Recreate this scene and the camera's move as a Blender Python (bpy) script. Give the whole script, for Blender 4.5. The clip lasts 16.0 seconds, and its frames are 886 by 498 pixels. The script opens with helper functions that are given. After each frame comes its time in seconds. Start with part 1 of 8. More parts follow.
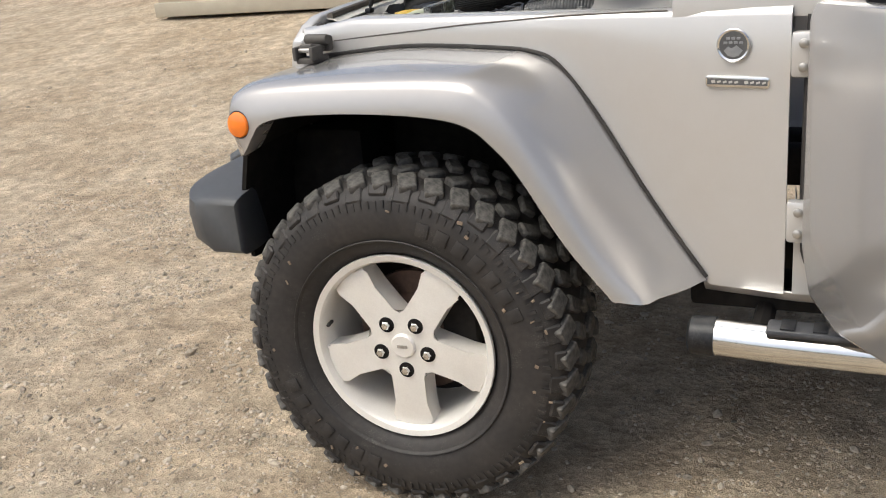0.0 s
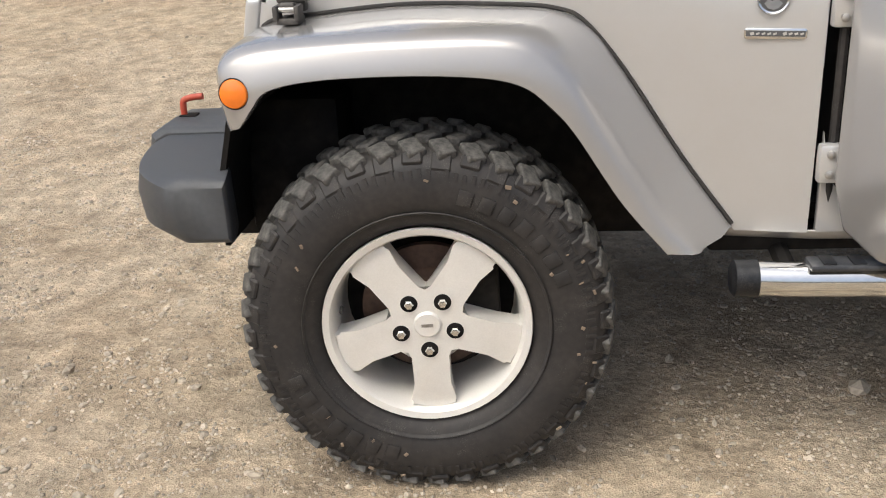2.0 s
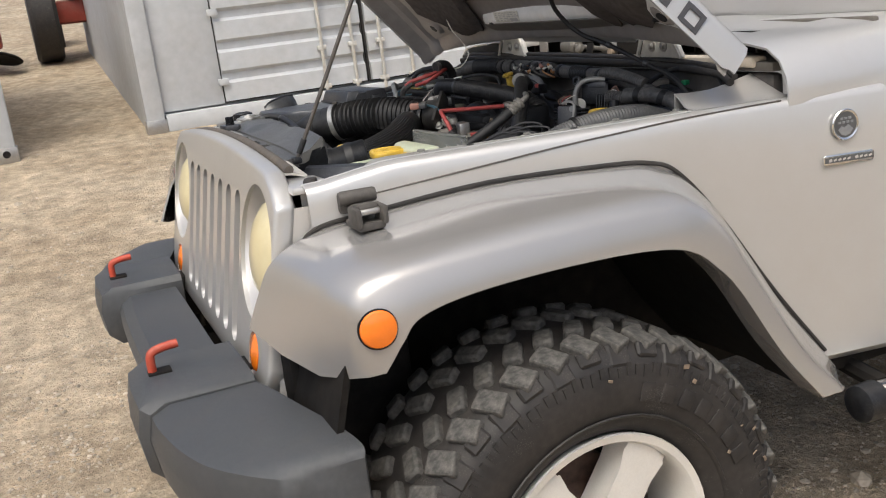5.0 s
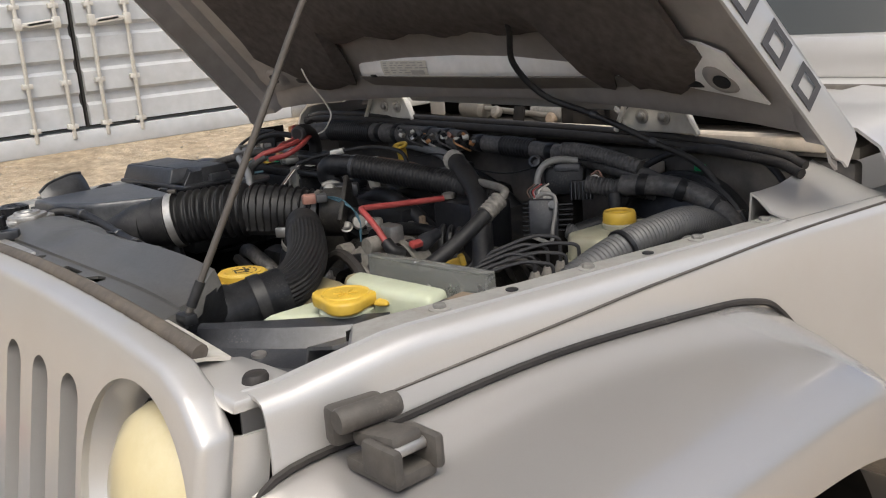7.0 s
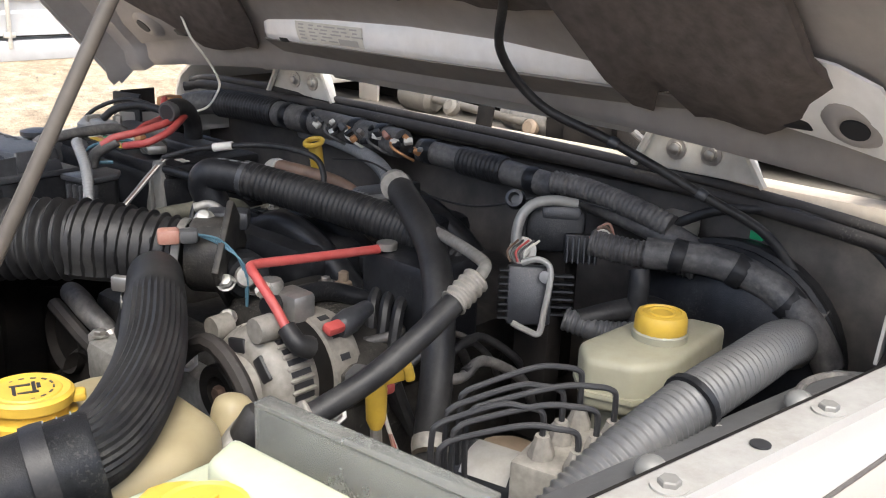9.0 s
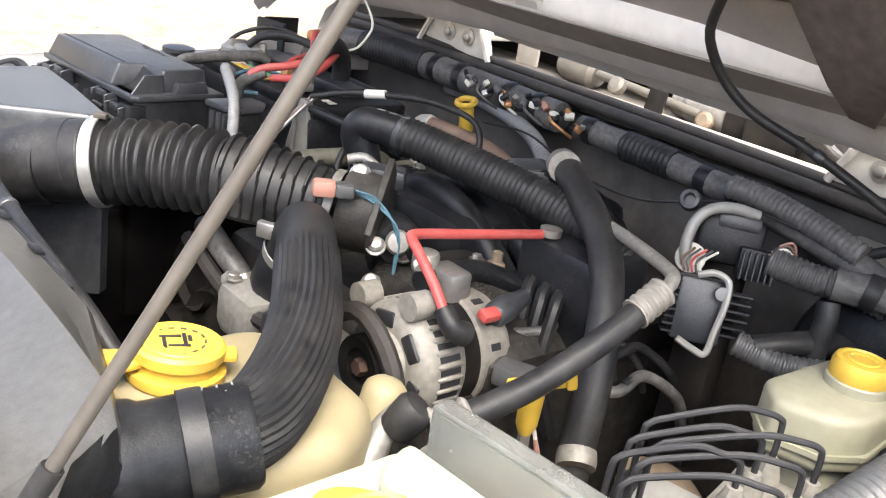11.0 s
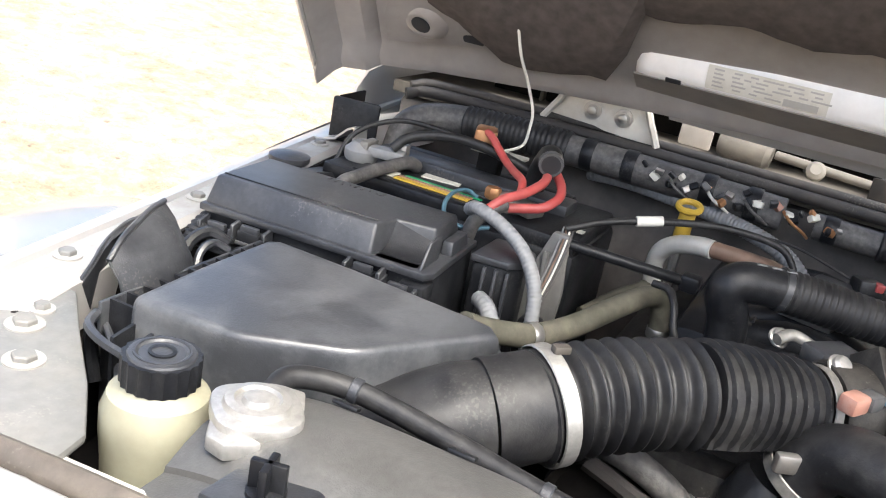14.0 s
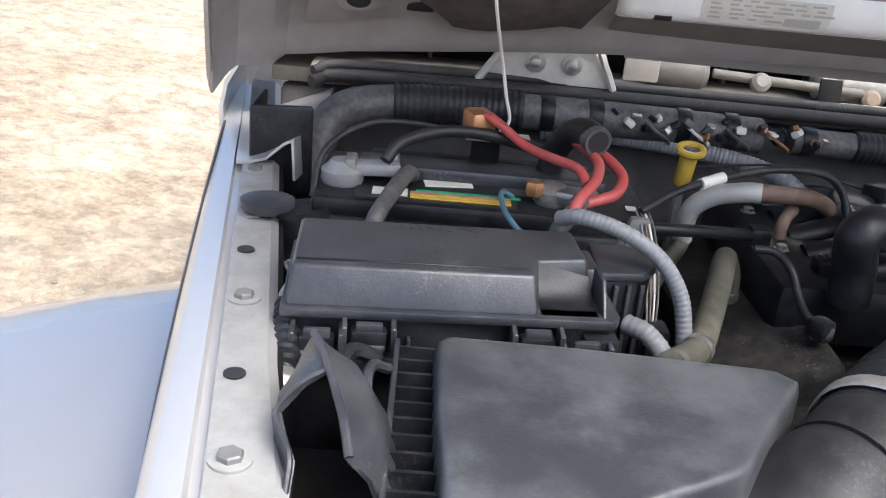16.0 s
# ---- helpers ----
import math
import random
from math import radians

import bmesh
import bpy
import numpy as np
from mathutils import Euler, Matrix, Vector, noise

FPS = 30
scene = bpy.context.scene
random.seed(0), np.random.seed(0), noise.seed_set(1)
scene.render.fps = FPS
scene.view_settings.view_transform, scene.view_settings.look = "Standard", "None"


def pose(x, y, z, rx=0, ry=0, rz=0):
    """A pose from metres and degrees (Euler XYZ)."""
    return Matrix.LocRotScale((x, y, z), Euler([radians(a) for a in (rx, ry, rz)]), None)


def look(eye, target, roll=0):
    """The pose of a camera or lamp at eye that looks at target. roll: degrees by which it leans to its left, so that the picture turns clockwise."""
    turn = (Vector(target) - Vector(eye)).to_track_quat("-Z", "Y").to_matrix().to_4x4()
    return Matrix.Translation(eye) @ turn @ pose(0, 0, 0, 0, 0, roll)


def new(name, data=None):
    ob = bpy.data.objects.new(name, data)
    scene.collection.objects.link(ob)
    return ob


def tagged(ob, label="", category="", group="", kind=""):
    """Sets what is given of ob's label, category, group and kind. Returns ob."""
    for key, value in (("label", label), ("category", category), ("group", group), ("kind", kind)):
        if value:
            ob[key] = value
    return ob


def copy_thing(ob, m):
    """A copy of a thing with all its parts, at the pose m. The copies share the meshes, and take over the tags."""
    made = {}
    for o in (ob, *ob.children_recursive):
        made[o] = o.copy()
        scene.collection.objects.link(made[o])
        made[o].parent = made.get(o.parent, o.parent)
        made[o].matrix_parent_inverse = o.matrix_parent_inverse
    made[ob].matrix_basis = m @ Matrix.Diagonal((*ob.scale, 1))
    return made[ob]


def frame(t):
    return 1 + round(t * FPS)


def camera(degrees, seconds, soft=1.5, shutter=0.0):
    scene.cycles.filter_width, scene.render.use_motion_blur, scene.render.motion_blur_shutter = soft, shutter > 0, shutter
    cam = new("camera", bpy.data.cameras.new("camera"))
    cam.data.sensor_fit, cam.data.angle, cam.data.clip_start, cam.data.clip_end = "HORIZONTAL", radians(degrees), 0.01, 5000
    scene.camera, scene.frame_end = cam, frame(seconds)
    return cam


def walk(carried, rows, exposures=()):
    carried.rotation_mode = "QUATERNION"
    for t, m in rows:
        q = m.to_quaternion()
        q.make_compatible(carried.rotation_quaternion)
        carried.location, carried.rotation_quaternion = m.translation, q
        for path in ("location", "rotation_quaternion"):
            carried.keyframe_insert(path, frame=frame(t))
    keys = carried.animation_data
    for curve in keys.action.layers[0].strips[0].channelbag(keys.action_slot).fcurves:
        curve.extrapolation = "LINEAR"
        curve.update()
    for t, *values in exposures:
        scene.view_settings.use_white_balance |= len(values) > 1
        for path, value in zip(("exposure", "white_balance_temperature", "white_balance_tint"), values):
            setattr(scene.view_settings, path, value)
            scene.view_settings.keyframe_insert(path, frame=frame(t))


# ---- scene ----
cam = camera(50.3, 16.0, soft=1.1)
PATH = [
    (0, (1.018, -2.711, 1.346), (0.175, -1.018, 0.696), -5.3),
    (0.5, (0.799, -2.802, 1.354), (0.064, -1.059, 0.705), -4.7),
    (1, (0.619, -2.823, 1.343), (0.062, -1.026, 0.663), -3.9),
    (1.5, (0.42, -2.837, 1.346), (0.037, -1.008, 0.632), -3.6),
    (2, (0.239, -2.814, 1.333), (0.052, -0.962, 0.603), -3.0),
    (2.5, (0.022, -2.841, 1.341), (-0.023, -0.977, 0.617), -3.3),
    (3, (-0.156, -2.741, 1.343), (-0.04, -0.859, 0.676), -3.7),
    (3.5, (-0.351, -2.654, 1.355), (-0.087, -0.768, 0.743), -4.6),
    (4, (-0.565, -2.582, 1.409), (-0.172, -0.702, 0.851), -5.7),
    (4.2, (-0.617, -2.534, 1.415), (-0.154, -0.664, 0.878), -6.1),
    (6.3, (-0.887, -1.644, 1.456), (0.215, -0.046, 0.976), -5.8),
    (6.5, (-0.839, -1.545, 1.467), (0.318, 0.015, 0.99), -5.4),
    (7, (-0.758, -1.359, 1.461), (0.509, 0.108, 0.969), -4.4),
    (7.5, (-0.678, -1.133, 1.478), (0.67, 0.253, 0.969), -3.0),
    (8, (-0.58, -1.0, 1.469), (0.818, 0.32, 0.917), -1.7),
    (8.2, (-0.532, -0.954, 1.473), (0.881, 0.348, 0.917), -1.0),
    (10.3, (-0.373, -0.862, 1.459), (0.937, 0.467, 0.74), 8.1),
    (10.5, (-0.379, -0.846, 1.468), (0.91, 0.495, 0.735), 8.4),
    (11, (-0.42, -0.765, 1.461), (0.866, 0.596, 0.757), 9.5),
    (11.5, (-0.55, -0.645, 1.475), (0.8, 0.664, 0.793), 9.7),
    (12, (-0.657, -0.522, 1.465), (0.784, 0.689, 0.789), 10.5),
    (12.5, (-0.663, -0.392, 1.473), (0.868, 0.708, 0.803), 10.7),
    (13, (-0.618, -0.229, 1.479), (0.999, 0.73, 0.796), 11.4),
    (13.5, (-0.635, -0.112, 1.476), (1.045, 0.726, 0.786), 11.6),
    (14, (-0.69, 0.038, 1.489), (1.047, 0.753, 0.804), 11.2),
    (14.5, (-0.72, 0.175, 1.48), (1.055, 0.781, 0.787), 10.1),
    (15, (-0.671, 0.291, 1.47), (1.148, 0.751, 0.779), 8.9),
    (15.5, (-0.589, 0.407, 1.463), (1.267, 0.633, 0.751), 7.4),
    (16, (-0.573, 0.52, 1.465), (1.282, 0.458, 0.719), 5.5),
]
walk(cam, [(t, look(eye, target, roll)) for t, eye, target, roll in PATH],
     [(0, 0.6, 6150, 3), (4.2, 0.6, 6150, 4), (6.3, 0.42, 6250, 4), (8.2, 1.15, 6200, 5), (10.3, 2.15, 5900, 5), (11.5, 2.35, 6400, 5), (13.5, 2.4, 6450, 4), (14.5, 1.8, 5700, 4), (15.0, 1.66, 5500, 3), (15.4, 1.62, 5450, 2), (16, 1.7, 5750, 5)])

# ---- light ----
SUN_FROM = Vector((-0.30, -0.40, 0.87)).normalized()
world = bpy.data.worlds.new("world")
scene.world = world
world.use_nodes = True
wn = world.node_tree
sky = wn.nodes.new("ShaderNodeTexSky")
sky.sky_type = "NISHITA"
sky.sun_disc = False
sky.sun_elevation = math.asin(SUN_FROM.z)
sky.sun_rotation = math.atan2(SUN_FROM.x, SUN_FROM.y)
sky.air_density = 0.6
sky.dust_density = 7.0
sky.ozone_density = 0.3
wn.nodes["Background"].inputs["Strength"].default_value = 0.15
wn.links.new(sky.outputs[0], wn.nodes["Background"].inputs[0])
sun_data = bpy.data.lights.new("sun", "SUN")
sun_data.energy = 0.6
sun_data.angle = radians(35.0)
sun_data.color = (1.0, 0.96, 0.90)
sun = new("sun", sun_data)
sun.matrix_world = look((0, 0, 20), Vector((0, 0, 20)) - SUN_FROM)


# ---- materials ----
def material(name, rgb, rough=0.5, metal=0.0, grain=0.0, grain_scale=40.0, tint=None, tint_amount=0.0, tint_scale=6.0,
             bump=0.0, bump_scale=200.0, coat=0.0, alpha_trans=0.0, rand=0.0, sub=0.0, spec=0.5, speck=0.0):
    """A surface with colour variation at two scales and a fine bump."""
    m = bpy.data.materials.new(name)
    m.use_nodes = True
    t = m.node_tree
    b = t.nodes["Principled BSDF"]
    b.inputs["Roughness"].default_value = rough
    b.inputs["Metallic"].default_value = metal
    b.inputs["Specular IOR Level"].default_value = spec
    b.inputs["Coat Weight"].default_value = coat
    b.inputs["Coat Roughness"].default_value = 0.08
    if alpha_trans:
        b.inputs["Transmission Weight"].default_value = alpha_trans
    if sub:
        b.inputs["Subsurface Weight"].default_value = sub
        b.inputs["Subsurface Radius"].default_value = (0.03, 0.025, 0.015)
    tc = t.nodes.new("ShaderNodeTexCoord")
    col = t.nodes.new("ShaderNodeRGB")
    col.outputs[0].default_value = (*rgb, 1)
    out = col.outputs[0]
    if tint:
        n = t.nodes.new("ShaderNodeTexNoise")
        n.inputs["Scale"].default_value = tint_scale
        n.inputs["Detail"].default_value = 10
        n.inputs["Roughness"].default_value = 0.74
        t.links.new(tc.outputs["Object"], n.inputs["Vector"])
        r = t.nodes.new("ShaderNodeMapRange")
        r.inputs[1].default_value, r.inputs[2].default_value = 0.42, 0.68
        r.inputs[4].default_value = tint_amount
        t.links.new(n.outputs["Fac"], r.inputs[0])
        mx = t.nodes.new("ShaderNodeMix")
        mx.data_type = "RGBA"
        mx.inputs["B"].default_value = (*tint, 1)
        t.links.new(r.outputs[0], mx.inputs["Factor"])
        t.links.new(out, mx.inputs["A"])
        out = mx.outputs["Result"]
        rr = t.nodes.new("ShaderNodeMapRange")
        rr.inputs[3].default_value, rr.inputs[4].default_value = rough, min(1.0, rough + 0.25)
        t.links.new(r.outputs[0], rr.inputs[0])
        t.links.new(rr.outputs[0], b.inputs["Roughness"])
    if grain:
        n2 = t.nodes.new("ShaderNodeTexNoise")
        n2.inputs["Scale"].default_value = grain_scale
        n2.inputs["Detail"].default_value = 8
        t.links.new(tc.outputs["Object"], n2.inputs["Vector"])
        hs = t.nodes.new("ShaderNodeHueSaturation")
        r2 = t.nodes.new("ShaderNodeMapRange")
        r2.inputs[3].default_value, r2.inputs[4].default_value = 1 - grain, 1 + grain
        r2.inputs[1].default_value, r2.inputs[2].default_value = 0.3, 0.7
        t.links.new(n2.outputs["Fac"], r2.inputs[0])
        t.links.new(r2.outputs[0], hs.inputs["Value"])
        t.links.new(out, hs.inputs["Color"])
        out = hs.outputs[0]
    if speck:
        n4 = t.nodes.new("ShaderNodeTexNoise")
        n4.inputs["Scale"].default_value = 380
        n4.inputs["Detail"].default_value = 2
        t.links.new(tc.outputs["Object"], n4.inputs["Vector"])
        n5 = t.nodes.new("ShaderNodeTexNoise")
        n5.inputs["Scale"].default_value = 17
        n5.inputs["Detail"].default_value = 6
        t.links.new(tc.outputs["Object"], n5.inputs["Vector"])
        mul = t.nodes.new("ShaderNodeMath")
        mul.operation = "MULTIPLY"
        t.links.new(n4.outputs["Fac"], mul.inputs[0])
        t.links.new(n5.outputs["Fac"], mul.inputs[1])
        r4 = t.nodes.new("ShaderNodeMapRange")
        r4.inputs[1].default_value, r4.inputs[2].default_value = 0.355, 0.43
        r4.inputs[4].default_value = speck
        t.links.new(mul.outputs[0], r4.inputs[0])
        mx4 = t.nodes.new("ShaderNodeMix")
        mx4.data_type = "RGBA"
        mx4.inputs["B"].default_value = (0.34, 0.32, 0.28, 1)
        t.links.new(r4.outputs[0], mx4.inputs["Factor"])
        t.links.new(out, mx4.inputs["A"])
        out = mx4.outputs["Result"]
    if rand:
        gi = t.nodes.new("ShaderNodeNewGeometry")
        hv = t.nodes.new("ShaderNodeHueSaturation")
        r3 = t.nodes.new("ShaderNodeMapRange")
        r3.inputs[3].default_value, r3.inputs[4].default_value = 1 - rand, 1 + rand
        t.links.new(gi.outputs["Random Per Island"], r3.inputs[0])
        t.links.new(r3.outputs[0], hv.inputs["Value"])
        t.links.new(out, hv.inputs["Color"])
        out = hv.outputs[0]
    t.links.new(out, b.inputs["Base Color"])
    if bump:
        n3 = t.nodes.new("ShaderNodeTexNoise")
        n3.inputs["Scale"].default_value = bump_scale
        n3.inputs["Detail"].default_value = 5
        t.links.new(tc.outputs["Object"], n3.inputs["Vector"])
        bp = t.nodes.new("ShaderNodeBump")
        bp.inputs["Strength"].default_value = bump
        bp.inputs["Distance"].default_value = 0.002
        t.links.new(n3.outputs["Fac"], bp.inputs["Height"])
        t.links.new(bp.outputs[0], b.inputs["Normal"])
    return m


DUST = (0.34, 0.27, 0.19)
M = {
    "paint": material("silver_paint", (0.51, 0.50, 0.487), 0.28, 0.40, 0.02, 900, DUST, 0.12, 2.5, 0.02, 1500, coat=0.6),
    "flare": material("flare_paint", (0.40, 0.385, 0.37), 0.24, 0.5, 0.02, 900, DUST, 0.09, 3.0, 0.02, 1500, coat=0.8),
    "bay_paint": material("dusty_bay_paint", (0.58, 0.57, 0.53), 0.42, 0.2, 0.06, 60, (0.36, 0.30, 0.22), 0.45, 9, 0.05, 300),
    "rim": material("alloy", (0.76, 0.735, 0.69), 0.36, 0.30, 0.03, 300, DUST, 0.10, 8, 0.03, 800, coat=0.3),
    "chrome": material("chrome", (0.75, 0.75, 0.74), 0.10, 1.0, 0.03, 100, DUST, 0.15, 9),
    "steel": material("steel", (0.45, 0.44, 0.42), 0.38, 0.85, 0.10, 120, (0.25, 0.19, 0.13), 0.35, 14, 0.05, 500),
    "alu": material("cast_aluminium", (0.27, 0.26, 0.24), 0.5, 0.45, 0.16, 150, (0.13, 0.112, 0.09), 0.5, 18, 0.14, 500),
    "rubber": material("tyre_rubber", (0.017, 0.0152, 0.0145), 0.62, 0, 0.25, 60, (0.058, 0.048, 0.040), 0.45, 7, 0.15, 400, speck=0.12),
    "tread": material("tread_rubber", (0.052, 0.050, 0.047), 0.8, 0, 0.4, 90, (0.165, 0.152, 0.132), 0.5, 22, 0.2, 300),
    "plastic": material("black_plastic", (0.0085, 0.009, 0.011), 0.34, 0, 0.25, 120, (0.042, 0.043, 0.045), 0.45, 24, 0.15, 700, spec=0.3, speck=0.06),
    "plastic_dusty": material("dusty_plastic", (0.024, 0.0255, 0.030), 0.32, 0, 0.18, 140, (0.086, 0.088, 0.093), 0.5, 13, 0.14, 600, spec=0.6, speck=0.12),
    "bumper": material("textured_bumper_plastic", (0.050, 0.053, 0.058), 0.45, 0, 0.08, 80, (0.12, 0.11, 0.095), 0.22, 5, 0.35, 1400),
    "hose": material("hose_rubber", (0.013, 0.013, 0.0145), 0.45, 0, 0.25, 120, (0.060, 0.058, 0.054), 0.45, 26, 0.1, 500, spec=0.35, speck=0.05),
    "loom": material("wiring_loom_tape", (0.065, 0.063, 0.063), 0.48, 0, 0.3, 140, (0.22, 0.205, 0.185), 0.5, 26, 0.2, 400, spec=0.45, speck=0.12),
    "conduit": material("grey_conduit", (0.068, 0.069, 0.072), 0.42, 0, 0.12, 90, (0.13, 0.124, 0.112), 0.4, 18, 0.05, 500, speck=0.08),
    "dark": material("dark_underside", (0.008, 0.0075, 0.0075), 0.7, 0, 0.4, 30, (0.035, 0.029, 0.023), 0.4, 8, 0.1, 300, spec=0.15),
    "block": material("engine_block", (0.026, 0.025, 0.024), 0.48, 0.2, 0.4, 60, (0.11, 0.098, 0.082), 0.5, 18, 0.25, 300, spec=0.3, speck=0.21),
    "firewall": material("dusty_firewall", (0.065, 0.060, 0.056), 0.6, 0, 0.25, 20, (0.15, 0.13, 0.11), 0.6, 5, 0.12, 300),
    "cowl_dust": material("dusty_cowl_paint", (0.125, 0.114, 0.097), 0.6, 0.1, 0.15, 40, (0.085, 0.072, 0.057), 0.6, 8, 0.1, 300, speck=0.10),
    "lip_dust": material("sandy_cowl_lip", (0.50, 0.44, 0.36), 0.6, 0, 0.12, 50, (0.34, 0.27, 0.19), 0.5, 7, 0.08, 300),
    # Shade of the down-facing folds, put into a darker copy of the paint
    "shaded_fold": material("shaded_hood_fold_paint", (0.24, 0.222, 0.205), 0.42, 0.2, 0.12, 30, (0.33, 0.295, 0.25), 0.45, 7, 0.06, 300),
    "rail_grey": material("darkened_dusty_rail_paint", (0.34, 0.335, 0.318), 0.42, 0.2, 0.06, 80, (0.22, 0.195, 0.16), 0.5, 18, 0.06, 400),
    "alternator": material("dusty_alternator_casting", (0.25, 0.235, 0.21), 0.55, 0.2, 0.18, 120, (0.145, 0.127, 0.105), 0.5, 24, 0.15, 500),
    "conduit_light": material("pale_grey_conduit", (0.19, 0.195, 0.205), 0.45, 0, 0.1, 90, (0.27, 0.255, 0.225), 0.4, 14, 0.05, 500),
    "cover": material("dusty_cover_plastic", (0.064, 0.063, 0.061), 0.34, 0, 0.14, 160, (0.125, 0.120, 0.113), 0.4, 9, 0.14, 600, spec=0.6, speck=0.06),
    "insul": material("hood_insulation", (0.085, 0.075, 0.071), 0.85, 0, 0.2, 60, (0.14, 0.12, 0.11), 0.4, 5, 0.3, 250, spec=0.2),
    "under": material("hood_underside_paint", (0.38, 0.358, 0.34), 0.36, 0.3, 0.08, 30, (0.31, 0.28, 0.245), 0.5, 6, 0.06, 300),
    # Light caught by the beam's forward face, put into a paler copy
    "beam": material("lit_beam_paint", (0.86, 0.85, 0.83), 0.34, 0.05, 0.05, 40, (0.66, 0.61, 0.54), 0.3, 8, 0.05, 300),
    "red": material("red_cable", (0.40, 0.062, 0.058), 0.42, 0, 0.1, 80, (0.34, 0.14, 0.12), 0.45, 20),
    "hook_red": material("red_hook_paint", (0.40, 0.045, 0.020), 0.5, 0, 0.15, 60, DUST, 0.2, 20, 0.05, 300),
    "yellow": material("yellow_plastic", (0.56, 0.37, 0.045), 0.38, 0, 0.08, 60, (0.38, 0.26, 0.07), 0.4, 14, 0.04, 400),
    "green": material("green_plastic", (0.03, 0.33, 0.13), 0.45, 0, 0.1, 60),
    "blue": material("blue_wire", (0.075, 0.155, 0.205), 0.45, 0, 0.1, 60),
    "orange": material("faded_orange_plastic", (0.36, 0.17, 0.125), 0.5, 0, 0.1, 60, (0.36, 0.28, 0.24), 0.55, 60),
    "white_wire": material("white_wire", (0.66, 0.64, 0.58), 0.5, 0, 0.1, 60),
    "copper": material("copper_terminal", (0.52, 0.26, 0.12), 0.42, 0.7, 0.2, 120, (0.14, 0.12, 0.07), 0.4, 30),
    "brown": material("brown_hose", (0.15, 0.095, 0.068), 0.55, 0, 0.2, 60, (0.26, 0.20, 0.15), 0.4, 12),
    "heater": material("dusty_heater_hose", (0.075, 0.073, 0.055), 0.6, 0, 0.25, 60, (0.19, 0.172, 0.13), 0.6, 16, 0.1, 300),
    "cream": material("coolant_bottle_plastic", (0.30, 0.255, 0.155), 0.45, 0, 0.05, 40, (0.22, 0.175, 0.095), 0.4, 8, sub=0.1),
    "washer": material("washer_bottle_plastic", (0.44, 0.47, 0.35), 0.40, 0, 0.06, 40, (0.36, 0.36, 0.26), 0.45, 7, sub=0.1),
    "brakefl": material("brake_bottle_plastic", (0.30, 0.29, 0.215), 0.45, 0, 0.08, 40, (0.22, 0.20, 0.145), 0.5, 12, sub=0.08),
    "amber": material("amber_lens", (0.80, 0.19, 0.01), 0.18, 0, 0.05, 60, coat=0.8),
    "lens": material("yellowed_headlight_lens", (0.60, 0.52, 0.30), 0.28, 0, 0.08, 12, (0.70, 0.65, 0.46), 0.5, 10, coat=0.6),
    "label": material("paper_label", (0.66, 0.64, 0.57), 0.55, 0, 0.05, 60, (0.45, 0.40, 0.31), 0.3, 25),
    "ink": material("faded_ink", (0.43, 0.415, 0.385), 0.6),
    "black_ink": material("black_decal", (0.02, 0.02, 0.022), 0.5),
    "cont_grey": material("grey_container_paint", (0.45, 0.465, 0.48), 0.5, 0, 0.06, 12, (0.36, 0.32, 0.27), 0.25, 2, 0.05, 60),
    "cont_beige": material("beige_container_paint", (0.36, 0.325, 0.255), 0.55, 0, 0.05, 8, (0.27, 0.225, 0.17), 0.35, 1.3, 0.05, 60),
    "tractor": material("red_machine_paint", (0.34, 0.055, 0.035), 0.5, 0, 0.15, 10, (0.25, 0.14, 0.09), 0.4, 4),
    "glass": material("dark_glass", (0.05, 0.055, 0.055), 0.08, 0, 0.02, 5, coat=1.0),
    "rust": material("brake_rust", (0.085, 0.050, 0.036), 0.65, 0.3, 0.3, 60, (0.05, 0.036, 0.028), 0.5, 20),
    "brown_cast": material("dusty_brown_casting", (0.20, 0.15, 0.105), 0.65, 0.1, 0.2, 40, (0.30, 0.235, 0.165), 0.5, 14, 0.1, 300),
    "stone": material("gravel", (0.37, 0.315, 0.245), 0.88, 0, 0.2, 80, (0.49, 0.435, 0.36), 0.5, 9, 0.2, 300, rand=0.38),
    "rod_metal": material("grimy_rod_metal", (0.095, 0.085, 0.075), 0.45, 0.3, 0.15, 60, (0.06, 0.05, 0.042), 0.4, 10),
    "worn_metal": material("worn_bright_metal", (0.46, 0.45, 0.43), 0.40, 0.7, 0.12, 150, (0.26, 0.24, 0.21), 0.45, 45, 0.08, 600),
    "support_grey": material("dusty_grey_support", (0.15, 0.15, 0.145), 0.45, 0.1, 0.1, 90, (0.24, 0.225, 0.20), 0.5, 16, 0.06, 400, speck=0.17),
    "latch": material("weathered_latch_rubber", (0.062, 0.056, 0.050), 0.6, 0, 0.15, 90, (0.11, 0.098, 0.085), 0.5, 18, 0.12, 500, speck=0.08),
    "seal": material("dusty_foam_seal", (0.080, 0.068, 0.057), 0.65, 0, 0.2, 70, (0.17, 0.14, 0.105), 0.5, 12, 0.2, 300, speck=0.13),
    "airbox": material("smudged_airbox_plastic", (0.036, 0.038, 0.043), 0.32, 0, 0.10, 160, (0.165, 0.168, 0.174), 0.6, 8, 0.14, 600, spec=0.65, speck=0.05),
    "mark_grey": material("dark_grey_decal", (0.055, 0.055, 0.06), 0.5, 0, 0.1, 60),
    "clear": material("clear_old_plastic", (0.62, 0.63, 0.60), 0.22, 0, 0.08, 30, (0.40, 0.385, 0.34), 0.4, 12, alpha_trans=0.85),
}


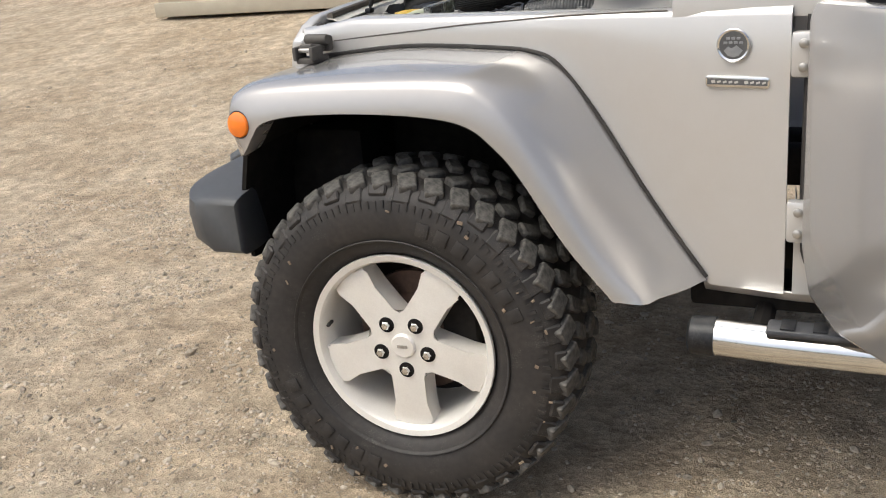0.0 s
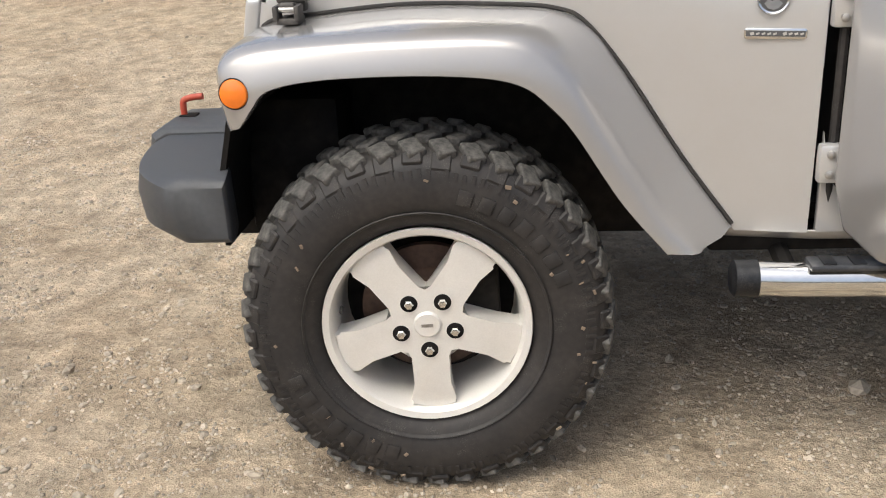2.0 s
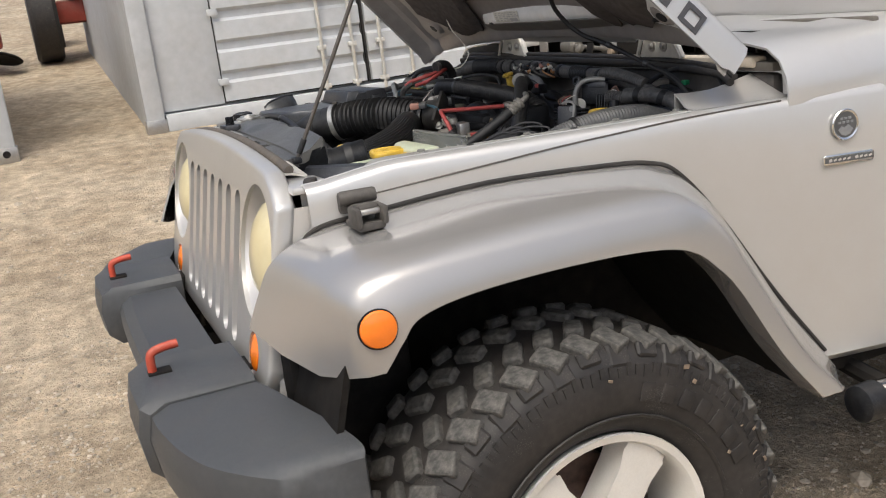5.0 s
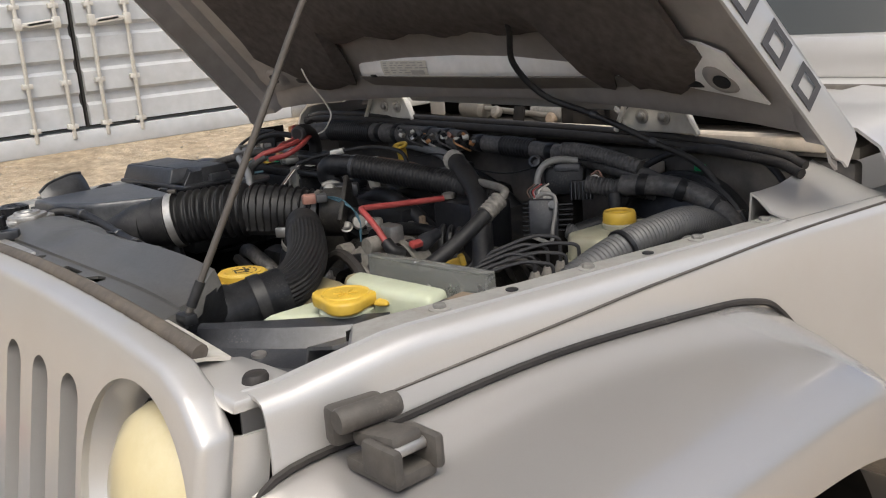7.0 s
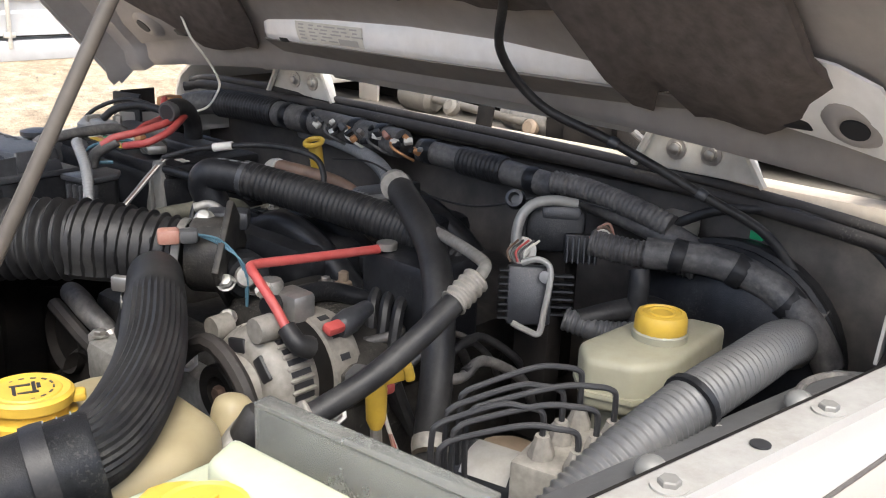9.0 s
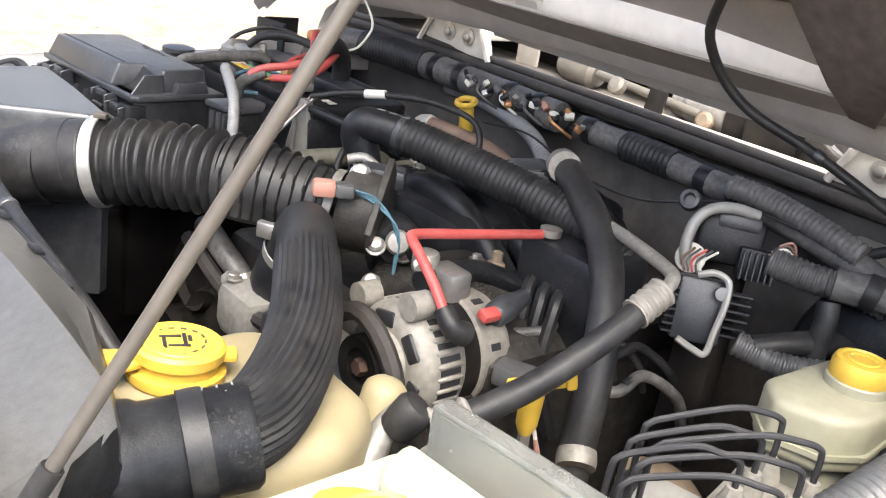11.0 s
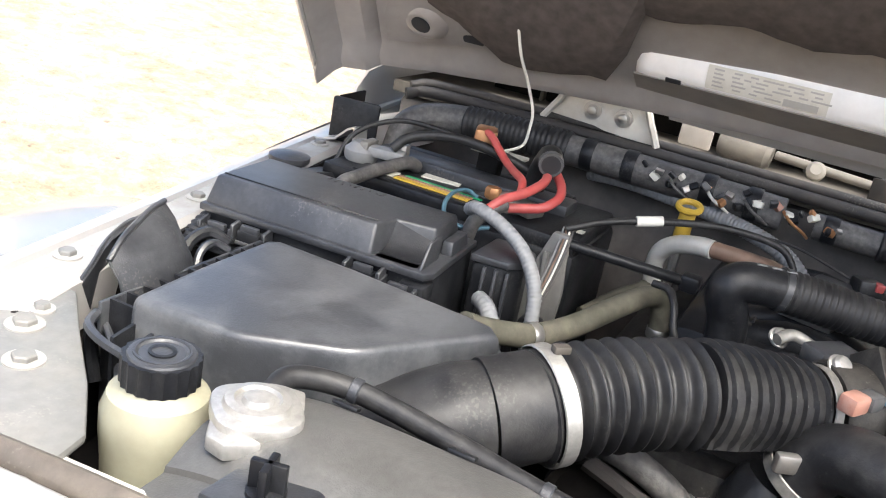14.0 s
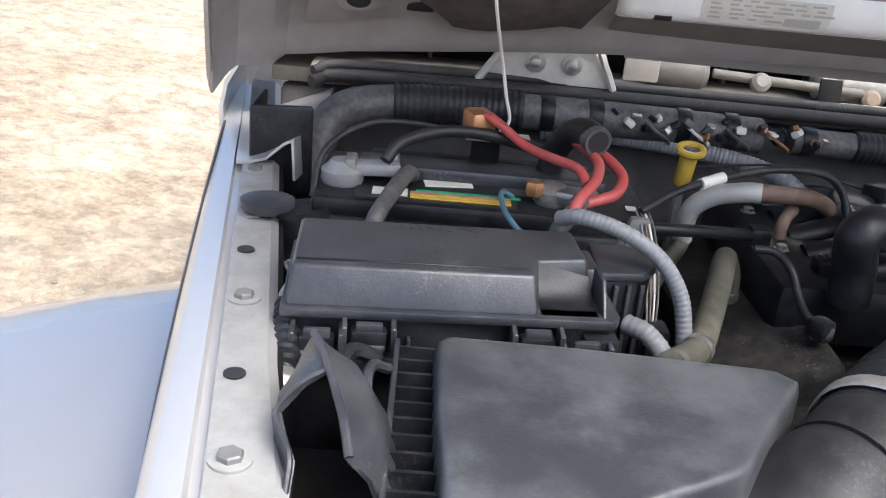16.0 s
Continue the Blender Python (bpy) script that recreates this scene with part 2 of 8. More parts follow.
def ground_material():
    m = material("packed_dirt", (0.42, 0.330, 0.226), 0.95, 0, 0.28, 9, (0.60, 0.505, 0.376), 0.9, 1.3, 0.0)
    t = m.node_tree
    b = t.nodes["Principled BSDF"]
    tc = t.nodes["Texture Coordinate"]
    src = b.inputs["Base Color"].links[0].from_socket
    v = t.nodes.new("ShaderNodeTexVoronoi")
    v.inputs["Scale"].default_value = 42
    v.inputs["Randomness"].default_value = 1.0
    t.links.new(tc.outputs["Object"], v.inputs["Vector"])
    v2 = t.nodes.new("ShaderNodeTexNoise")
    v2.inputs["Scale"].default_value = 260
    v2.inputs["Detail"].default_value = 3
    t.links.new(tc.outputs["Object"], v2.inputs["Vector"])
    rng = t.nodes.new("ShaderNodeMapRange")
    rng.inputs[1].default_value, rng.inputs[2].default_value = 0.25, 0.75
    rng.inputs[3].default_value, rng.inputs[4].default_value = 0.55, 1.36
    t.links.new(v2.outputs["Fac"], rng.inputs[0])
    hs = t.nodes.new("ShaderNodeHueSaturation")
    t.links.new(rng.outputs[0], hs.inputs["Value"])
    t.links.new(src, hs.inputs["Color"])
    mix = t.nodes.new("ShaderNodeMix")
    mix.data_type = "RGBA"
    mix.blend_type = "MULTIPLY"
    mix.inputs["Factor"].default_value = 0.5
    sep = t.nodes.new("ShaderNodeSeparateColor")
    t.links.new(v.outputs["Color"], sep.inputs[0])
    r2 = t.nodes.new("ShaderNodeMapRange")
    r2.inputs[3].default_value, r2.inputs[4].default_value = 0.55, 1.15
    t.links.new(sep.outputs[0], r2.inputs[0])
    t.links.new(hs.outputs[0], mix.inputs["A"])
    t.links.new(r2.outputs[0], mix.inputs["B"])
    t.links.new(mix.outputs["Result"], b.inputs["Base Color"])
    bp = t.nodes.new("ShaderNodeBump")
    bp.inputs["Strength"].default_value = 0.75
    bp.inputs["Distance"].default_value = 0.018
    add = t.nodes.new("ShaderNodeMath")
    add.operation = "ADD"
    t.links.new(v.outputs["Distance"], add.inputs[0])
    t.links.new(v2.outputs["Fac"], add.inputs[1])
    t.links.new(add.outputs[0], bp.inputs["Height"])
    t.links.new(bp.outputs[0], b.inputs["Normal"])
    return m


M["ground"] = ground_material()


# ---- mesh helpers ----
def part(name, bm, mat, parent=None, label="", smooth=38):
    """Links a bmesh as one mesh object under its thing."""
    me = bpy.data.meshes.new(name)
    bmesh.ops.recalc_face_normals(bm, faces=bm.faces[:])
    bm.to_mesh(me)
    bm.free()
    me.materials.append(M[mat] if isinstance(mat, str) else mat)
    if smooth:
        me.shade_smooth()
        me.set_sharp_from_angle(angle=radians(smooth))
    ob = new(name, me)
    if parent is not None:
        ob.parent = parent
        ob.matrix_parent_inverse = parent.matrix_world.inverted()
    if label:
        ob["label"] = label
    return ob


def thing(name, label, category, at=(0, 0, 0), group="", kind=""):
    """An empty that gathers the parts of one thing, built in world places."""
    ob = new(name)
    ob.location = at
    ob.matrix_world = Matrix.Translation(at)
    ob.empty_display_size = 0.05
    return tagged(ob, label, category, group, kind)


def bx(c, s, bevel=0.0, rot=None, bm=None, seg=2):
    """A bevelled box of size s about c, turned by rot."""
    own = bmesh.new()
    bmesh.ops.create_cube(own, size=1.0)
    for v in own.verts:
        v.co = Vector((v.co.x * s[0], v.co.y * s[1], v.co.z * s[2]))
    if bevel:
        bmesh.ops.bevel(own, geom=own.edges[:], offset=bevel, segments=seg, affect="EDGES", profile=0.5)
    m = Matrix.Translation(c) @ (rot or Matrix())
    own.transform(m)
    return join(bm, own)


def join(bm, own):
    if bm is None:
        return own
    me = bpy.data.meshes.new("join")
    own.to_mesh(me)
    own.free()
    bm.from_mesh(me)
    bpy.data.meshes.remove(me)
    return bm


def turn(rx=0, ry=0, rz=0):
    return pose(0, 0, 0, rx, ry, rz)


def aim(direction):
    """A turn that lays local z along direction."""
    return Vector(direction).to_track_quat("Z", "Y").to_matrix().to_4x4()


def lathe(profile, c=(0, 0, 0), axis=(0, 0, 1), seg=28, bm=None, cap=True):
    """A turned solid from (radius, height) pairs along an axis."""
    own = bmesh.new()
    rings = []
    for r, h in profile:
        rings.append([own.verts.new((r * math.cos(2 * math.pi * i / seg), r * math.sin(2 * math.pi * i / seg), h)) for i in range(seg)])
    for a, b in zip(rings, rings[1:]):
        for i in range(seg):
            own.faces.new((a[i], a[(i + 1) % seg], b[(i + 1) % seg], b[i]))
    if cap:
        own.faces.new(rings[0])
        own.faces.new(rings[-1])
    own.transform(Matrix.Translation(c) @ aim(axis))
    return join(bm, own)


def rod(a, b, r, seg=12, bm=None):
    a, b = Vector(a), Vector(b)
    n = (b - a).length
    return lathe([(r * 0.85, 0), (r, min(r * 0.3, n / 4)), (r, n - min(r * 0.3, n / 4)), (r * 0.85, n)], a, b - a, seg, bm)


def spline(pts, n):
    """Points on a Catmull-Rom curve."""
    p = [Vector(q) for q in pts]
    p = [2 * p[0] - p[1]] + p + [2 * p[-1] - p[-2]]
    out = []
    for k in range(1, len(p) - 2):
        for i in range(n):
            t = i / n
            a, b, c, d = p[k - 1], p[k], p[k + 1], p[k + 2]
            out.append(0.5 * (2 * b + (c - a) * t + (2 * a - 5 * b + 4 * c - d) * t * t + (3 * b - a - 3 * c + d) * t ** 3))
    return out + [p[-2]]


def tube(pts, r, seg=12, n=6, rib=0.0, pitch=0.0, bm=None, end_r=None, raw=False):
    """A hose along a curve; rib and pitch give rings in metres."""
    path = [Vector(q) for q in pts] if raw else spline(pts, n)
    if rib:
        dense, step = [path[0]], pitch / 4
        for a, b in zip(path, path[1:]):
            k = max(1, int((b - a).length / step))
            dense += [a.lerp(b, (i + 1) / k) for i in range(k)]
        path = dense
    own = bmesh.new()
    up, rings, s = None, [], 0.0
    total = sum((b - a).length for a, b in zip(path, path[1:])) or 1
    for i, p in enumerate(path):
        d = (path[min(i + 1, len(path) - 1)] - path[max(i - 1, 0)]).normalized()
        if up is None:
            up = d.orthogonal().normalized()
        up = (up - d * up.dot(d)).normalized()
        side = d.cross(up)
        rr = r if end_r is None else r + (end_r - r) * s / total
        if rib:
            rr += rib * (1 if (i % 4) in (1, 2) else 0)
        rings.append([own.verts.new(p + rr * (math.cos(2 * math.pi * j / seg) * up + math.sin(2 * math.pi * j / seg) * side)) for j in range(seg)])
        if i + 1 < len(path):
            s += (path[i + 1] - p).length
    for a, b in zip(rings, rings[1:]):
        for j in range(seg):
            own.faces.new((a[j], a[(j + 1) % seg], b[(j + 1) % seg], b[j]))
    own.faces.new(rings[0])
    own.faces.new(rings[-1])
    return join(bm, own)


def prism(poly, axis, a, b, bevel=0.0, bm=None, seg=2):
    """A polygon in the plane across an axis, drawn from a to b along it."""
    own = bmesh.new()
    def at(p, h):
        q = list(p)
        q.insert("xyz".index(axis), h)
        return q
    lo = [own.verts.new(at(p, a)) for p in poly]
    hi = [own.verts.new(at(p, b)) for p in poly]
    own.faces.new(lo)
    own.faces.new(hi)
    for i in range(len(poly)):
        j = (i + 1) % len(poly)
        own.faces.new((lo[i], lo[j], hi[j], hi[i]))
    if bevel:
        bmesh.ops.recalc_face_normals(own, faces=own.faces[:])
        bmesh.ops.bevel(own, geom=own.edges[:], offset=bevel, segments=seg, affect="EDGES", profile=0.5)
    return join(bm, own)


def loft(sections, closed=False, thick=0.0, bm=None, caps=False):
    """A skin over rows of points; thick gives it an inner side."""
    own = bmesh.new()
    rows = [[own.verts.new(p) for p in s] for s in sections]
    for a, b in zip(rows, rows[1:]):
        k = len(a)
        for i in range(k if closed else k - 1):
            own.faces.new((a[i], a[(i + 1) % k], b[(i + 1) % k], b[i]))
    if caps:
        own.faces.new(rows[0])
        own.faces.new(rows[-1])
    if thick:
        bmesh.ops.recalc_face_normals(own, faces=own.faces[:])
        bmesh.ops.solidify(own, geom=own.faces[:], thickness=thick)
    return join(bm, own)


def solid(lower, upper, bevel=0.0, seg=2):
    """A solid between a lower and an upper ring of points."""
    own = bmesh.new()
    lo = [own.verts.new(p) for p in lower]
    hi = [own.verts.new(p) for p in upper]
    own.faces.new(lo)
    own.faces.new(hi)
    for i in range(len(lo)):
        j = (i + 1) % len(lo)
        own.faces.new((lo[i], lo[j], hi[j], hi[i]))
    bmesh.ops.recalc_face_normals(own, faces=own.faces[:])
    if bevel:
        bmesh.ops.bevel(own, geom=own.edges[:], offset=bevel, segments=seg, affect="EDGES", profile=0.5)
    return own


def smooth_rows(rows, n):
    """Rows of points made denser along both ways."""
    cols = [spline([r[i] for r in rows], n) for i in range(len(rows[0]))]
    return [[c[k] for c in cols] for k in range(len(cols[0]))]


def cut(ob, cutters):
    """Takes the cutters' solids out of a mesh and removes them."""
    for c in cutters:
        mod = ob.modifiers.new("cut", "BOOLEAN")
        mod.operation, mod.object, mod.solver = "DIFFERENCE", c, "EXACT"
    dep = bpy.context.evaluated_depsgraph_get()
    dep.update()
    me = bpy.data.meshes.new_from_object(ob.evaluated_get(dep))
    ob.modifiers.clear()
    ob.data = me
    for c in cutters:
        bpy.data.objects.remove(c)
    me.shade_smooth()
    me.set_sharp_from_angle(angle=radians(30))
    return ob


def mirrored(bm):
    """The same shape on the other side of the vehicle."""
    m = bm.copy()
    m.transform(Matrix.Diagonal((1, -1, 1, 1)))
    bmesh.ops.reverse_faces(m, faces=m.faces[:])
    return m


# ---- ground ----
def ground_height(x, y):
    t = max(0.0, y - 1.1)
    z = 0.12 * (t * t / (t + 0.5)) if t > 0 else 0.0
    return min(z, 3.2)


def ground_z(x, y):
    z = ground_height(x, y)
    if abs(x) < 12 and abs(y) < 14:
        z += 0.012 * noise.noise((x * 1.7, y * 1.7, 0)) + 0.008 * noise.noise((x * 6, y * 6, 3)) - 0.006
        z += 0.005 * noise.noise((x * 2.2, y * 4.5, 9)) + 0.005 * noise.noise((x * 15, y * 15, 5))
    return z


def axis_steps(fine_lo, fine_hi, fine, far):
    a = list(np.arange(fine_lo, fine_hi, fine))
    up, s, v = [], fine, fine_hi
    while v < far:
        up.append(v)
        s *= 1.18
        v += s
    up.append(far)
    dn, s, v = [], fine, fine_lo
    while v > -far:
        s *= 1.18
        v -= s
        dn.append(max(v, -far))
    return dn[::-1] + a + up


def build_ground():
    xs, ys = axis_steps(-3.4, 2.4, 0.03, 600), axis_steps(-2.2, 3.0, 0.03, 600)
    verts = []
    for y in ys:
        for x in xs:
            verts.append((x, y, ground_z(x, y)))
    w = len(xs)
    faces = [(j * w + i, j * w + i + 1, (j + 1) * w + i + 1, (j + 1) * w + i) for j in range(len(ys) - 1) for i in range(w - 1)]
    me = bpy.data.meshes.new("ground")
    me.from_pydata(verts, [], faces)
    me.materials.append(M["ground"])
    me.shade_smooth()
    return tagged(new("ground", me), "sunlit yard of packed tan dirt and gravel", "ground", kind="structure")


build_ground()


def build_gravel():
    base = bmesh.new()
    bmesh.ops.create_icosphere(base, subdivisions=1, radius=1.0)
    bv = np.array([v.co[:] for v in base.verts])
    bf = np.array([[v.index for v in f.verts] for f in base.faces])
    base.free()
    rng = np.random.default_rng(5)
    verts, faces, n0 = [], [], 0
    spots = []
    for k in range(38000):
        if k < 17000:
            x, y = rng.uniform(-0.9, 2.4), rng.uniform(-2.2, 0.6)
        elif k < 31000:
            x, y = rng.uniform(-3.4, 2.4), rng.uniform(-2.2, 2.6)
        else:
            x, y = rng.uniform(-6, 4), rng.uniform(2.0, 6.3)
        if noise.noise((x * 1.3, y * 1.3, 7.0)) < rng.uniform(-0.5, 0.15):
            continue
        s = 0.0028 + 0.0045 * rng.random() ** 2 + (0.009 * rng.random() if rng.random() < 0.05 else 0)
        if y > 2.6:
            s *= 1.5
        spots.append((x, y, s))
    for k in range(13000):
        x, y = rng.uniform(-3.6, -0.4), rng.uniform(-1.3, 2.2)
        if noise.noise((x * 2.6, y * 4.0, 2.0)) > rng.uniform(-0.25, 0.35):
            spots.append((x, y, 0.0045 + 0.009 * rng.random() ** 3))
    for k in range(70):
        spots.append((rng.uniform(-0.8, 2.2), rng.uniform(-1.7, 0.6), rng.uniform(0.012, 0.022)))
    spots += [(0.633, -0.332, 0.02), (1.118, -0.488, 0.038), (-1.167, -0.392, 0.022)]
    for x, y, s in spots:
        sc = s * rng.uniform(0.6, 1.35, 3) * (1, 1, 0.75)
        p = bv * sc * rng.uniform(0.78, 1.2, (len(bv), 1))
        a = rng.uniform(0, 6.28)
        c, q = math.cos(a), math.sin(a)
        p = p @ np.array([[c, q, 0], [-q, c, 0], [0, 0, 1]])
        verts.append(p + (x, y, ground_z(x, y) + s * 0.12))
        faces.append(bf + n0)
        n0 += len(bv)
    me = bpy.data.meshes.new("gravel")
    me.from_pydata(np.concatenate(verts).tolist(), [], np.concatenate(faces).tolist())
    me.materials.append(M["stone"])
    return tagged(new("gravel", me), "loose tan and grey gravel scattered over the dirt", "gravel", kind="stuff")


build_gravel()


# ---- containers and machine in the yard ----
def grey_container(x0, y0, width, depth, height):
    z0 = ground_height(x0, y0) - 0.02
    c = thing("shipping_container", "light grey steel shipping container with closed corrugated doors", "container", (x0, y0, z0))
    x1 = x0 + width
    part("shell", bx(((x0 + x1) / 2, y0 + depth / 2 + 0.06, z0 + height / 2), (width - 0.02, depth, height - 0.04), 0.01), "cont_grey", c)
    for x in (x0 + 0.08, x1 - 0.08):
        part("corner_post", bx((x, y0 + 0.02, z0 + height / 2), (0.16, 0.14, height), 0.012), "cont_grey", c)
        for z in (z0 + 0.06, z0 + height - 0.06):
            part("corner_casting", bx((x, y0 + 0.015, z), (0.18, 0.17, 0.12), 0.008), "steel", c, "rusty corner casting")
    part("sill", bx(((x0 + x1) / 2, y0, z0 + 0.08), (width - 0.34, 0.14, 0.15), 0.01), "cont_grey", c)
    part("header", bx(((x0 + x1) / 2, y0, z0 + height - 0.08), (width - 0.34, 0.14, 0.15), 0.01), "cont_grey", c)
    mid = (x0 + x1) / 2
    for x in (x0 + 0.42, x1 - 0.42):
        part("side_panel", bx((x, y0 + 0.035, z0 + height / 2), (0.58, 0.06, height - 0.34), 0.006), "cont_grey", c)
    for a, b in ((x0 + 0.71, mid - 0.015), (mid + 0.015, x1 - 0.71)):
        # horizontal pressed ribs
        prof, z, top = [], z0 + 0.19, z0 + height - 0.19
        n = 8
        h = (top - z) / n
        for k in range(n):
            zz = z + k * h
            prof += [(y0 - 0.03, zz), (y0 - 0.03, zz + h * 0.58), (y0 + 0.008, zz + h * 0.68), (y0 + 0.008, zz + h * 0.90)]
        prof += [(y0 - 0.03, top), (y0 + 0.05, top), (y0 + 0.05, z)]
        d = part("container_door", prism(prof, "x", a + 0.012, b - 0.012), "cont_grey", c, smooth=0)
        part("door_seal", bx(((a + b) / 2, y0 + 0.03, (z + top) / 2), (b - a + 0.02, 0.03, top - z + 0.03)), "rubber", c)
        left = a < mid - 0.5
        hx = a + 0.01 if left else b - 0.01
        for k in range(4):
            part("hinge", bx((hx, y0 - 0.045, z + (top - z) * (0.08 + 0.28 * k)), (0.09, 0.03, 0.06), 0.006), "cont_grey", d)
        for off in (0.14, 0.44):
            rx = (mid - off) if left else (mid + off)
            part("lock_rod", rod((rx, y0 - 0.07, z0 + 0.10), (rx, y0 - 0.07, z0 + height - 0.1), 0.017, 10), "bay_paint", d)
            for zz in (z0 + 0.20, z0 + 0.55, z0 + 1.15, z0 + 1.7):
                part("rod_bracket", bx((rx, y0 - 0.06, zz), (0.08, 0.05, 0.04), 0.006), "bay_paint", d)
            part("lock_handle", bx((rx + (0.13 if off > 0.3 and left else (-0.13 if off > 0.3 else (-0.10 if left else 0.10))), y0 - 0.09, z0 + 1.02), (0.26, 0.018, 0.035), 0.006, turn(0, -6, 0)), "bay_paint", d)
            part("handle_catch", bx((rx, y0 - 0.085, z0 + 1.02), (0.06, 0.04, 0.09), 0.008), "bay_paint", d)
    return c


def beige_container(x1, y0, length, depth, height):
    z0 = ground_height(x1, y0) - 0.02
    x0 = x1 - length
    c = thing("storage_container", "beige painted steel storage container with grey corner post", "container", (x1, y0, z0))
    part("shell", bx(((x0 + x1) / 2, y0 + depth / 2 + 0.05, z0 + height / 2 + 0.05), (length - 0.1, depth, height - 0.1), 0.01), "cont_beige", c)
    part("bottom_rail", bx(((x0 + x1) / 2 - 0.05, y0 + 0.0, z0 + 0.13), (length - 0.25, 0.12, 0.16), 0.012), "cont_beige", c)
    part("top_rail", bx(((x0 + x1) / 2, y0 + 0.0, z0 + height - 0.06), (length - 0.25, 0.12, 0.1), 0.012), "cont_beige", c)
    part("corner_post", bx((x1 - 0.07, y0 - 0.01, z0 + height / 2 + 0.06), (0.15, 0.15, height - 0.1), 0.012), "cont_grey", c, "weathered grey corner post")
    part("corner_casting", bx((x1 - 0.07, y0 - 0.012, z0 + 0.06), (0.18, 0.17, 0.13), 0.01), "steel", c)
    part("casting_hole", lathe([(0.03, 0), (0.03, 0.004)], (x1 - 0.07, y0 - 0.098, z0 + 0.07), (0, -1, 0), 14), "dark", c)
    part("paper_note", bx((x1 - 0.76, y0 + 0.044, z0 + 0.50), (0.10, 0.012, 0.13), 0.0), "label", c, "small white paper note")
    part("faded_patch", bx((x1 - 0.42, y0 + 0.044, z0 + 0.80), (0.17, 0.010, 0.11), 0.0), "label", c, "faded sticker patch")
    return c


grey_container(0.11, 6.42, 4.2, 5.8, 2.55)
beige_container(-0.97, 6.25, 6.0, 2.4, 2.55)


def farm_machine(x, y):
    z = ground_height(x, y)
    t = thing("tractor", "red farm tractor with black tyres parked in the yard", "tractor", (x, y, z))
    def wheel(px, py, r, w):
        prof = [(r * 0.55, -w / 2), (r * 0.93, -w / 2), (r, -w * 0.36), (r, w * 0.36), (r * 0.93, w / 2), (r * 0.55, w / 2)]
        part("wheel", lathe(prof, (px, py, z + r), (1, 0, 0), 26), "rubber", t)
        part("wheel_hub", lathe([(r * 0.56, -w * 0.3), (r * 0.2, -w * 0.42), (r * 0.2, w * 0.42), (r * 0.56, w * 0.3)], (px, py, z + r), (1, 0, 0), 20), "tractor", t)
    wheel(x - 0.75, y, 0.62, 0.34)
    wheel(x + 0.75, y, 0.62, 0.34)
    wheel(x - 0.6, y + 1.8, 0.38, 0.24)
    wheel(x + 0.6, y + 1.8, 0.38, 0.24)
    part("axle_housing", bx((x, y, z + 0.62), (1.2, 0.4, 0.3), 0.06), "tractor", t)
    part("engine_cover", bx((x, y + 1.1, z + 0.95), (0.55, 1.7, 0.55), 0.08), "tractor", t)
    part("rear_deck", bx((x, y - 0.1, z + 0.95), (0.9, 0.6, 0.2), 0.05), "tractor", t)
    part("mudguard", bx((x - 0.72, y, z + 1.30), (0.36, 0.9, 0.05), 0.02), "tractor", t)
    part("mudguard", bx((x + 0.72, y, z + 1.30), (0.36, 0.9, 0.05), 0.02), "tractor", t)


def tiller(x, y):
    z = ground_height(x, y)
    t = thing("farm_implement", "orange-red farm implement with a dark steel disc", "implement", (x, y, z))
    part("frame", bx((x, y, z + 0.62), (0.7, 0.5, 0.7), 0.05), "tractor", t)
    part("disc", lathe([(0.05, -0.03), (0.24, -0.02), (0.26, 0.0), (0.24, 0.02), (0.05, 0.03)], (x + 0.30, y - 0.35, z + 0.16), (0.3, 0.3, 1), 22), "dark", t)
    part("leg", rod((x + 0.28, y - 0.32, z + 0.16), (x + 0.2, y - 0.1, z + 0.5), 0.04), "dark", t)
    part("foot", bx((x - 0.1, y, z + 0.15), (0.3, 0.3, 0.3), 0.03), "tractor", t)


farm_machine(0.35, 11.6)
tiller(-1.3, 11.4)


# ---- the vehicle's body ----
car = thing("off_road_vehicle", "dusty silver two-box off-road vehicle with its hood propped open", "car", (0.9, 0, 0))


def half_width(x):
    return 0.685 + 0.16 * x


GASKET = [(-0.40, 0.985), (-0.36, 1.04), (-0.243, 1.057), (-0.03, 1.075), (0.2, 1.07), (0.3, 1.06), (0.36, 1.031), (0.445, 0.927), (0.568, 0.74), (0.683, 0.585)]


def gasket_height(x):
    xs, zs = zip(*GASKET)
    return float(np.interp(x, xs, zs))


def fender_bm():
    rows = []
    for x in np.arange(-0.36, 0.8601, 0.03):
        w = half_width(x)
        zt = 1.145 if x > -0.2 else 1.145 - 0.022 * min(1, (-0.2 - x) / 0.14)
        zb = gasket_height(x) - 0.015 if x < 0.69 else 0.572
        i_ = 0.080 + 0.05 * max(0.0, -x) if x > -0.23 else 0.050
        prof = [(-(w - i_), zt - 0.05), (-(w - i_ + 0.002), zt - 0.006), (-(w - i_ + 0.009), zt), (-(w - 0.038), zt + 0.001), (-(w - 0.036), zt - 0.006),
                (-(w - 0.030), zt - 0.006), (-(w - 0.028), zt + 0.001), (-(w - 0.012), zt - 0.001), (-(w - 0.004), zt - 0.006), (-w, zt - 0.016)]
        prof += [(-w - 0.004 * math.sin(math.pi * k / 5), zt - 0.016 + (zb - zt + 0.016) * k / 5) for k in range(1, 6)]
        rows.append([(x, y, z) for y, z in prof])
    return loft(rows, thick=0.004)


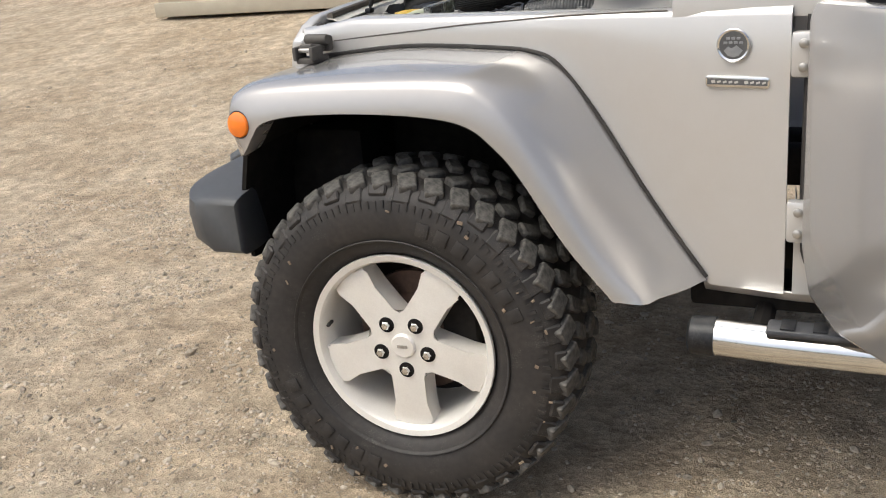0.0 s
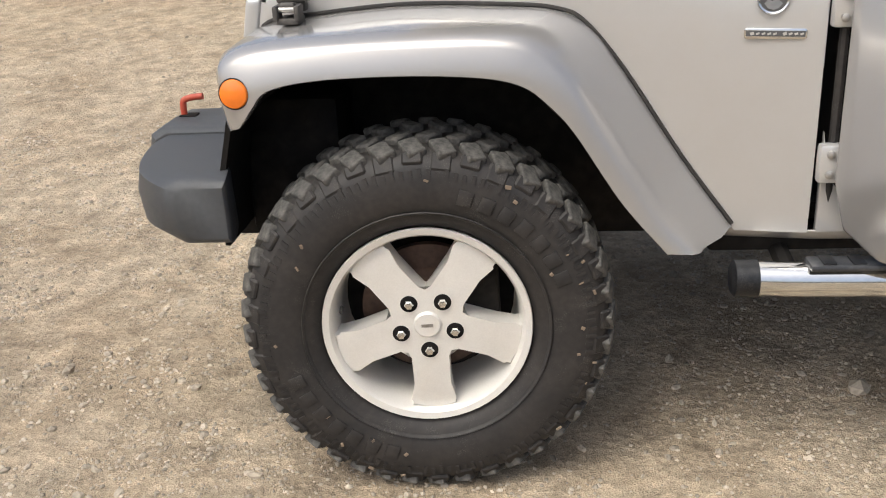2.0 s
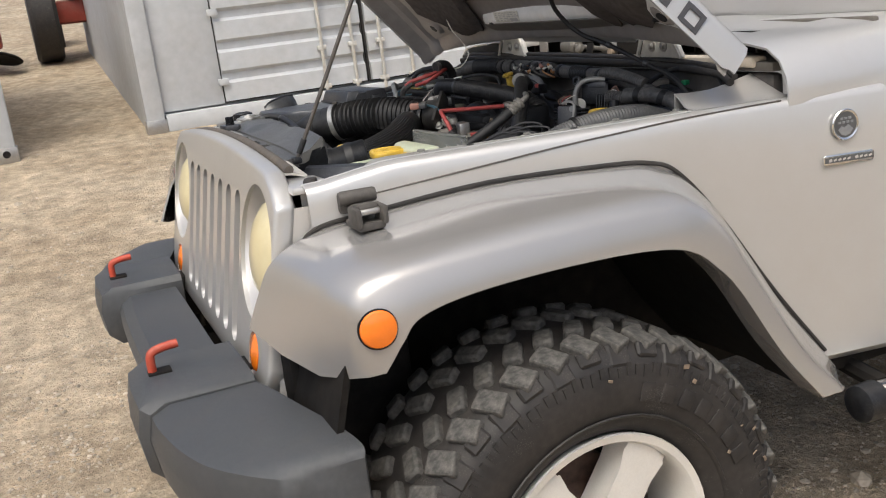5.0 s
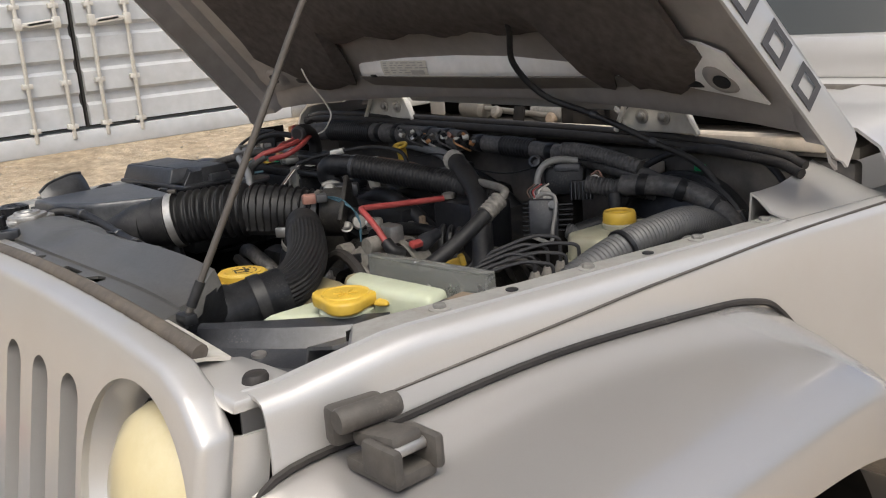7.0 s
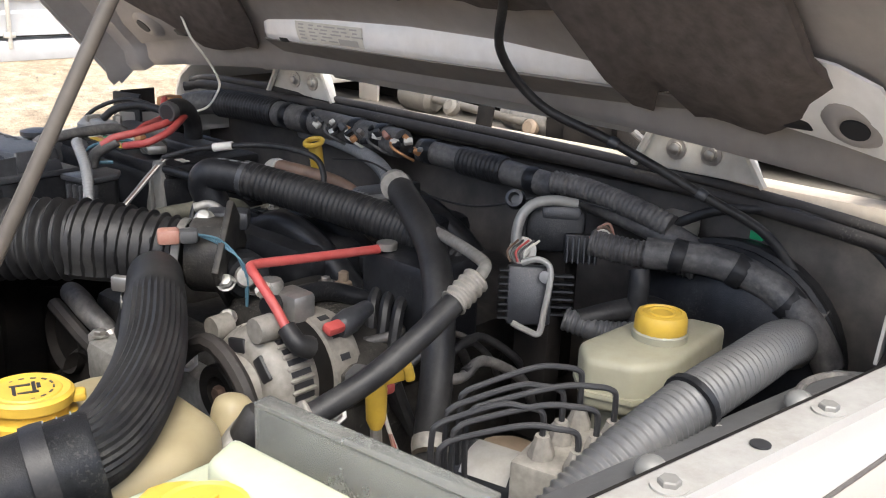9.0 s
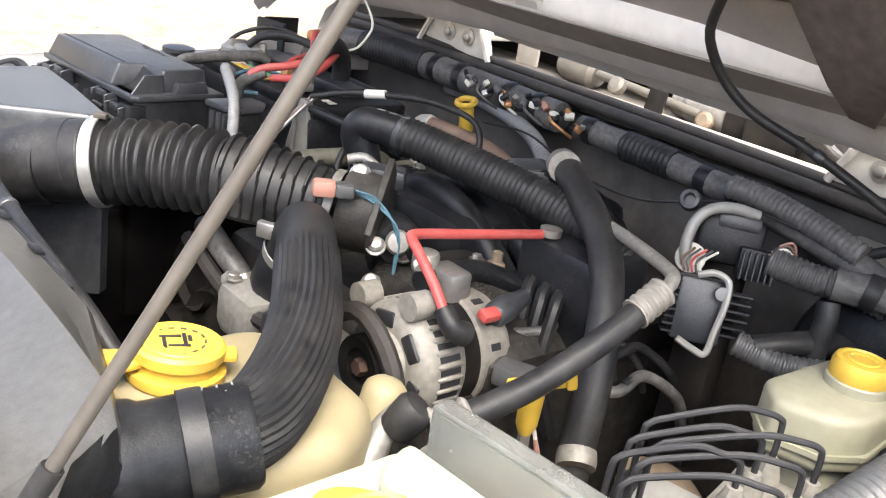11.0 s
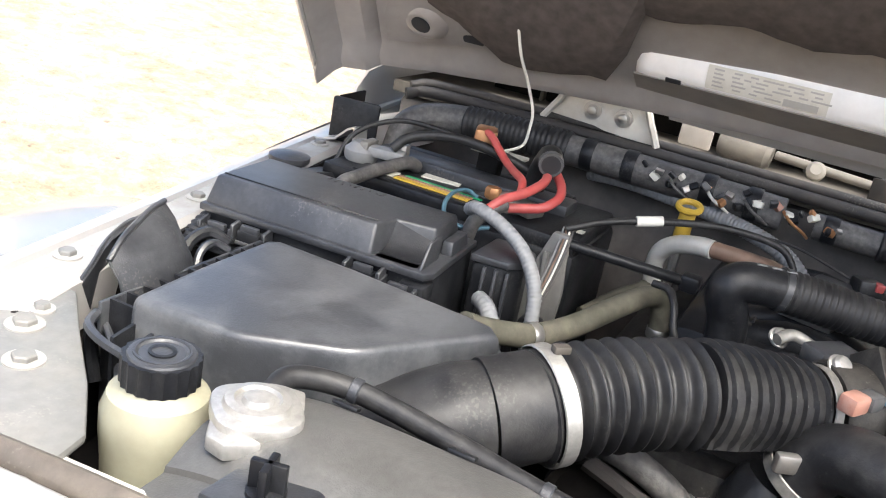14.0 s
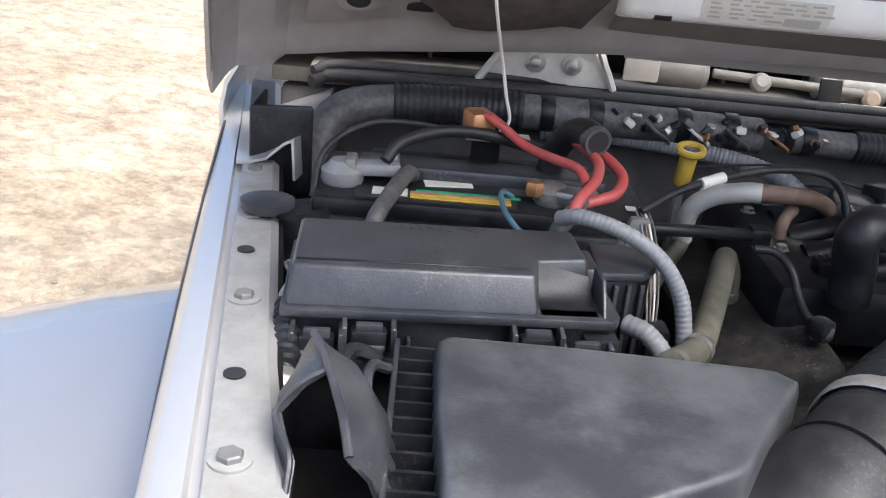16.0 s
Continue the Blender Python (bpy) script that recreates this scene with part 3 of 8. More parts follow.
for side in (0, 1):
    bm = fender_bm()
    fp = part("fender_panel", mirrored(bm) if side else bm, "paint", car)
    # Rail tops get darker grey: dust, and the dark hood's reflection put into colour.
    fp.data.materials.append(M["rail_grey"])
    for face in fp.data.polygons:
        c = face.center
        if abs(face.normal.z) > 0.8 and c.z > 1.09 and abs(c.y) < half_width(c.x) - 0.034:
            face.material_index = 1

# pressed groove along the fender's shoulder
for s in (-1, 1):
    groove = [(-0.26, 0.0025, 1.092), (-0.12, 0.003, 1.104), (0.0, 0.003, 1.114), (0.12, 0.0015, 1.124), (0.24, -0.0005, 1.131), (0.36, -0.003, 1.138), (0.50, -0.006, 1.1415), (0.60, -0.008, 1.143)]
    part("shoulder_groove", tube([(x, s * (half_width(x) + d), z) for x, d, z in groove], 0.0020, 6, 6), "rod_metal", car)


def flare_bm():
    rows = [
        [(-0.498, -0.60, 0.882), (-0.468, -0.71, 0.856), (-0.432, -0.81, 0.840), (-0.402, -0.885, 0.852), (-0.382, -0.93, 0.864), (-0.36, -0.95, 0.872)],
        [(-0.472, -0.602, 0.940), (-0.450, -0.73, 0.932), (-0.424, -0.85, 0.936), (-0.404, -0.912, 0.942), (-0.390, -0.94, 0.94), (-0.345, -0.95, 0.890)],
        [(-0.438, -0.608, 0.998), (-0.424, -0.74, 1.000), (-0.410, -0.86, 1.003), (-0.396, -0.92, 0.996), (-0.382, -0.942, 0.982), (-0.326, -0.952, 0.915)],
        [(-0.36, -0.627, 1.04), (-0.36, -0.75, 1.036), (-0.355, -0.87, 1.034), (-0.345, -0.925, 1.024), (-0.335, -0.945, 1.008), (-0.290, -0.953, 0.949)],
        [(-0.243, -0.646, 1.057), (-0.243, -0.76, 1.05), (-0.24, -0.88, 1.045), (-0.23, -0.93, 1.035), (-0.225, -0.947, 1.018), (-0.189, -0.954, 0.967)],
        [(-0.03, -0.680, 1.075), (-0.03, -0.79, 1.064), (-0.025, -0.89, 1.052), (-0.02, -0.935, 1.04), (-0.02, -0.949, 1.022), (-0.02, -0.955, 0.971)],
        [(0.2, -0.717, 1.07), (0.2, -0.81, 1.060), (0.195, -0.895, 1.049), (0.19, -0.936, 1.036), (0.185, -0.95, 1.018), (0.135, -0.955, 0.963)],
        [(0.30, -0.733, 1.06), (0.292, -0.82, 1.042), (0.277, -0.90, 1.021), (0.265, -0.938, 1.006), (0.255, -0.95, 0.992), (0.224, -0.955, 0.943)],
        [(0.375, -0.745, 1.020), (0.358, -0.83, 0.996), (0.335, -0.905, 0.965), (0.322, -0.938, 0.950), (0.310, -0.95, 0.936), (0.280, -0.955, 0.900)],
        [(0.445, -0.757, 0.927), (0.423, -0.84, 0.902), (0.397, -0.905, 0.868), (0.383, -0.938, 0.852), (0.370, -0.95, 0.838), (0.330, -0.955, 0.842)],
        [(0.568, -0.777, 0.74), (0.540, -0.85, 0.716), (0.510, -0.91, 0.688), (0.496, -0.94, 0.675), (0.484, -0.95, 0.664), (0.425, -0.955, 0.695)],
        [(0.683, -0.795, 0.582), (0.650, -0.86, 0.580), (0.606, -0.91, 0.577), (0.592, -0.94, 0.576), (0.575, -0.95, 0.576), (0.521, -0.955, 0.580)],
    ]
    rows = [r + [(r[-1][0], -0.945, r[-1][2] - 0.003), (r[-1][0], -0.88, r[-1][2] + 0.002)] for k, r in enumerate(rows)]
    return loft(smooth_rows(rows, 6), thick=0.006)


LIP = [(-0.36, 0.868), (-0.326, 0.915), (-0.290, 0.949), (-0.189, 0.967), (-0.02, 0.971), (0.135, 0.963), (0.224, 0.943), (0.280, 0.90), (0.330, 0.842), (0.425, 0.695), (0.521, 0.58)]


def liner_bm():
    rows = []
    for x, z in LIP:
        d = Vector((x - 0.02, z - 0.55)).normalized() * 0.012
        rows.append([(x + d.x, -0.90, z + d.y), (x + d.x, -0.72, z + d.y + 0.01), (x + d.x, -0.5, z + d.y), (x + d.x, -0.44, z + d.y)])
    return loft(rows, thick=0.005)


for side in (0, 1):
    f = part("fender_flare", mirrored(flare_bm()) if side else flare_bm(), "flare", car, "glossy blue-silver painted wheel-arch flare", smooth=50)
    s = 1 if side else -1
    gk = [(x, s * (half_width(x) + 0.004), z + 0.004) for x, z in GASKET]
    part("gasket", tube(gk, 0.0045, 6, 5), "rubber", f)
    sig = lathe([(0.0305, 0), (0.0305, 0.006), (0.028, 0.010), (0.019, 0.013), (0.009, 0.0145), (0.003, 0.015)], (-0.362, s * 0.943, 0.944), (-0.08, s, 0.05), 30)
    part("side_marker", sig, "amber", f, "round amber side marker lamp")
    part("marker_bezel", lathe([(0.033, 0), (0.033, 0.005), (0.030, 0.006)], (-0.362, s * 0.942, 0.944), (-0.08, s, 0.05), 30), "dark", f)
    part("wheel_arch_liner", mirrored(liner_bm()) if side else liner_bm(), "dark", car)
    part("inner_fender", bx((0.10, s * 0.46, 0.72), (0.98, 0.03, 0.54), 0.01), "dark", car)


for s in (-1, 1):
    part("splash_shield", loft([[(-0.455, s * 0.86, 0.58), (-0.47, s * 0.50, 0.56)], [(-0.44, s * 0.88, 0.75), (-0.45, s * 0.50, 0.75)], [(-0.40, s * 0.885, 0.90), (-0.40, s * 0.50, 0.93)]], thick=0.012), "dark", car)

# dark blocks added to hide the bright ground between shield and tyre
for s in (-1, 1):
    part("dark_gap_block", bx((-0.33, s * 0.555, 0.70), (0.24, 0.20, 0.34), 0.02), "dark", car)

# body sill under the front panel and the foot of the door pillar
for s in (-1, 1):
    rows = []
    for x in (0.676, 0.72, 0.86, 1.1, 1.5, 1.9, 2.3):
        w = min(half_width(x), 0.828)
        rows.append([(x, s * w, 0.576), (x, s * (w - 0.004), 0.570), (x, s * (w - 0.022), 0.552), (x, s * (w - 0.035), 0.545)])
    part("body_sill", loft(rows, thick=0.004), "paint", car)
foot = [(0.856, 0.80), (0.863, 0.745), (0.880, 0.690), (0.915, 0.645), (0.98, 0.615), (1.10, 0.604), (1.9, 0.602), (1.9, 0.574), (0.856, 0.574)]
part("pillar_foot", prism(foot, "y", -0.824, -0.806, 0.003), "paint", car)

# body tub behind the front panels, hidden floor and firewall
part("firewall", bx((0.655, 0, 0.86), (0.03, 1.42, 0.66), 0.01), "firewall", car, "dusty painted firewall")
part("bay_floor", bx((0.13, 0, 0.66), (1.0, 0.92, 0.03), 0.01), "dark", car)
part("frame_rail", bx((0.9, -0.42, 0.52), (3.0, 0.09, 0.13), 0.02), "dark", car)
part("frame_rail", bx((0.9, 0.42, 0.52), (3.0, 0.09, 0.13), 0.02), "dark", car)
part("front_axle", rod((0, -0.66, 0.42), (0, 0.66, 0.42), 0.045, 14), "dark", car)
part("rocker", bx((1.5, -0.70, 0.535), (1.72, 0.12, 0.06), 0.012), "dark", car)
part("rocker", bx((1.5, 0.70, 0.535), (1.72, 0.12, 0.06), 0.012), "dark", car)


def rear_body(s):
    rows = []
    for x in (0.885, 1.2, 1.6, 2.1, 2.6, 2.95):
        w = min(half_width(x), 0.83)
        rows.append([(x, s * w, 0.575), (x, s * (w + 0.004), 0.8), (x, s * w, 1.12), (x, s * (w - 0.02), 1.16)])
    return loft(rows, thick=0.006)


part("door_opening_side", rear_body(1), "paint", car)
part("rear_quarter_panel", loft([[(x, -0.825, 0.62), (x, -0.83, 0.85), (x, -0.825, 1.12), (x, -0.80, 1.16)] for x in (1.9, 2.4, 2.95)], thick=0.006), "paint", car)
part("cabin_floor", bx((1.9, 0, 0.60), (2.1, 1.5, 0.04)), "dark", car)
part("tailgate", bx((2.96, 0, 0.88), (0.03, 1.64, 0.56), 0.01), "paint", car)


# open door, swung out from its front hinges
def door():
    # Door wears the darker flare paint to stand for its shaded side
    d = part("door", prism([(0.0, 0.70), (0.03, 0.60), (0.12, 0.555), (0.92, 0.55), (0.97, 0.60), (1.0, 1.13), (0.98, 1.16), (0.02, 1.16), (0.0, 1.13)], "y", -0.045, 0.0, 0.012), "flare", car, "front door standing open")
    d.matrix_world = Matrix.Translation((0.905, -0.835, 0)) @ turn(0, 0, -52)
    for z in (0.735, 1.06):
        h = part("door_hinge", bx((0.885, -0.835, z), (0.085, 0.03, 0.085), 0.008), "paint", car, "silver bolted door hinge")
        for dz in (-0.022, 0.022):
            part("hinge_bolt", lathe([(0.009, 0), (0.009, 0.005), (0.005, 0.007)], (0.865, -0.85, z + dz), (0, -1, 0), 8), "steel", h)
        part("hinge_barrel", rod((0.918, -0.848, z - 0.05), (0.918, -0.848, z + 0.05), 0.012, 10), "paint", h)
    part("door_seal", tube([(0.878, -0.81, 0.60), (0.875, -0.822, 0.75), (0.875, -0.822, 1.0), (0.877, -0.815, 1.13)], 0.010, 8), "rubber", car)


door()
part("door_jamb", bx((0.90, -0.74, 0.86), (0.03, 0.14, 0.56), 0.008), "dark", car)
part("mirror_foot", bx((0.99, -0.86, 1.17), (0.05, 0.07, 0.06), 0.015), "plastic", car)


# emblem and name plate
def on_panel(bm):
    """Turn a badge that was built facing -y so that it lies on the slanting side panel."""
    bm.transform(Matrix.Translation((0.734, -0.8075, 0)) @ turn(0, 0, -7) @ Matrix.Translation((-0.734, 0.8035, 0)))
    return bm


emb = part("emblem", on_panel(lathe([(0.032, 0), (0.0325, 0.003), (0.0305, 0.0048), (0.028, 0.0036), (0.026, 0.003)], (0.734, -0.8035, 1.076), (0, -1, 0.0), 40)), "chrome", car, "round dark badge with a bright metal rim")
part("emblem_face", on_panel(lathe([(0.027, 0), (0.027, 0.0034)], (0.734, -0.8035, 1.076), (0, -1, 0), 32)), "conduit", emb)
for z, n_ in ((0.013, 3), (0.005, 4)):
    for k in range(n_):
        part("emblem_bar", on_panel(bx((0.734 + 0.010 * (k - (n_ - 1) / 2), -0.8072, 1.076 + z), (0.007, 0.0012, 0.0048), 0.0003)), "conduit_light", emb)
part("emblem_relief", on_panel(prism([(0.716, 1.066), (0.724, 1.074), (0.731, 1.070), (0.740, 1.076), (0.752, 1.066), (0.744, 1.056), (0.734, 1.053), (0.724, 1.056)], "y", -0.8078, -0.8066, 0.0)), "conduit_light", emb)
npl = part("name_plate", prism([(0.680, 1.000), (0.684, 0.9955), (0.800, 0.9925), (0.804, 0.997), (0.804, 1.0105), (0.800, 1.0145), (0.684, 1.0175), (0.680, 1.0135)], "y", -0.0020, 0.0025, 0.001), "chrome", car, "small metal name plate")
npl.matrix_world = Matrix.Translation((0.742, -0.8095, 0)) @ turn(0, 0, -7) @ Matrix.Translation((-0.742, 0, 0))
pl_ = part("plate_field", prism([(0.684, 1.001), (0.800, 0.998), (0.800, 1.0095), (0.684, 1.0125)], "y", -0.0030, 0.0, 0.0), "conduit", npl)
pl_.matrix_parent_inverse = Matrix()
for k in range(9):
    pm = part("plate_mark", bx((0.696 + 0.0112 * k + (0.008 if k > 4 else 0), -0.0032, 1.0062 - 0.00026 * 11 * k / 10), (0.0072, 0.0008, 0.0060 if k in (0, 5) else 0.0040), 0, turn(0, -18, 0)), "ink", npl)
    pm.matrix_parent_inverse = Matrix()


# side step
step = part("side_step", tube([(0.70, -0.90, 0.500), (0.9, -0.905, 0.497), (1.6, -0.905, 0.495), (2.2, -0.905, 0.495)], 0.038, 20, 4), "chrome", car, "polished tubular side step")
part("end_cap", lathe([(0.030, -0.035), (0.040, -0.028), (0.0415, 0.01), (0.0415, 0.02)], (0.70, -0.90, 0.500), (1, -0.01, 0), 20), "plastic", step)
part("step_pad", bx((1.10, -0.912, 0.536), (0.56, 0.062, 0.016), 0.007), "plastic_dusty", step, "black ribbed step pad")
for k in range(9):
    part("pad_rib", bx((0.86 + 0.06 * k, -0.912, 0.545), (0.028, 0.05, 0.005), 0.002), "plastic", step)
for x in (0.80, 1.5):
    part("step_bracket", tube([(x, -0.90, 0.49), (x, -0.80, 0.50), (x, -0.62, 0.53)], 0.022, 8, 4), "dark", step)


# ---- wheels ----
def build_wheel():
    """One road wheel about its own centre, outer side towards -y."""
    w = part("wheel", lathe([(0.200, -0.10), (0.205, 0.06), (0.212, 0.118), (0.218, 0.128), (0.232, 0.131), (0.234, 0.126), (0.231, 0.116), (0.222, 0.110), (0.216, -0.10)], (0, 0, 0), (0, -1, 0), 56, cap=False), "rim", car, "five-spoke silver alloy wheel")
    # star of five broad spokes
    star = []
    for k in range(5):
        a = math.radians(90 + 72 * k + 180)
        ca, sa = math.cos(a), math.sin(a)
        def p(r, h):
            return (r * ca - h * sa, r * sa + h * ca)
        star += [p(0.063, -0.0435), p(0.082, -0.0425), p(0.150, -0.0415), p(0.192, -0.045), p(0.206, -0.052), p(0.210, -0.02), p(0.210, 0.02), p(0.206, 0.052), p(0.192, 0.045), p(0.150, 0.0415), p(0.082, 0.0425), p(0.063, 0.0435)]
    bm = prism(star, "y", -0.112, -0.05, 0.0)
    bmesh.ops.bevel(bm, geom=[e for e in bm.edges if abs(e.verts[0].co.y + 0.112) < 1e-4 and abs(e.verts[1].co.y + 0.112) < 1e-4], offset=0.007, segments=3, affect="EDGES", profile=0.6)
    part("spokes", bm, "rim", w)
    part("centre_cap", lathe([(0.031, 0), (0.031, 0.006), (0.027, 0.010), (0.006, 0.011)], (0, -0.1095, 0), (0, -1, 0), 26), "rim", w)
    part("cap_mark", bx((0, -0.1208, 0), (0.026, 0.001, 0.008)), "steel", w)
    for k in range(5):
        a = math.radians(-90 + 72 * k)
        x, z = 0.0635 * math.cos(a), 0.0635 * math.sin(a)
        # Near-black ring stands in for the shade inside the silver nut pocket
        part("nut_recess_shade", lathe([(0.0195, 0), (0.0195, 0.0012), (0.0165, 0.0016), (0.0155, 0.0006), (0.004, 0.0006)], (x, -0.1120, z), (0, -1, 0), 20), "dark", w)
        part("lug_nut", lathe([(0.0115, 0), (0.0115, 0.009), (0.0085, 0.014), (0.002, 0.0160)], (x, -0.1112, z), (0, -1, 0), 6), "chrome", w)
    part("valve_stem", rod((-0.188, -0.105, 0.05), (-0.186, -0.132, 0.049), 0.0045, 8), "rubber", w)
    part("brake_disc", lathe([(0.155, 0), (0.155, 0.02), (0.10, 0.022), (0.08, 0.05), (0.02, 0.05)], (0, 0.0, 0), (0, -1, 0), 40), "rust", w)
    part("brake_caliper", bx((0.12, -0.01, 0.05), (0.09, 0.08, 0.16), 0.015), "dark", w)
    part("backing_plate", lathe([(0.20, 0), (0.20, 0.004)], (0, 0.06, 0), (0, -1, 0), 30), "dark", w)
    prof = [(0.228, 0.095), (0.236, 0.120), (0.262, 0.140), (0.300, 0.151), (0.340, 0.153), (0.368, 0.147), (0.386, 0.137), (0.398, 0.120), (0.405, 0.095), (0.407, 0.0), (0.405, -0.095), (0.398, -0.12), (0.385, -0.139), (0.33, -0.153), (0.26, -0.14), (0.228, -0.10)]
    part("tyre", lathe(prof, (0, 0, 0), (0, -1, 0), 72, cap=False), "rubber", w, "chunky mud-terrain tyre with scuffed sidewall", smooth=50)
    # raised ring and lettering bars on the sidewall
    part("sidewall_ring", lathe([(0.268, 0.1425), (0.270, 0.147), (0.274, 0.1495), (0.276, 0.147)], (0, 0, 0), (0, -1, 0), 72, cap=False), "rubber", w)
    rng = random.Random(3)
    for arc in (200, 20):
        for k in range(7):
            a = math.radians(arc + k * 8.5)
            m = Matrix.Translation((0.318 * math.cos(a), -0.1535, 0.318 * math.sin(a))) @ turn(0, -math.degrees(a) + 90, 0)
            part("sidewall_mark", bx((0, 0, 0), (0.030, 0.004, 0.034), 0.001, m), "rubber", w)
    tr = bmesh.new()
    n = 40
    def shared(name, bm, mat):
        me = bpy.data.meshes.new(name)
        bm.to_mesh(me)
        bm.free()
        me.materials.append(M[mat])
        return me
    def piece(name, me, m):
        ob = new(name, me)
        ob.parent = w
        ob.matrix_parent_inverse = w.matrix_world.inverted()
        ob.matrix_world = m
    block = shared("tread_block", bx((0, 0, 0), (0.022, 0.058, 0.042), 0.005, seg=2), "tread")
    lugs = [shared("shoulder_lug", bx((0, 0, 0), (ln, 0.012, 0.044), 0.004, seg=1), "rubber") for ln in (0.028, 0.042)]
    for k in range(n):
        for y, wy, off, lng, skew, lean in ((-0.110, 0.046, 0.0, 0.040, 26, -17), (-0.045, 0.058, 0.5, 0.036, -32, 0), (0.04, 0.058, 0.15, 0.036, 32, 0), (0.110, 0.046, 0.6, 0.040, -12, 17)):
            a = 2 * math.pi * (k + off) / n
            m = Matrix.Rotation(-a, 4, "Y") @ Matrix.Translation((0.4085 if abs(y) < 0.1 else 0.403, y, 0)) @ turn(skew, 0, lean)
            if y < -0.1:
                piece("tread_block", block, m)
            else:
                bx((0, 0, 0), (0.024, wy, lng), 0.005, m, tr, 1)
        # shoulder lugs running down the sidewalls
        for s in (-1, 1):
            a = 2 * math.pi * (k + (0.0 if s < 0 else 0.6)) / n
            ln = 0.042 if k % 2 else 0.028
            m = Matrix.Rotation(-a, 4, "Y") @ Matrix.Translation((0.404 - ln / 2, s * 0.1345, 0)) @ turn(0, 0, s * -32)
            if s < 0:
                piece("shoulder_lug", lugs[k % 2], m)
            else:
                bx((0, 0, 0), (ln, 0.012, 0.036), 0.005, m, tr, 1)
    ticks = bmesh.new()
    for k in range(120):
        a = 2 * math.pi * (k + 0.3) / 120
        m = Matrix.Rotation(-a, 4, "Y") @ Matrix.Translation((0.356 + 0.003 * (k % 3), -0.1495, 0)) @ turn(0, 0, 8)
        bx((0, 0, 0), (0.022 - 0.005 * (k % 2), 0.0045, 0.008), 0.0, m, ticks, 1)
    tagged(part("tread", tr, "tread", w, "worn blocky tread with light dust on the lugs"), kind="stuff")
    tagged(part("sidewall_ribs", ticks, "rubber", w), kind="stuff")
    # stuck flecks of mud
    for k in range(22):
        a, r = rng.uniform(0, 6.28), rng.uniform(0.30, 0.385)
        part("mud_fleck", bx((r * math.cos(a), -0.1545 + max(0, (r - 0.35)) * 0.15, r * math.sin(a)), (rng.uniform(0.003, 0.009), 0.002, rng.uniform(0.005, 0.014)), 0.0008, turn(0, rng.uniform(0, 180), 0), seg=1), "brown_cast", w)
    return w


wheel = build_wheel()
wheel.matrix_world = Matrix.Translation((0, -0.822, 0.413)) @ turn(0, -1.5, 3)
for x, s in ((0, 1), (2.42, -1), (2.42, 1)):
    c = copy_thing(wheel, Matrix())
    c.matrix_world = Matrix.Translation((x, s * 0.822, 0.418)) @ turn(0, 40 * x + 17, 180 if s > 0 else 0)


# ---- front bumper ----
def bumper():
    def sec(y, xf, xb, zb, zt, cx=0.03):
        h = zt - zb
        return [(xb, y, zt), (xf + cx, y, zt), (xf + 0.006, y, zt - 0.016), (xf - 0.004, y, zt - 0.4 * h), (xf + 0.004, y, zb + 0.03), (xf + cx, y, zb), (xb, y, zb)]
    rows = [sec(y, xf, -0.52, 0.655, zt, 0.03) for y, xf, zt in ((-0.36, -0.668, 0.750), (-0.18, -0.676, 0.752), (0, -0.678, 0.752), (0.18, -0.676, 0.752), (0.36, -0.668, 0.750))]
    b = part("front_bumper", loft(rows, closed=True, caps=True), "bumper", car, "dark grey textured plastic bumper", smooth=30)
    for s in (-1, 1):
        # inner wing with the hook, then the lower outer end with a flat cap
        wing = [sec(s * y, xf, -0.50, zb, zt, 0.035) for y, xf, zb, zt in ((0.322, -0.690, 0.640, 0.764), (0.335, -0.716, 0.622, 0.780), (0.45, -0.722, 0.618, 0.784), (0.560, -0.718, 0.614, 0.784), (0.578, -0.702, 0.620, 0.774))]
        part("bumper_wing", loft(wing, closed=True, caps=True), "bumper", b, smooth=30)
        rows = [sec(s * y, xf, xb, zb, zt, cx) for y, xf, xb, zb, zt, cx in ((0.570, -0.700, -0.50, 0.622, 0.770, 0.04), (0.64, -0.696, -0.48, 0.616, 0.770, 0.05), (0.74, -0.678, -0.455, 0.610, 0.768, 0.06),
                (0.83, -0.646, -0.43, 0.608, 0.765, 0.062), (0.90, -0.594, -0.415, 0.610, 0.762, 0.055), (0.936, -0.548, -0.41, 0.616, 0.756, 0.040), (0.948, -0.520, -0.415, 0.628, 0.744, 0.022))]
        rows = [[Vector(p) for p in r] for r in rows]
        cols = [spline([r[i] for r in rows], 3) for i in range(7)]
        rows = [[c[k] for c in cols] for k in range(len(cols[0]))]
        part("bumper_end", loft(rows, closed=True, caps=True), "bumper", b, smooth=30)
        hook = tube([(-0.668, s * 0.43, 0.775), (-0.668, s * 0.43, 0.812), (-0.662, s * 0.43, 0.826), (-0.640, s * 0.43, 0.832), (-0.612, s * 0.43, 0.834)], 0.0088, 10, 5)
        part("tow_hook", hook, "hook_red", b, "rusty red painted tow hook")
        part("hook_base", bx((-0.655, s * 0.43, 0.785), (0.045, 0.035, 0.006), 0.002), "dark", b)
        part("frame_horn", bx((-0.45, s * 0.42, 0.70), (0.25, 0.08, 0.12), 0.01), "dark", b)


bumper()


# ---- grille and headlights ----
def grille_top(y):
    return 1.168 - 0.085 * y * y - (0.0 if abs(y) < 0.50 else 4.2 * (abs(y) - 0.50) ** 2)


plain_part = part
GRILLE_LEAN = Matrix(((1, 0, 0.20, -0.23), (0, 1, 0, 0), (0, 0, 1, 0), (0, 0, 0, 1)))


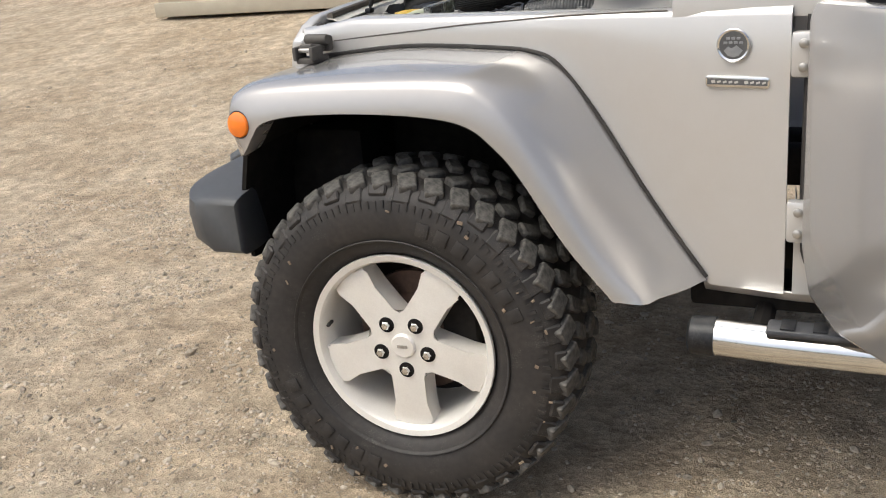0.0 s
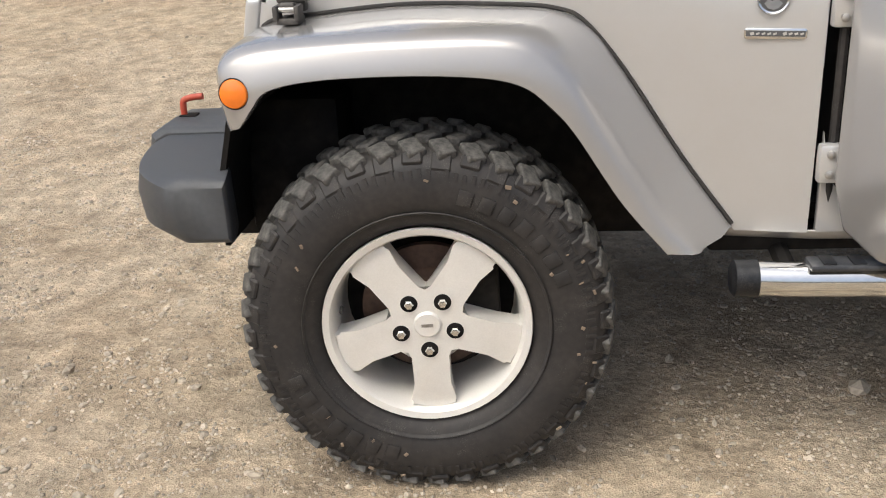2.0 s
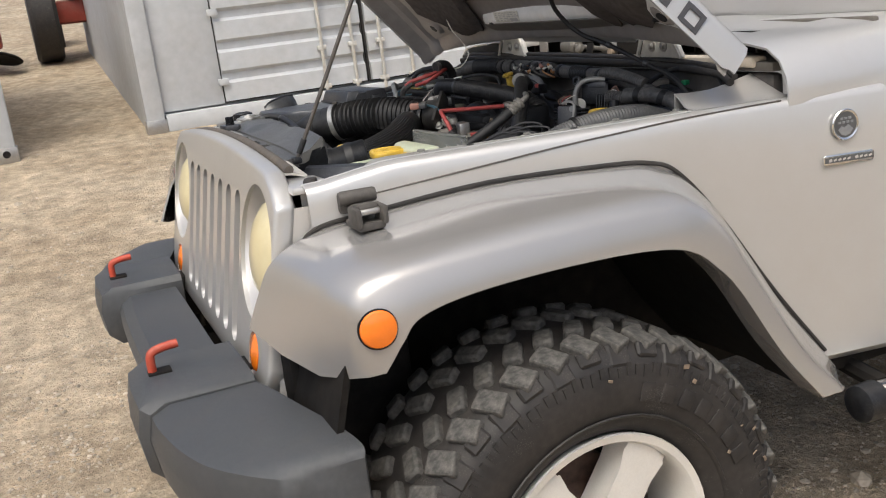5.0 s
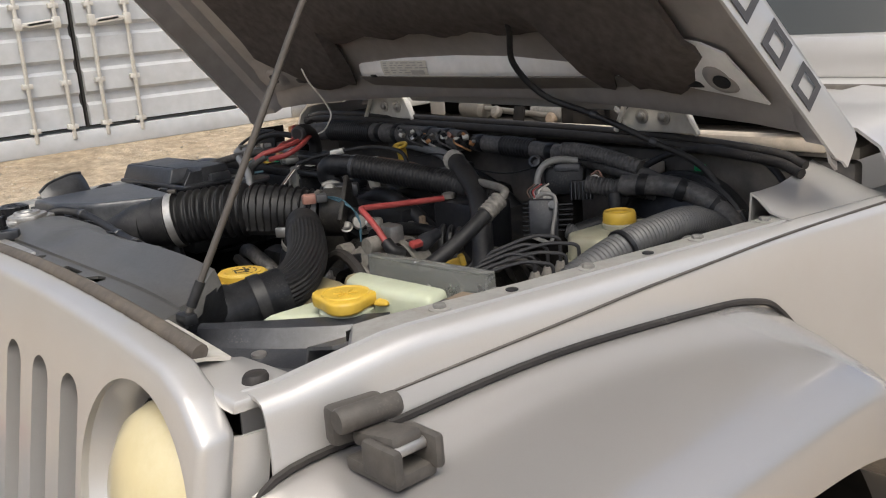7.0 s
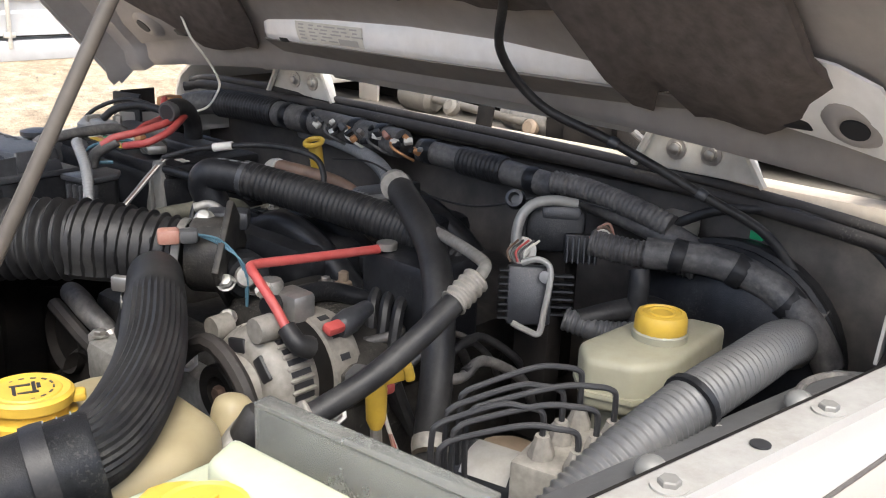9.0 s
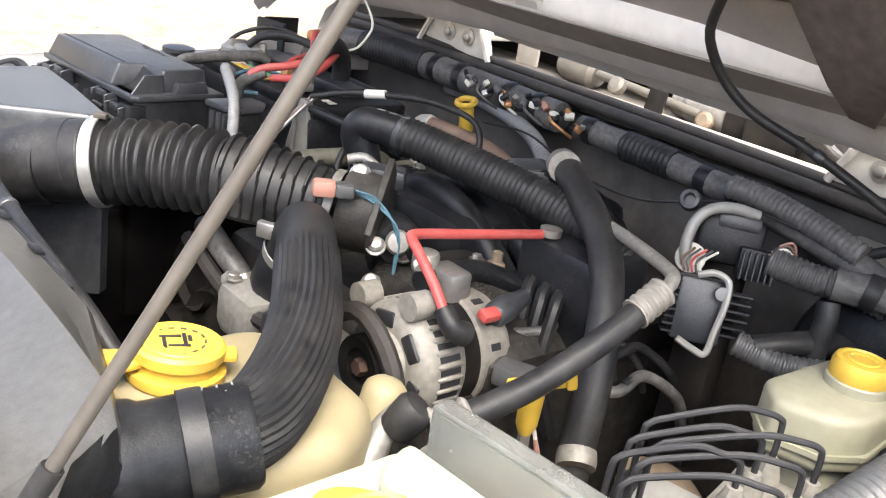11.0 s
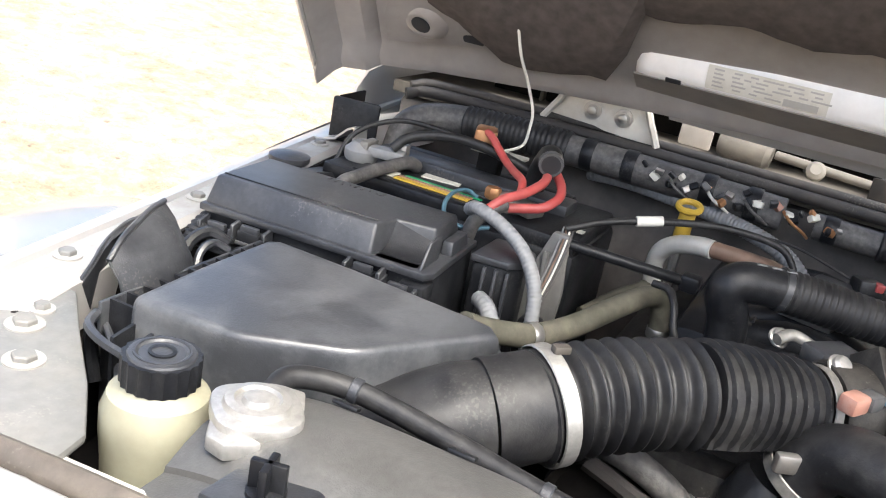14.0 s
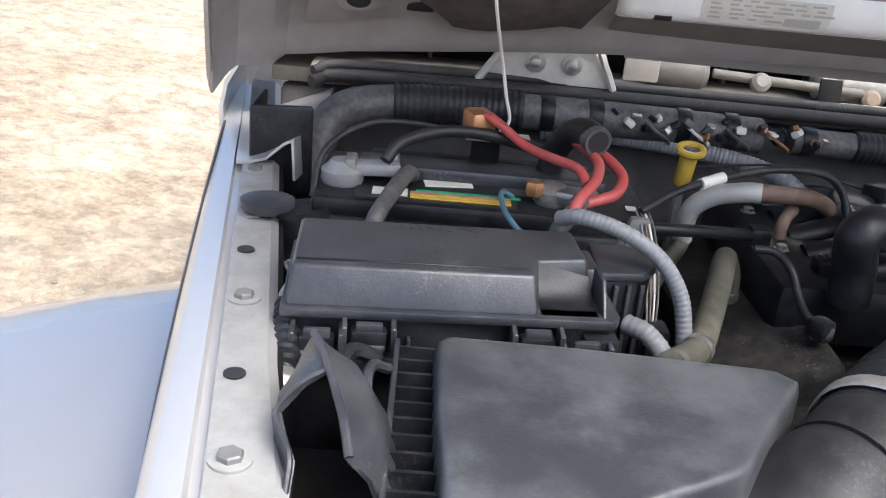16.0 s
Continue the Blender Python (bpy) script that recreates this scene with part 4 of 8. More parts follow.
def grille():
    def part(name, bm, mat, parent=None, label="", smooth=38):
        if name != "cutter" and name != "grille":
            bm.transform(GRILLE_LEAN)
        return plain_part(name, bm, mat, parent, label, smooth)

    top = [(y, grille_top(y)) for y in np.linspace(-0.605, 0.605, 29)]
    poly = [(0.60, 0.78), (0.565, 0.715), (-0.565, 0.715), (-0.60, 0.78)] + top
    g = part("grille", prism(poly, "x", -0.405, -0.365, 0.010, seg=3), "paint", car, "silver seven-slot grille panel")
    cutters = []
    for k in range(7):
        y = (k - 3) * 0.096
        sl = [(y + 0.027 * math.cos(a), 1.058 + 0.027 * math.sin(a)) for a in np.linspace(0, math.pi, 9)]
        sl += [(y + 0.027 * math.cos(a), 0.790 + 0.027 * math.sin(a)) for a in np.linspace(math.pi, 2 * math.pi, 9)]
        cutters.append(part("cutter", prism(sl, "x", -0.5, -0.3), "dark"))
    for s in (-1, 1):
        cutters.append(part("cutter", lathe([(0.132, -0.1), (0.132, 0.1)], (-0.385, s * 0.462, 0.985), (1, 0, 0), 48), "dark"))
        cutters.append(part("cutter", lathe([(0.042, -0.1), (0.042, 0.1)], (-0.385, s * 0.475, 0.79), (1, 0, 0), 30), "dark"))
    cut(g, cutters)
    g.data.transform(GRILLE_LEAN)
    for k in range(7):
        y = (k - 3) * 0.096
        for e in (-1, 1):
            part("slot_wall", bx((-0.345, y + e * 0.0292, 0.924), (0.055, 0.003, 0.28)), "paint", g)
    part("slot_backing", bx((-0.312, 0, 0.90), (0.012, 0.74, 0.44)), "dark", g, "black radiator behind the slots")
    for s in (-1, 1):
        h = part("headlight_bowl", lathe([(0.133, 0.0), (0.132, -0.006), (0.126, -0.012), (0.112, -0.045), (0.104, -0.06), (0.100, -0.06)], (-0.402, s * 0.462, 0.985), (-1, 0, 0), 48, cap=False), "paint", car, "round headlight recess")
        part("lens", lathe([(0.100, -0.062), (0.099, -0.035), (0.092, -0.016), (0.070, -0.002), (0.040, 0.006), (0.006, 0.009)], (-0.402, s * 0.462, 0.985), (-1, 0, 0), 40), "lens", h, "yellowed domed headlight lens")
        part("lens_ring", lathe([(0.104, -0.06), (0.106, -0.045), (0.101, -0.038), (0.0995, -0.05)], (-0.402, s * 0.462, 0.985), (-1, 0, 0), 40, cap=False), "dark", h)
        part("turn_lamp", lathe([(0.042, -0.03), (0.041, -0.006), (0.033, 0.004), (0.005, 0.009)], (-0.402, s * 0.475, 0.79), (-1, 0, 0), 26), "amber", g, "round amber turn lamp")
        part("grille_side", loft([[(-0.38, s * 0.590, z), (-0.36, s * 0.604, z), (-0.33, s * 0.608, z)] for z in (0.70, 0.85, 1.0, 1.085)], thick=0.004), "paint", g)
        part("corner_flange", prism([(-0.372, s * 0.605), (-0.372, s * 0.50), (-0.345, s * 0.46), (-0.30, s * 0.50), (-0.292, s * 0.612)], "z", 1.108, 1.122, 0.004), "paint", g)
        part("rubber_stop", lathe([(0.0135, 0), (0.0135, 0.004), (0.011, 0.008), (0.003, 0.009)], (-0.331, s * 0.575, 1.122), (0, 0, 1), 18), "rubber", g, "round black rubber stop")
    part("top_flange", loft([[(-0.372, y, z - 0.010), (-0.345, y, z - 0.014), (-0.315, y, z - 0.022)] for y, z in [(q, grille_top(q)) for q in np.linspace(-0.50, 0.50, 21)]], thick=0.004), "bay_paint", g)
    sl = [(-0.352, y, grille_top(y) - 0.008) for y in np.linspace(-0.50, 0.52, 9)]
    part("grille_seal", tube(sl, 0.0095, 10, 4), "seal", g, "dusty dark foam seal strip")


grille()


# hood latches on the fenders
def hood_latch(s):
    l = part("hood_latch", bx((-0.285, s * 0.665, 1.090), (0.060, 0.022, 0.040), 0.007, turn(0, 0, s * 9)), "latch", car, "weathered black rubber hood latch")
    part("latch_barrel", rod((-0.318, s * 0.682, 1.102), (-0.252, s * 0.690, 1.102), 0.013, 14), "latch", l)
    part("latch_strap", bx((-0.285, s * 0.712, 1.086), (0.036, 0.065, 0.016), 0.006, turn(s * 10, 0, 0)), "latch", l)
    for e in (-0.024, 0.024):
        part("latch_ear", bx((-0.285 + e, s * 0.735, 1.076), (0.012, 0.05, 0.034), 0.005), "latch", l)
    part("latch_pin", rod((-0.314, s * 0.742, 1.083), (-0.256, s * 0.742, 1.083), 0.006, 10), "steel", l)
    part("latch_foot", bx((-0.285, s * 0.715, 1.058), (0.05, 0.075, 0.014), 0.004), "latch", l)


hood_latch(-1)
hood_latch(1)


# ---- open hood ----
HOOD_ANGLE = 46.5


def hood_place(u, v, w):
    a = math.radians(HOOD_ANGLE)
    return Vector((0.482 - u * math.cos(a) + w * math.sin(a), v, 1.203 + u * math.sin(a) + w * math.cos(a)))


def hood_half(u):
    return 0.768 - 0.14 * max(0.0, u)


def hood_skin(v, h):
    return 0.078 + 0.060 * (1 - (v / h) ** 2)


def hood():
    us = [0.0, 0.012, 0.03, 0.06, 0.2, 0.4, 0.6, 0.8, 0.95, 1.02, 1.06]
    rows = []
    for u in us:
        h = hood_half(u)
        drop = 0.0 if u < 0.9 else 0.05 * ((u - 0.9) / 0.16) ** 2
        prof = [(-h, 0.004 if u > 0.012 else 0.012), (-h + 0.002, 0.035), (-h + 0.005, 0.060), (-h + 0.014, 0.076), (-h + 0.035, 0.086)]
        prof += [(v, hood_skin(v, h)) for v in (-h + 0.09, -0.45, -0.22, 0.0)]
        prof = prof + [(-v, w) for v, w in prof[-2::-1]]
        rows.append([hood_place(u, v, w - drop) for v, w in prof])
    hd = part("hood", loft(rows, thick=0.0045), "paint", car, "silver hood propped open with dusty underside", smooth=45)
    # pressed inner panel with openings over the pads
    rows = []
    for u in (0.012, 0.03, 0.05, 0.09, 0.13, 0.2, 0.4, 0.6, 0.8, 0.98):
        h = hood_half(u) - 0.004
        row = []
        for v in [-h, -h + 0.012, -h + 0.022, -h + 0.060, -h + 0.075, -h + 0.11, -h + 0.15, -0.42, -0.3, -0.15, 0, 0.15, 0.3, 0.42, h - 0.15, h - 0.11, h - 0.075, h - 0.060, h - 0.022, h - 0.012, h]:
            edge = h - abs(v)
            w = hood_skin(v, h + 0.004) - 0.014
            if edge < 0.005:
                w = 0.010
            elif edge < 0.02:
                w = 0.040
            elif edge < 0.07:
                w -= 0.016
            elif edge < 0.12:
                w -= 0.002
            row.append(hood_place(u, v, w - (0.012 if u < 0.04 else 0.0)))
        rows.append(row)
    part("hood_inner_panel", loft(rows, thick=0.004), "under", hd, "brownish grey painted inner panel")
    # cross beam beside the hinges, folded down to the rear lip
    prof = [(0.500, 1.392), (0.490, 1.384), (0.4845, 1.370), (0.483, 1.355), (0.4845, 1.343), (0.489, 1.334), (0.495, 1.331)]
    beam = [[(x + d, v, z - e) for x, z in prof] for v, d, e in ((0.318, 0.012, 0), (0.312, 0.003, 0), (0.300, 0, 0), (0.15, 0, 0), (0.0, 0, 0), (-0.15, 0.002, 0), (-0.30, 0.006, 0), (-0.38, 0.004, 0.0), (-0.40, 0.014, 0.0))]
    cb_ = part("hood_cross_beam", loft(beam, thick=0.003), "beam", hd, "dusty metal cross beam in a lightened, lit tone", smooth=60)
    # The foot faces down, so its shade is put into a darker colour
    shaded_fold = [(0.493, 1.3335), (0.512, 1.322), (0.545, 1.304), (0.585, 1.284)]
    part("beam_fold", loft([[(x, v, z) for x, z in shaded_fold] for v in (0.318, 0.2, 0.05, -0.1, -0.25, -0.40)], thick=0.003), "shaded_fold", cb_, "folded foot of the beam, coloured darker as its shaded side")
    for v0, v1 in ((0.290, 0.135), (0.098, 0.0), (-0.04, -0.16), (-0.20, -0.27)):
        part("beam_tab", loft([[(0.4995, v0, 1.385), (0.4955, v0 - 0.006, 1.402)], [(0.4995, v1, 1.385), (0.4955, v1 + 0.006, 1.402)]], thick=0.003), "beam", cb_)
    for v in (0.118, -0.02, -0.18):
        part("beam_step", loft([[(0.4985, v + 0.012, 1.385), (0.493, v + 0.012, 1.392)], [(0.4985, v - 0.012, 1.385), (0.493, v - 0.012, 1.392)]], thick=0.003), "beam", cb_)
    part("beam_slot", bx((0.4905, 0.267, 1.334), (0.004, 0.020, 0.007), 0.001, turn(0, -35, 0)), "black_ink", cb_)
    # folded lip along the hood's rear edge
    for pts in (((0.603, 0.604, 1.284), (0.600, 0.590, 1.264), (0.631, 0.448, 1.262), (0.598, 0.412, 1.287)),
                ((0.590, 0.285, 1.286), (0.600, 0.280, 1.268), (0.604, -0.28, 1.262), (0.592, -0.30, 1.284)),
                ((0.600, -0.44, 1.280), (0.604, -0.455, 1.262), (0.603, -0.59, 1.262), (0.603, -0.604, 1.282))):
        part("rear_edge_lip", loft([[pts[0], pts[3]], [pts[1], pts[2]]], thick=0.003), "paint", hd)
    part("rear_edge_fold", loft([[(0.540, 0.60, 1.335), (0.540, 0.32, 1.330)], [(0.602, 0.605, 1.285), (0.590, 0.32, 1.288)]], thick=0.003), "shaded_fold", hd)
    part("rear_edge_fold", loft([[(0.540, -0.60, 1.335), (0.53, -0.40, 1.320)], [(0.602, -0.605, 1.285), (0.592, -0.40, 1.286)]], thick=0.003), "shaded_fold", hd)
    # insulation pad with a scalloped edge, moulded over the crown
    rng_h = random.Random(5)
    rows = []
    for k, v in enumerate(np.linspace(-0.60, 0.60, 61)):
        a = abs(v)
        lo = 0.196 if a < 0.33 else 0.062 if a < 0.50 else 0.062 + (a - 0.50) * 0.9
        if -0.42 < v < -0.36:
            lo = 0.10
        if 0.33 <= v < 0.36:
            lo = 0.115
        lo += 0.006 * math.sin(38 * v) + rng_h.uniform(-0.002, 0.002)
        hi_ = 0.93 - 0.5 * a * a
        row = []
        for t in np.linspace(0, 1, 14):
            u = lo + (hi_ - lo) * t
            h = hood_half(u)
            vv = v * (h - 0.10) / 0.665
            bulge = 0.010 * math.sin(math.pi * min(1.0, t * 6)) + 0.006 * math.sin(9 * u + 5 * v)
            row.append(hood_place(u, vv, hood_skin(vv, h) - 0.022 - bulge * 0.5 - (0.012 if 0 < t < 1 else 0)))
        rows.append(row)
    part("insulation_pad", loft(rows, thick=0.010), "insul", hd, "matt black insulation pad")
    for v in (0.17, 0.06, -0.09, -0.20):
        part("pad_tab", loft([[(0.489, v + 0.022, 1.396), (0.480, v + 0.016, 1.412)], [(0.489, v - 0.022, 1.396), (0.480, v - 0.016, 1.412)]], thick=0.004), "under", hd)
    # pressed plates beside the pad, near the rear corners; near one in the lit tone, far one darker
    for s in (-1, 1):
        def q(u, v, w):
            return hood_place(u, s * v, hood_skin(v, hood_half(u)) - w)
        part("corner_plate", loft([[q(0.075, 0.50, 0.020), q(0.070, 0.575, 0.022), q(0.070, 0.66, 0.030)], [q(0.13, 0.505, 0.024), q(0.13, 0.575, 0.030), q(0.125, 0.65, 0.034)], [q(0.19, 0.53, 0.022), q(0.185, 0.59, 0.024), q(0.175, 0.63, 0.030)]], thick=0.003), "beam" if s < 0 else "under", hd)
    def on_beam(v, t, off):
        return Vector((0.4822 + 0.010 * t * t - off, v, 1.365 - 0.031 * t))
    lb = part("hood_label", loft([[on_beam(0.228, t, 0.002), on_beam(0.085, t, 0.002)] for t in (0, 0.33, 0.66, 1.0)], thick=0.001), "label", hd, "faded paper service label")
    rng_l = random.Random(8)
    for k in range(5):
        t0, v = 0.10 + 0.16 * k, 0.220
        while v > 0.100 + 0.05 * (k > 2):
            w_ = rng_l.uniform(0.008, 0.024)
            part("label_line", loft([[on_beam(v, t0, 0.0034), on_beam(v - w_, t0, 0.0034)], [on_beam(v, t0 + 0.07, 0.0034), on_beam(v - w_, t0 + 0.07, 0.0034)]], thick=0.0005), "ink", lb)
            v -= w_ + rng_l.uniform(0.003, 0.012)
    part("label_code", loft([[on_beam(0.135, 0.62, 0.0042), on_beam(0.095, 0.62, 0.0042)], [on_beam(0.135, 0.9, 0.0042), on_beam(0.095, 0.9, 0.0042)]], thick=0.0005), "ink", lb)
    for s in (-1, 1):
        h0 = hood_place(0.115, s * 0.60, hood_skin(0.60, hood_half(0.115)) - 0.036)
        dn = hood_place(0, 0, -1) - hood_place(0, 0, 0)
        part("pressed_rim", lathe([(0.036, -0.010), (0.028, -0.002), (0.021, 0.0015), (0.016, 0.0015), (0.013, 0.0)], h0, dn, 24, cap=False), "under", hd)
        part("bracket_hole", lathe([(0.0135, 0), (0.0135, 0.002)], h0, dn, 18), "black_ink", hd)
        part("drain_slot", bx(hood_place(0.090, s * 0.535, hood_skin(0.535, hood_half(0.09)) - 0.026), (0.016, 0.030, 0.006), 0.002, turn(0, HOOD_ANGLE, 0)), "black_ink", hd)
        part("flange_slot", loft([[hood_place(0.09, s * (hood_half(0.09) - 0.0075), 0.020), hood_place(0.09, s * (hood_half(0.09) - 0.0085), 0.029)], [hood_place(0.115, s * (hood_half(0.115) - 0.0075), 0.020), hood_place(0.115, s * (hood_half(0.115) - 0.0085), 0.029)]], thick=0.002), "black_ink", hd)
    # dark block marks on the near flange: plain shapes
    def q(u, w):
        return hood_place(u, -(hood_half(u) + 0.0008 - 0.0007 * w / 0.035), w)
    for u0 in (0.115, 0.195, 0.28, 0.365, 0.45, 0.535, 0.62):
        mk = part("flange_mark", loft([[q(u0, 0.014), q(u0, 0.056)], [q(u0 + 0.011, 0.014), q(u0 + 0.011, 0.056)]], thick=0.0008), "mark_grey", hd, "dark grey block mark on the hood's flange")
        part("mark_bar", loft([[q(u0 + 0.040, 0.014), q(u0 + 0.040, 0.056)], [q(u0 + 0.051, 0.014), q(u0 + 0.051, 0.056)]], thick=0.0008), "mark_grey", mk)
        for w0 in (0.014, 0.047):
            part("mark_bar", loft([[q(u0 + 0.011, w0), q(u0 + 0.011, w0 + 0.009)], [q(u0 + 0.040, w0), q(u0 + 0.040, w0 + 0.009)]], thick=0.0008), "mark_grey", mk)



hood()


# ---- cowl and windscreen ----
def cowl():
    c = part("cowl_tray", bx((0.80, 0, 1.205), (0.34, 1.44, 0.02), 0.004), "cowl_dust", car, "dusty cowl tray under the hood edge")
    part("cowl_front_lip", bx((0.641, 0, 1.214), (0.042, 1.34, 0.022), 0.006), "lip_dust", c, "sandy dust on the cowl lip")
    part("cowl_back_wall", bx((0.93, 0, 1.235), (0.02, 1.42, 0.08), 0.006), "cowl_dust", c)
    for dz, r, dx in ((-0.010, 0.0085, 0.0), (0.001, 0.007, 0.012)):
        part("cowl_seal", tube([(0.560 + dx, 0.66, 1.222 + dz), (0.590 + dx, 0.60, 1.228 + dz), (0.604 + dx, 0.2, 1.226 + dz), (0.602 + dx, -0.3, 1.220 + dz), (0.590 + dx, -0.58, 1.205 + dz), (0.57 + dx, -0.66, 1.19 + dz)], r, 10, 6), "rubber", c, "black ribbed cowl seal")
    for s in (-1, 1):
        h = part("hood_hinge", prism([(s * 0.29, 1.225), (s * 0.455, 1.225), (s * 0.435, 1.262), (s * 0.415, 1.278), (s * 0.325, 1.278), (s * 0.305, 1.262)], "x", 0.606, 0.618, 0.003), "bay_paint", car, "dusty pressed hood hinge plate")
        for e in (0.342, 0.388):
            part("hinge_bolt", lathe([(0.0135, 0), (0.0135, 0.0025), (0.009, 0.003), (0.0085, 0.0045), (0.007, 0.0045), (0.0068, 0.008), (0.005, 0.009)], (0.606, s * e, 1.252), (-1, 0, 0), 12), "steel", h)
        part("hinge_rim", tube([(0.602, s * 0.287, 1.225), (0.600, s * 0.302, 1.255), (0.600, s * 0.324, 1.282), (0.600, s * 0.416, 1.282), (0.600, s * 0.438, 1.255), (0.602, s * 0.458, 1.225)], 0.005, 6, 3), "bay_paint", h)
        part("hinge_arm", bx((0.66, s * 0.365, 1.262), (0.10, 0.05, 0.03), 0.006), "bay_paint", h)
    part("wiper_motor", lathe([(0.018, 0), (0.027, 0.006), (0.027, 0.07), (0.022, 0.076), (0.022, 0.095), (0.014, 0.10)], (0.700, -0.10, 1.240), (0, 1, 0.02), 20), "alu", c, "dull metal wiper motor")
    part("motor_cap", lathe([(0.012, 0), (0.013, 0.01), (0.008, 0.014)], (0.676, -0.070, 1.228), (-1, 0, 0.3), 14), "brown_cast", c)
    part("wiper_bracket", bx((0.70, -0.12, 1.235), (0.06, 0.05, 0.05), 0.006), "dark", c)
    part("wiper_linkage", rod((0.672, -0.06, 1.236), (0.690, 0.14, 1.243), 0.0065, 10), "cowl_dust", c)
    part("linkage_joint", lathe([(0.012, 0), (0.013, 0.004), (0.013, 0.012), (0.008, 0.016)], (0.672, 0.082, 1.236), (-0.8, 0, 0.5), 18), "cowl_dust", c)
    part("pivot_housing", lathe([(0.016, 0), (0.023, 0.008), (0.024, 0.065), (0.019, 0.075)], (0.700, 0.145, 1.238), (0.05, 1, 0.05), 20), "cowl_dust", c)
    part("drain_flap", bx((0.646, -0.004, 1.240), (0.005, 0.030, 0.032), 0.002, turn(0, 12, 0)), "dark", c)
    part("motor_plate", bx((0.690, -0.085, 1.238), (0.006, 0.060, 0.034), 0.003), "cowl_dust", c)
    part("vent_tab", bx((0.645, 0.246, 1.250), (0.006, 0.046, 0.036), 0.003), "shaded_fold", c)
    part("wiper_gearbox", bx((0.690, -0.165, 1.236), (0.05, 0.075, 0.045), 0.008, turn(0, 0, 12)), "dark", c)
    for k in range(3):
        part("motor_screw", lathe([(0.006, 0), (0.006, 0.004), (0.003, 0.005)], (0.676, -0.14 - 0.025 * k, 1.262), (-0.3, 0, 1), 8), "steel", c)
    part("motor_lead", tube([(0.69, -0.19, 1.25), (0.66, -0.23, 1.262), (0.65, -0.27, 1.245), (0.66, -0.31, 1.235)], 0.005, 8, 5), "loom", c)
    part("vent_box", bx((0.72, -0.22, 1.238), (0.06, 0.08, 0.055), 0.006), "rubber", c)
    for s in (-1, 1):
        # rounded upper corner of the body beside the hood
        rows = []
        for x, dy, dz in ((0.612, 0.0, 0.0), (0.64, 0.004, 0.004), (0.75, 0.012, 0.008), (0.90, 0.02, 0.012), (1.02, 0.03, 0.015)):
            w = half_width(0.61) + dy
            pts = [(w, 1.125), (w, 1.16), (w - 0.006, 1.19), (w - 0.024, 1.222), (w - 0.06, 1.246 + dz), (w - 0.12, 1.256 + dz), (w - 0.22, 1.262 + dz)]
            rows.append([(x, s * y, z) for y, z in pts])
        part("cowl_side", loft(rows, thick=0.005), "paint", car)
        rows = []
        for x, z1, y1 in ((0.425, 1.178, 0.66), (0.46, 1.174, 0.655), (0.52, 1.172, 0.65), (0.58, 1.178, 0.645), (0.64, 1.19, 0.64)):
            w = half_width(x)
            rows.append([(x, s * (w - 0.030), 1.147), (x, s * (w - 0.045), 1.149), (x, s * (w - 0.062), 1.154), (x, s * (y1 + 0.012), z1 - 0.006), (x, s * y1, z1), (x, s * (y1 - 0.003), 1.13)])
        part("cowl_bracket", loft(rows, thick=0.003), "paint", car)
    # cowl top over the recess, open only behind the hood's edge
    rows = []
    for x, z in ((0.712, 1.260), (0.720, 1.268), (0.82, 1.276), (0.90, 1.281), (1.02, 1.284)):
        rows.append([(x, y, z - 0.02 * (y / 0.62) ** 2) for y in np.linspace(-0.62, 0.62, 15)])
    part("cowl_top", loft(rows, thick=0.004), "paint", car, smooth=50)
    # Near-black plate added to stand for the shaded depth of the recess
    part("recess_dark_plate", bx((0.785, 0, 1.236), (0.008, 1.22, 0.056), 0.002), "dark", car)
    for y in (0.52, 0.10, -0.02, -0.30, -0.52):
        part("recess_rib", bx((0.775, y, 1.236), (0.020, 0.006, 0.050), 0.001), "cowl_dust", car)
    part("upper_cowl", bx((1.0, 0, 1.266), (0.14, 1.30, 0.02), 0.006), "paint", car)
    w = part("windscreen_frame", bx((1.06, 0, 1.315), (0.05, 1.44, 0.085), 0.015), "paint", car, "silver windscreen frame")
    part("windscreen_glass", bx((1.15, 0, 1.55), (0.012, 1.36, 0.44), 0.004, turn(0, 20, 0)), "glass", w, "dark tinted windscreen glass")
    for s in (-1, 1):
        part("screen_pillar", bx((1.15, s * 0.70, 1.56), (0.05, 0.05, 0.48), 0.012, turn(0, 20, 0)), "paint", w)
        h = part("screen_hinge", bx((1.03, s * 0.735, 1.30), (0.07, 0.05, 0.085), 0.01), "plastic", w, "black windscreen hinge")
        part("hinge_screw", lathe([(0.012, 0), (0.012, 0.004), (0.006, 0.006)], (0.993, s * 0.735, 1.315), (-1, 0, 0), 10), "steel", h)
    part("screen_header", bx((1.235, 0, 1.79), (0.06, 1.44, 0.05), 0.012), "paint", w)


cowl()

# bolts on the fender rails and bay edges
def rail_bolt(x, y, z, s=1.0):
    s *= 0.8
    part("rail_bolt", lathe([(0.016 * s, 0), (0.016 * s, 0.0015), (0.0115 * s, 0.002)], (x, y, z), (0, 0, 1), 20), "rail_grey", car)
    part("rail_bolt_head", lathe([(0.0100 * s, 0.001), (0.0098 * s, 0.0052), (0.0085 * s, 0.0062), (0.003 * s, 0.0062)], (x, y, z), (0, 0, 1), 6), "support_grey", car)


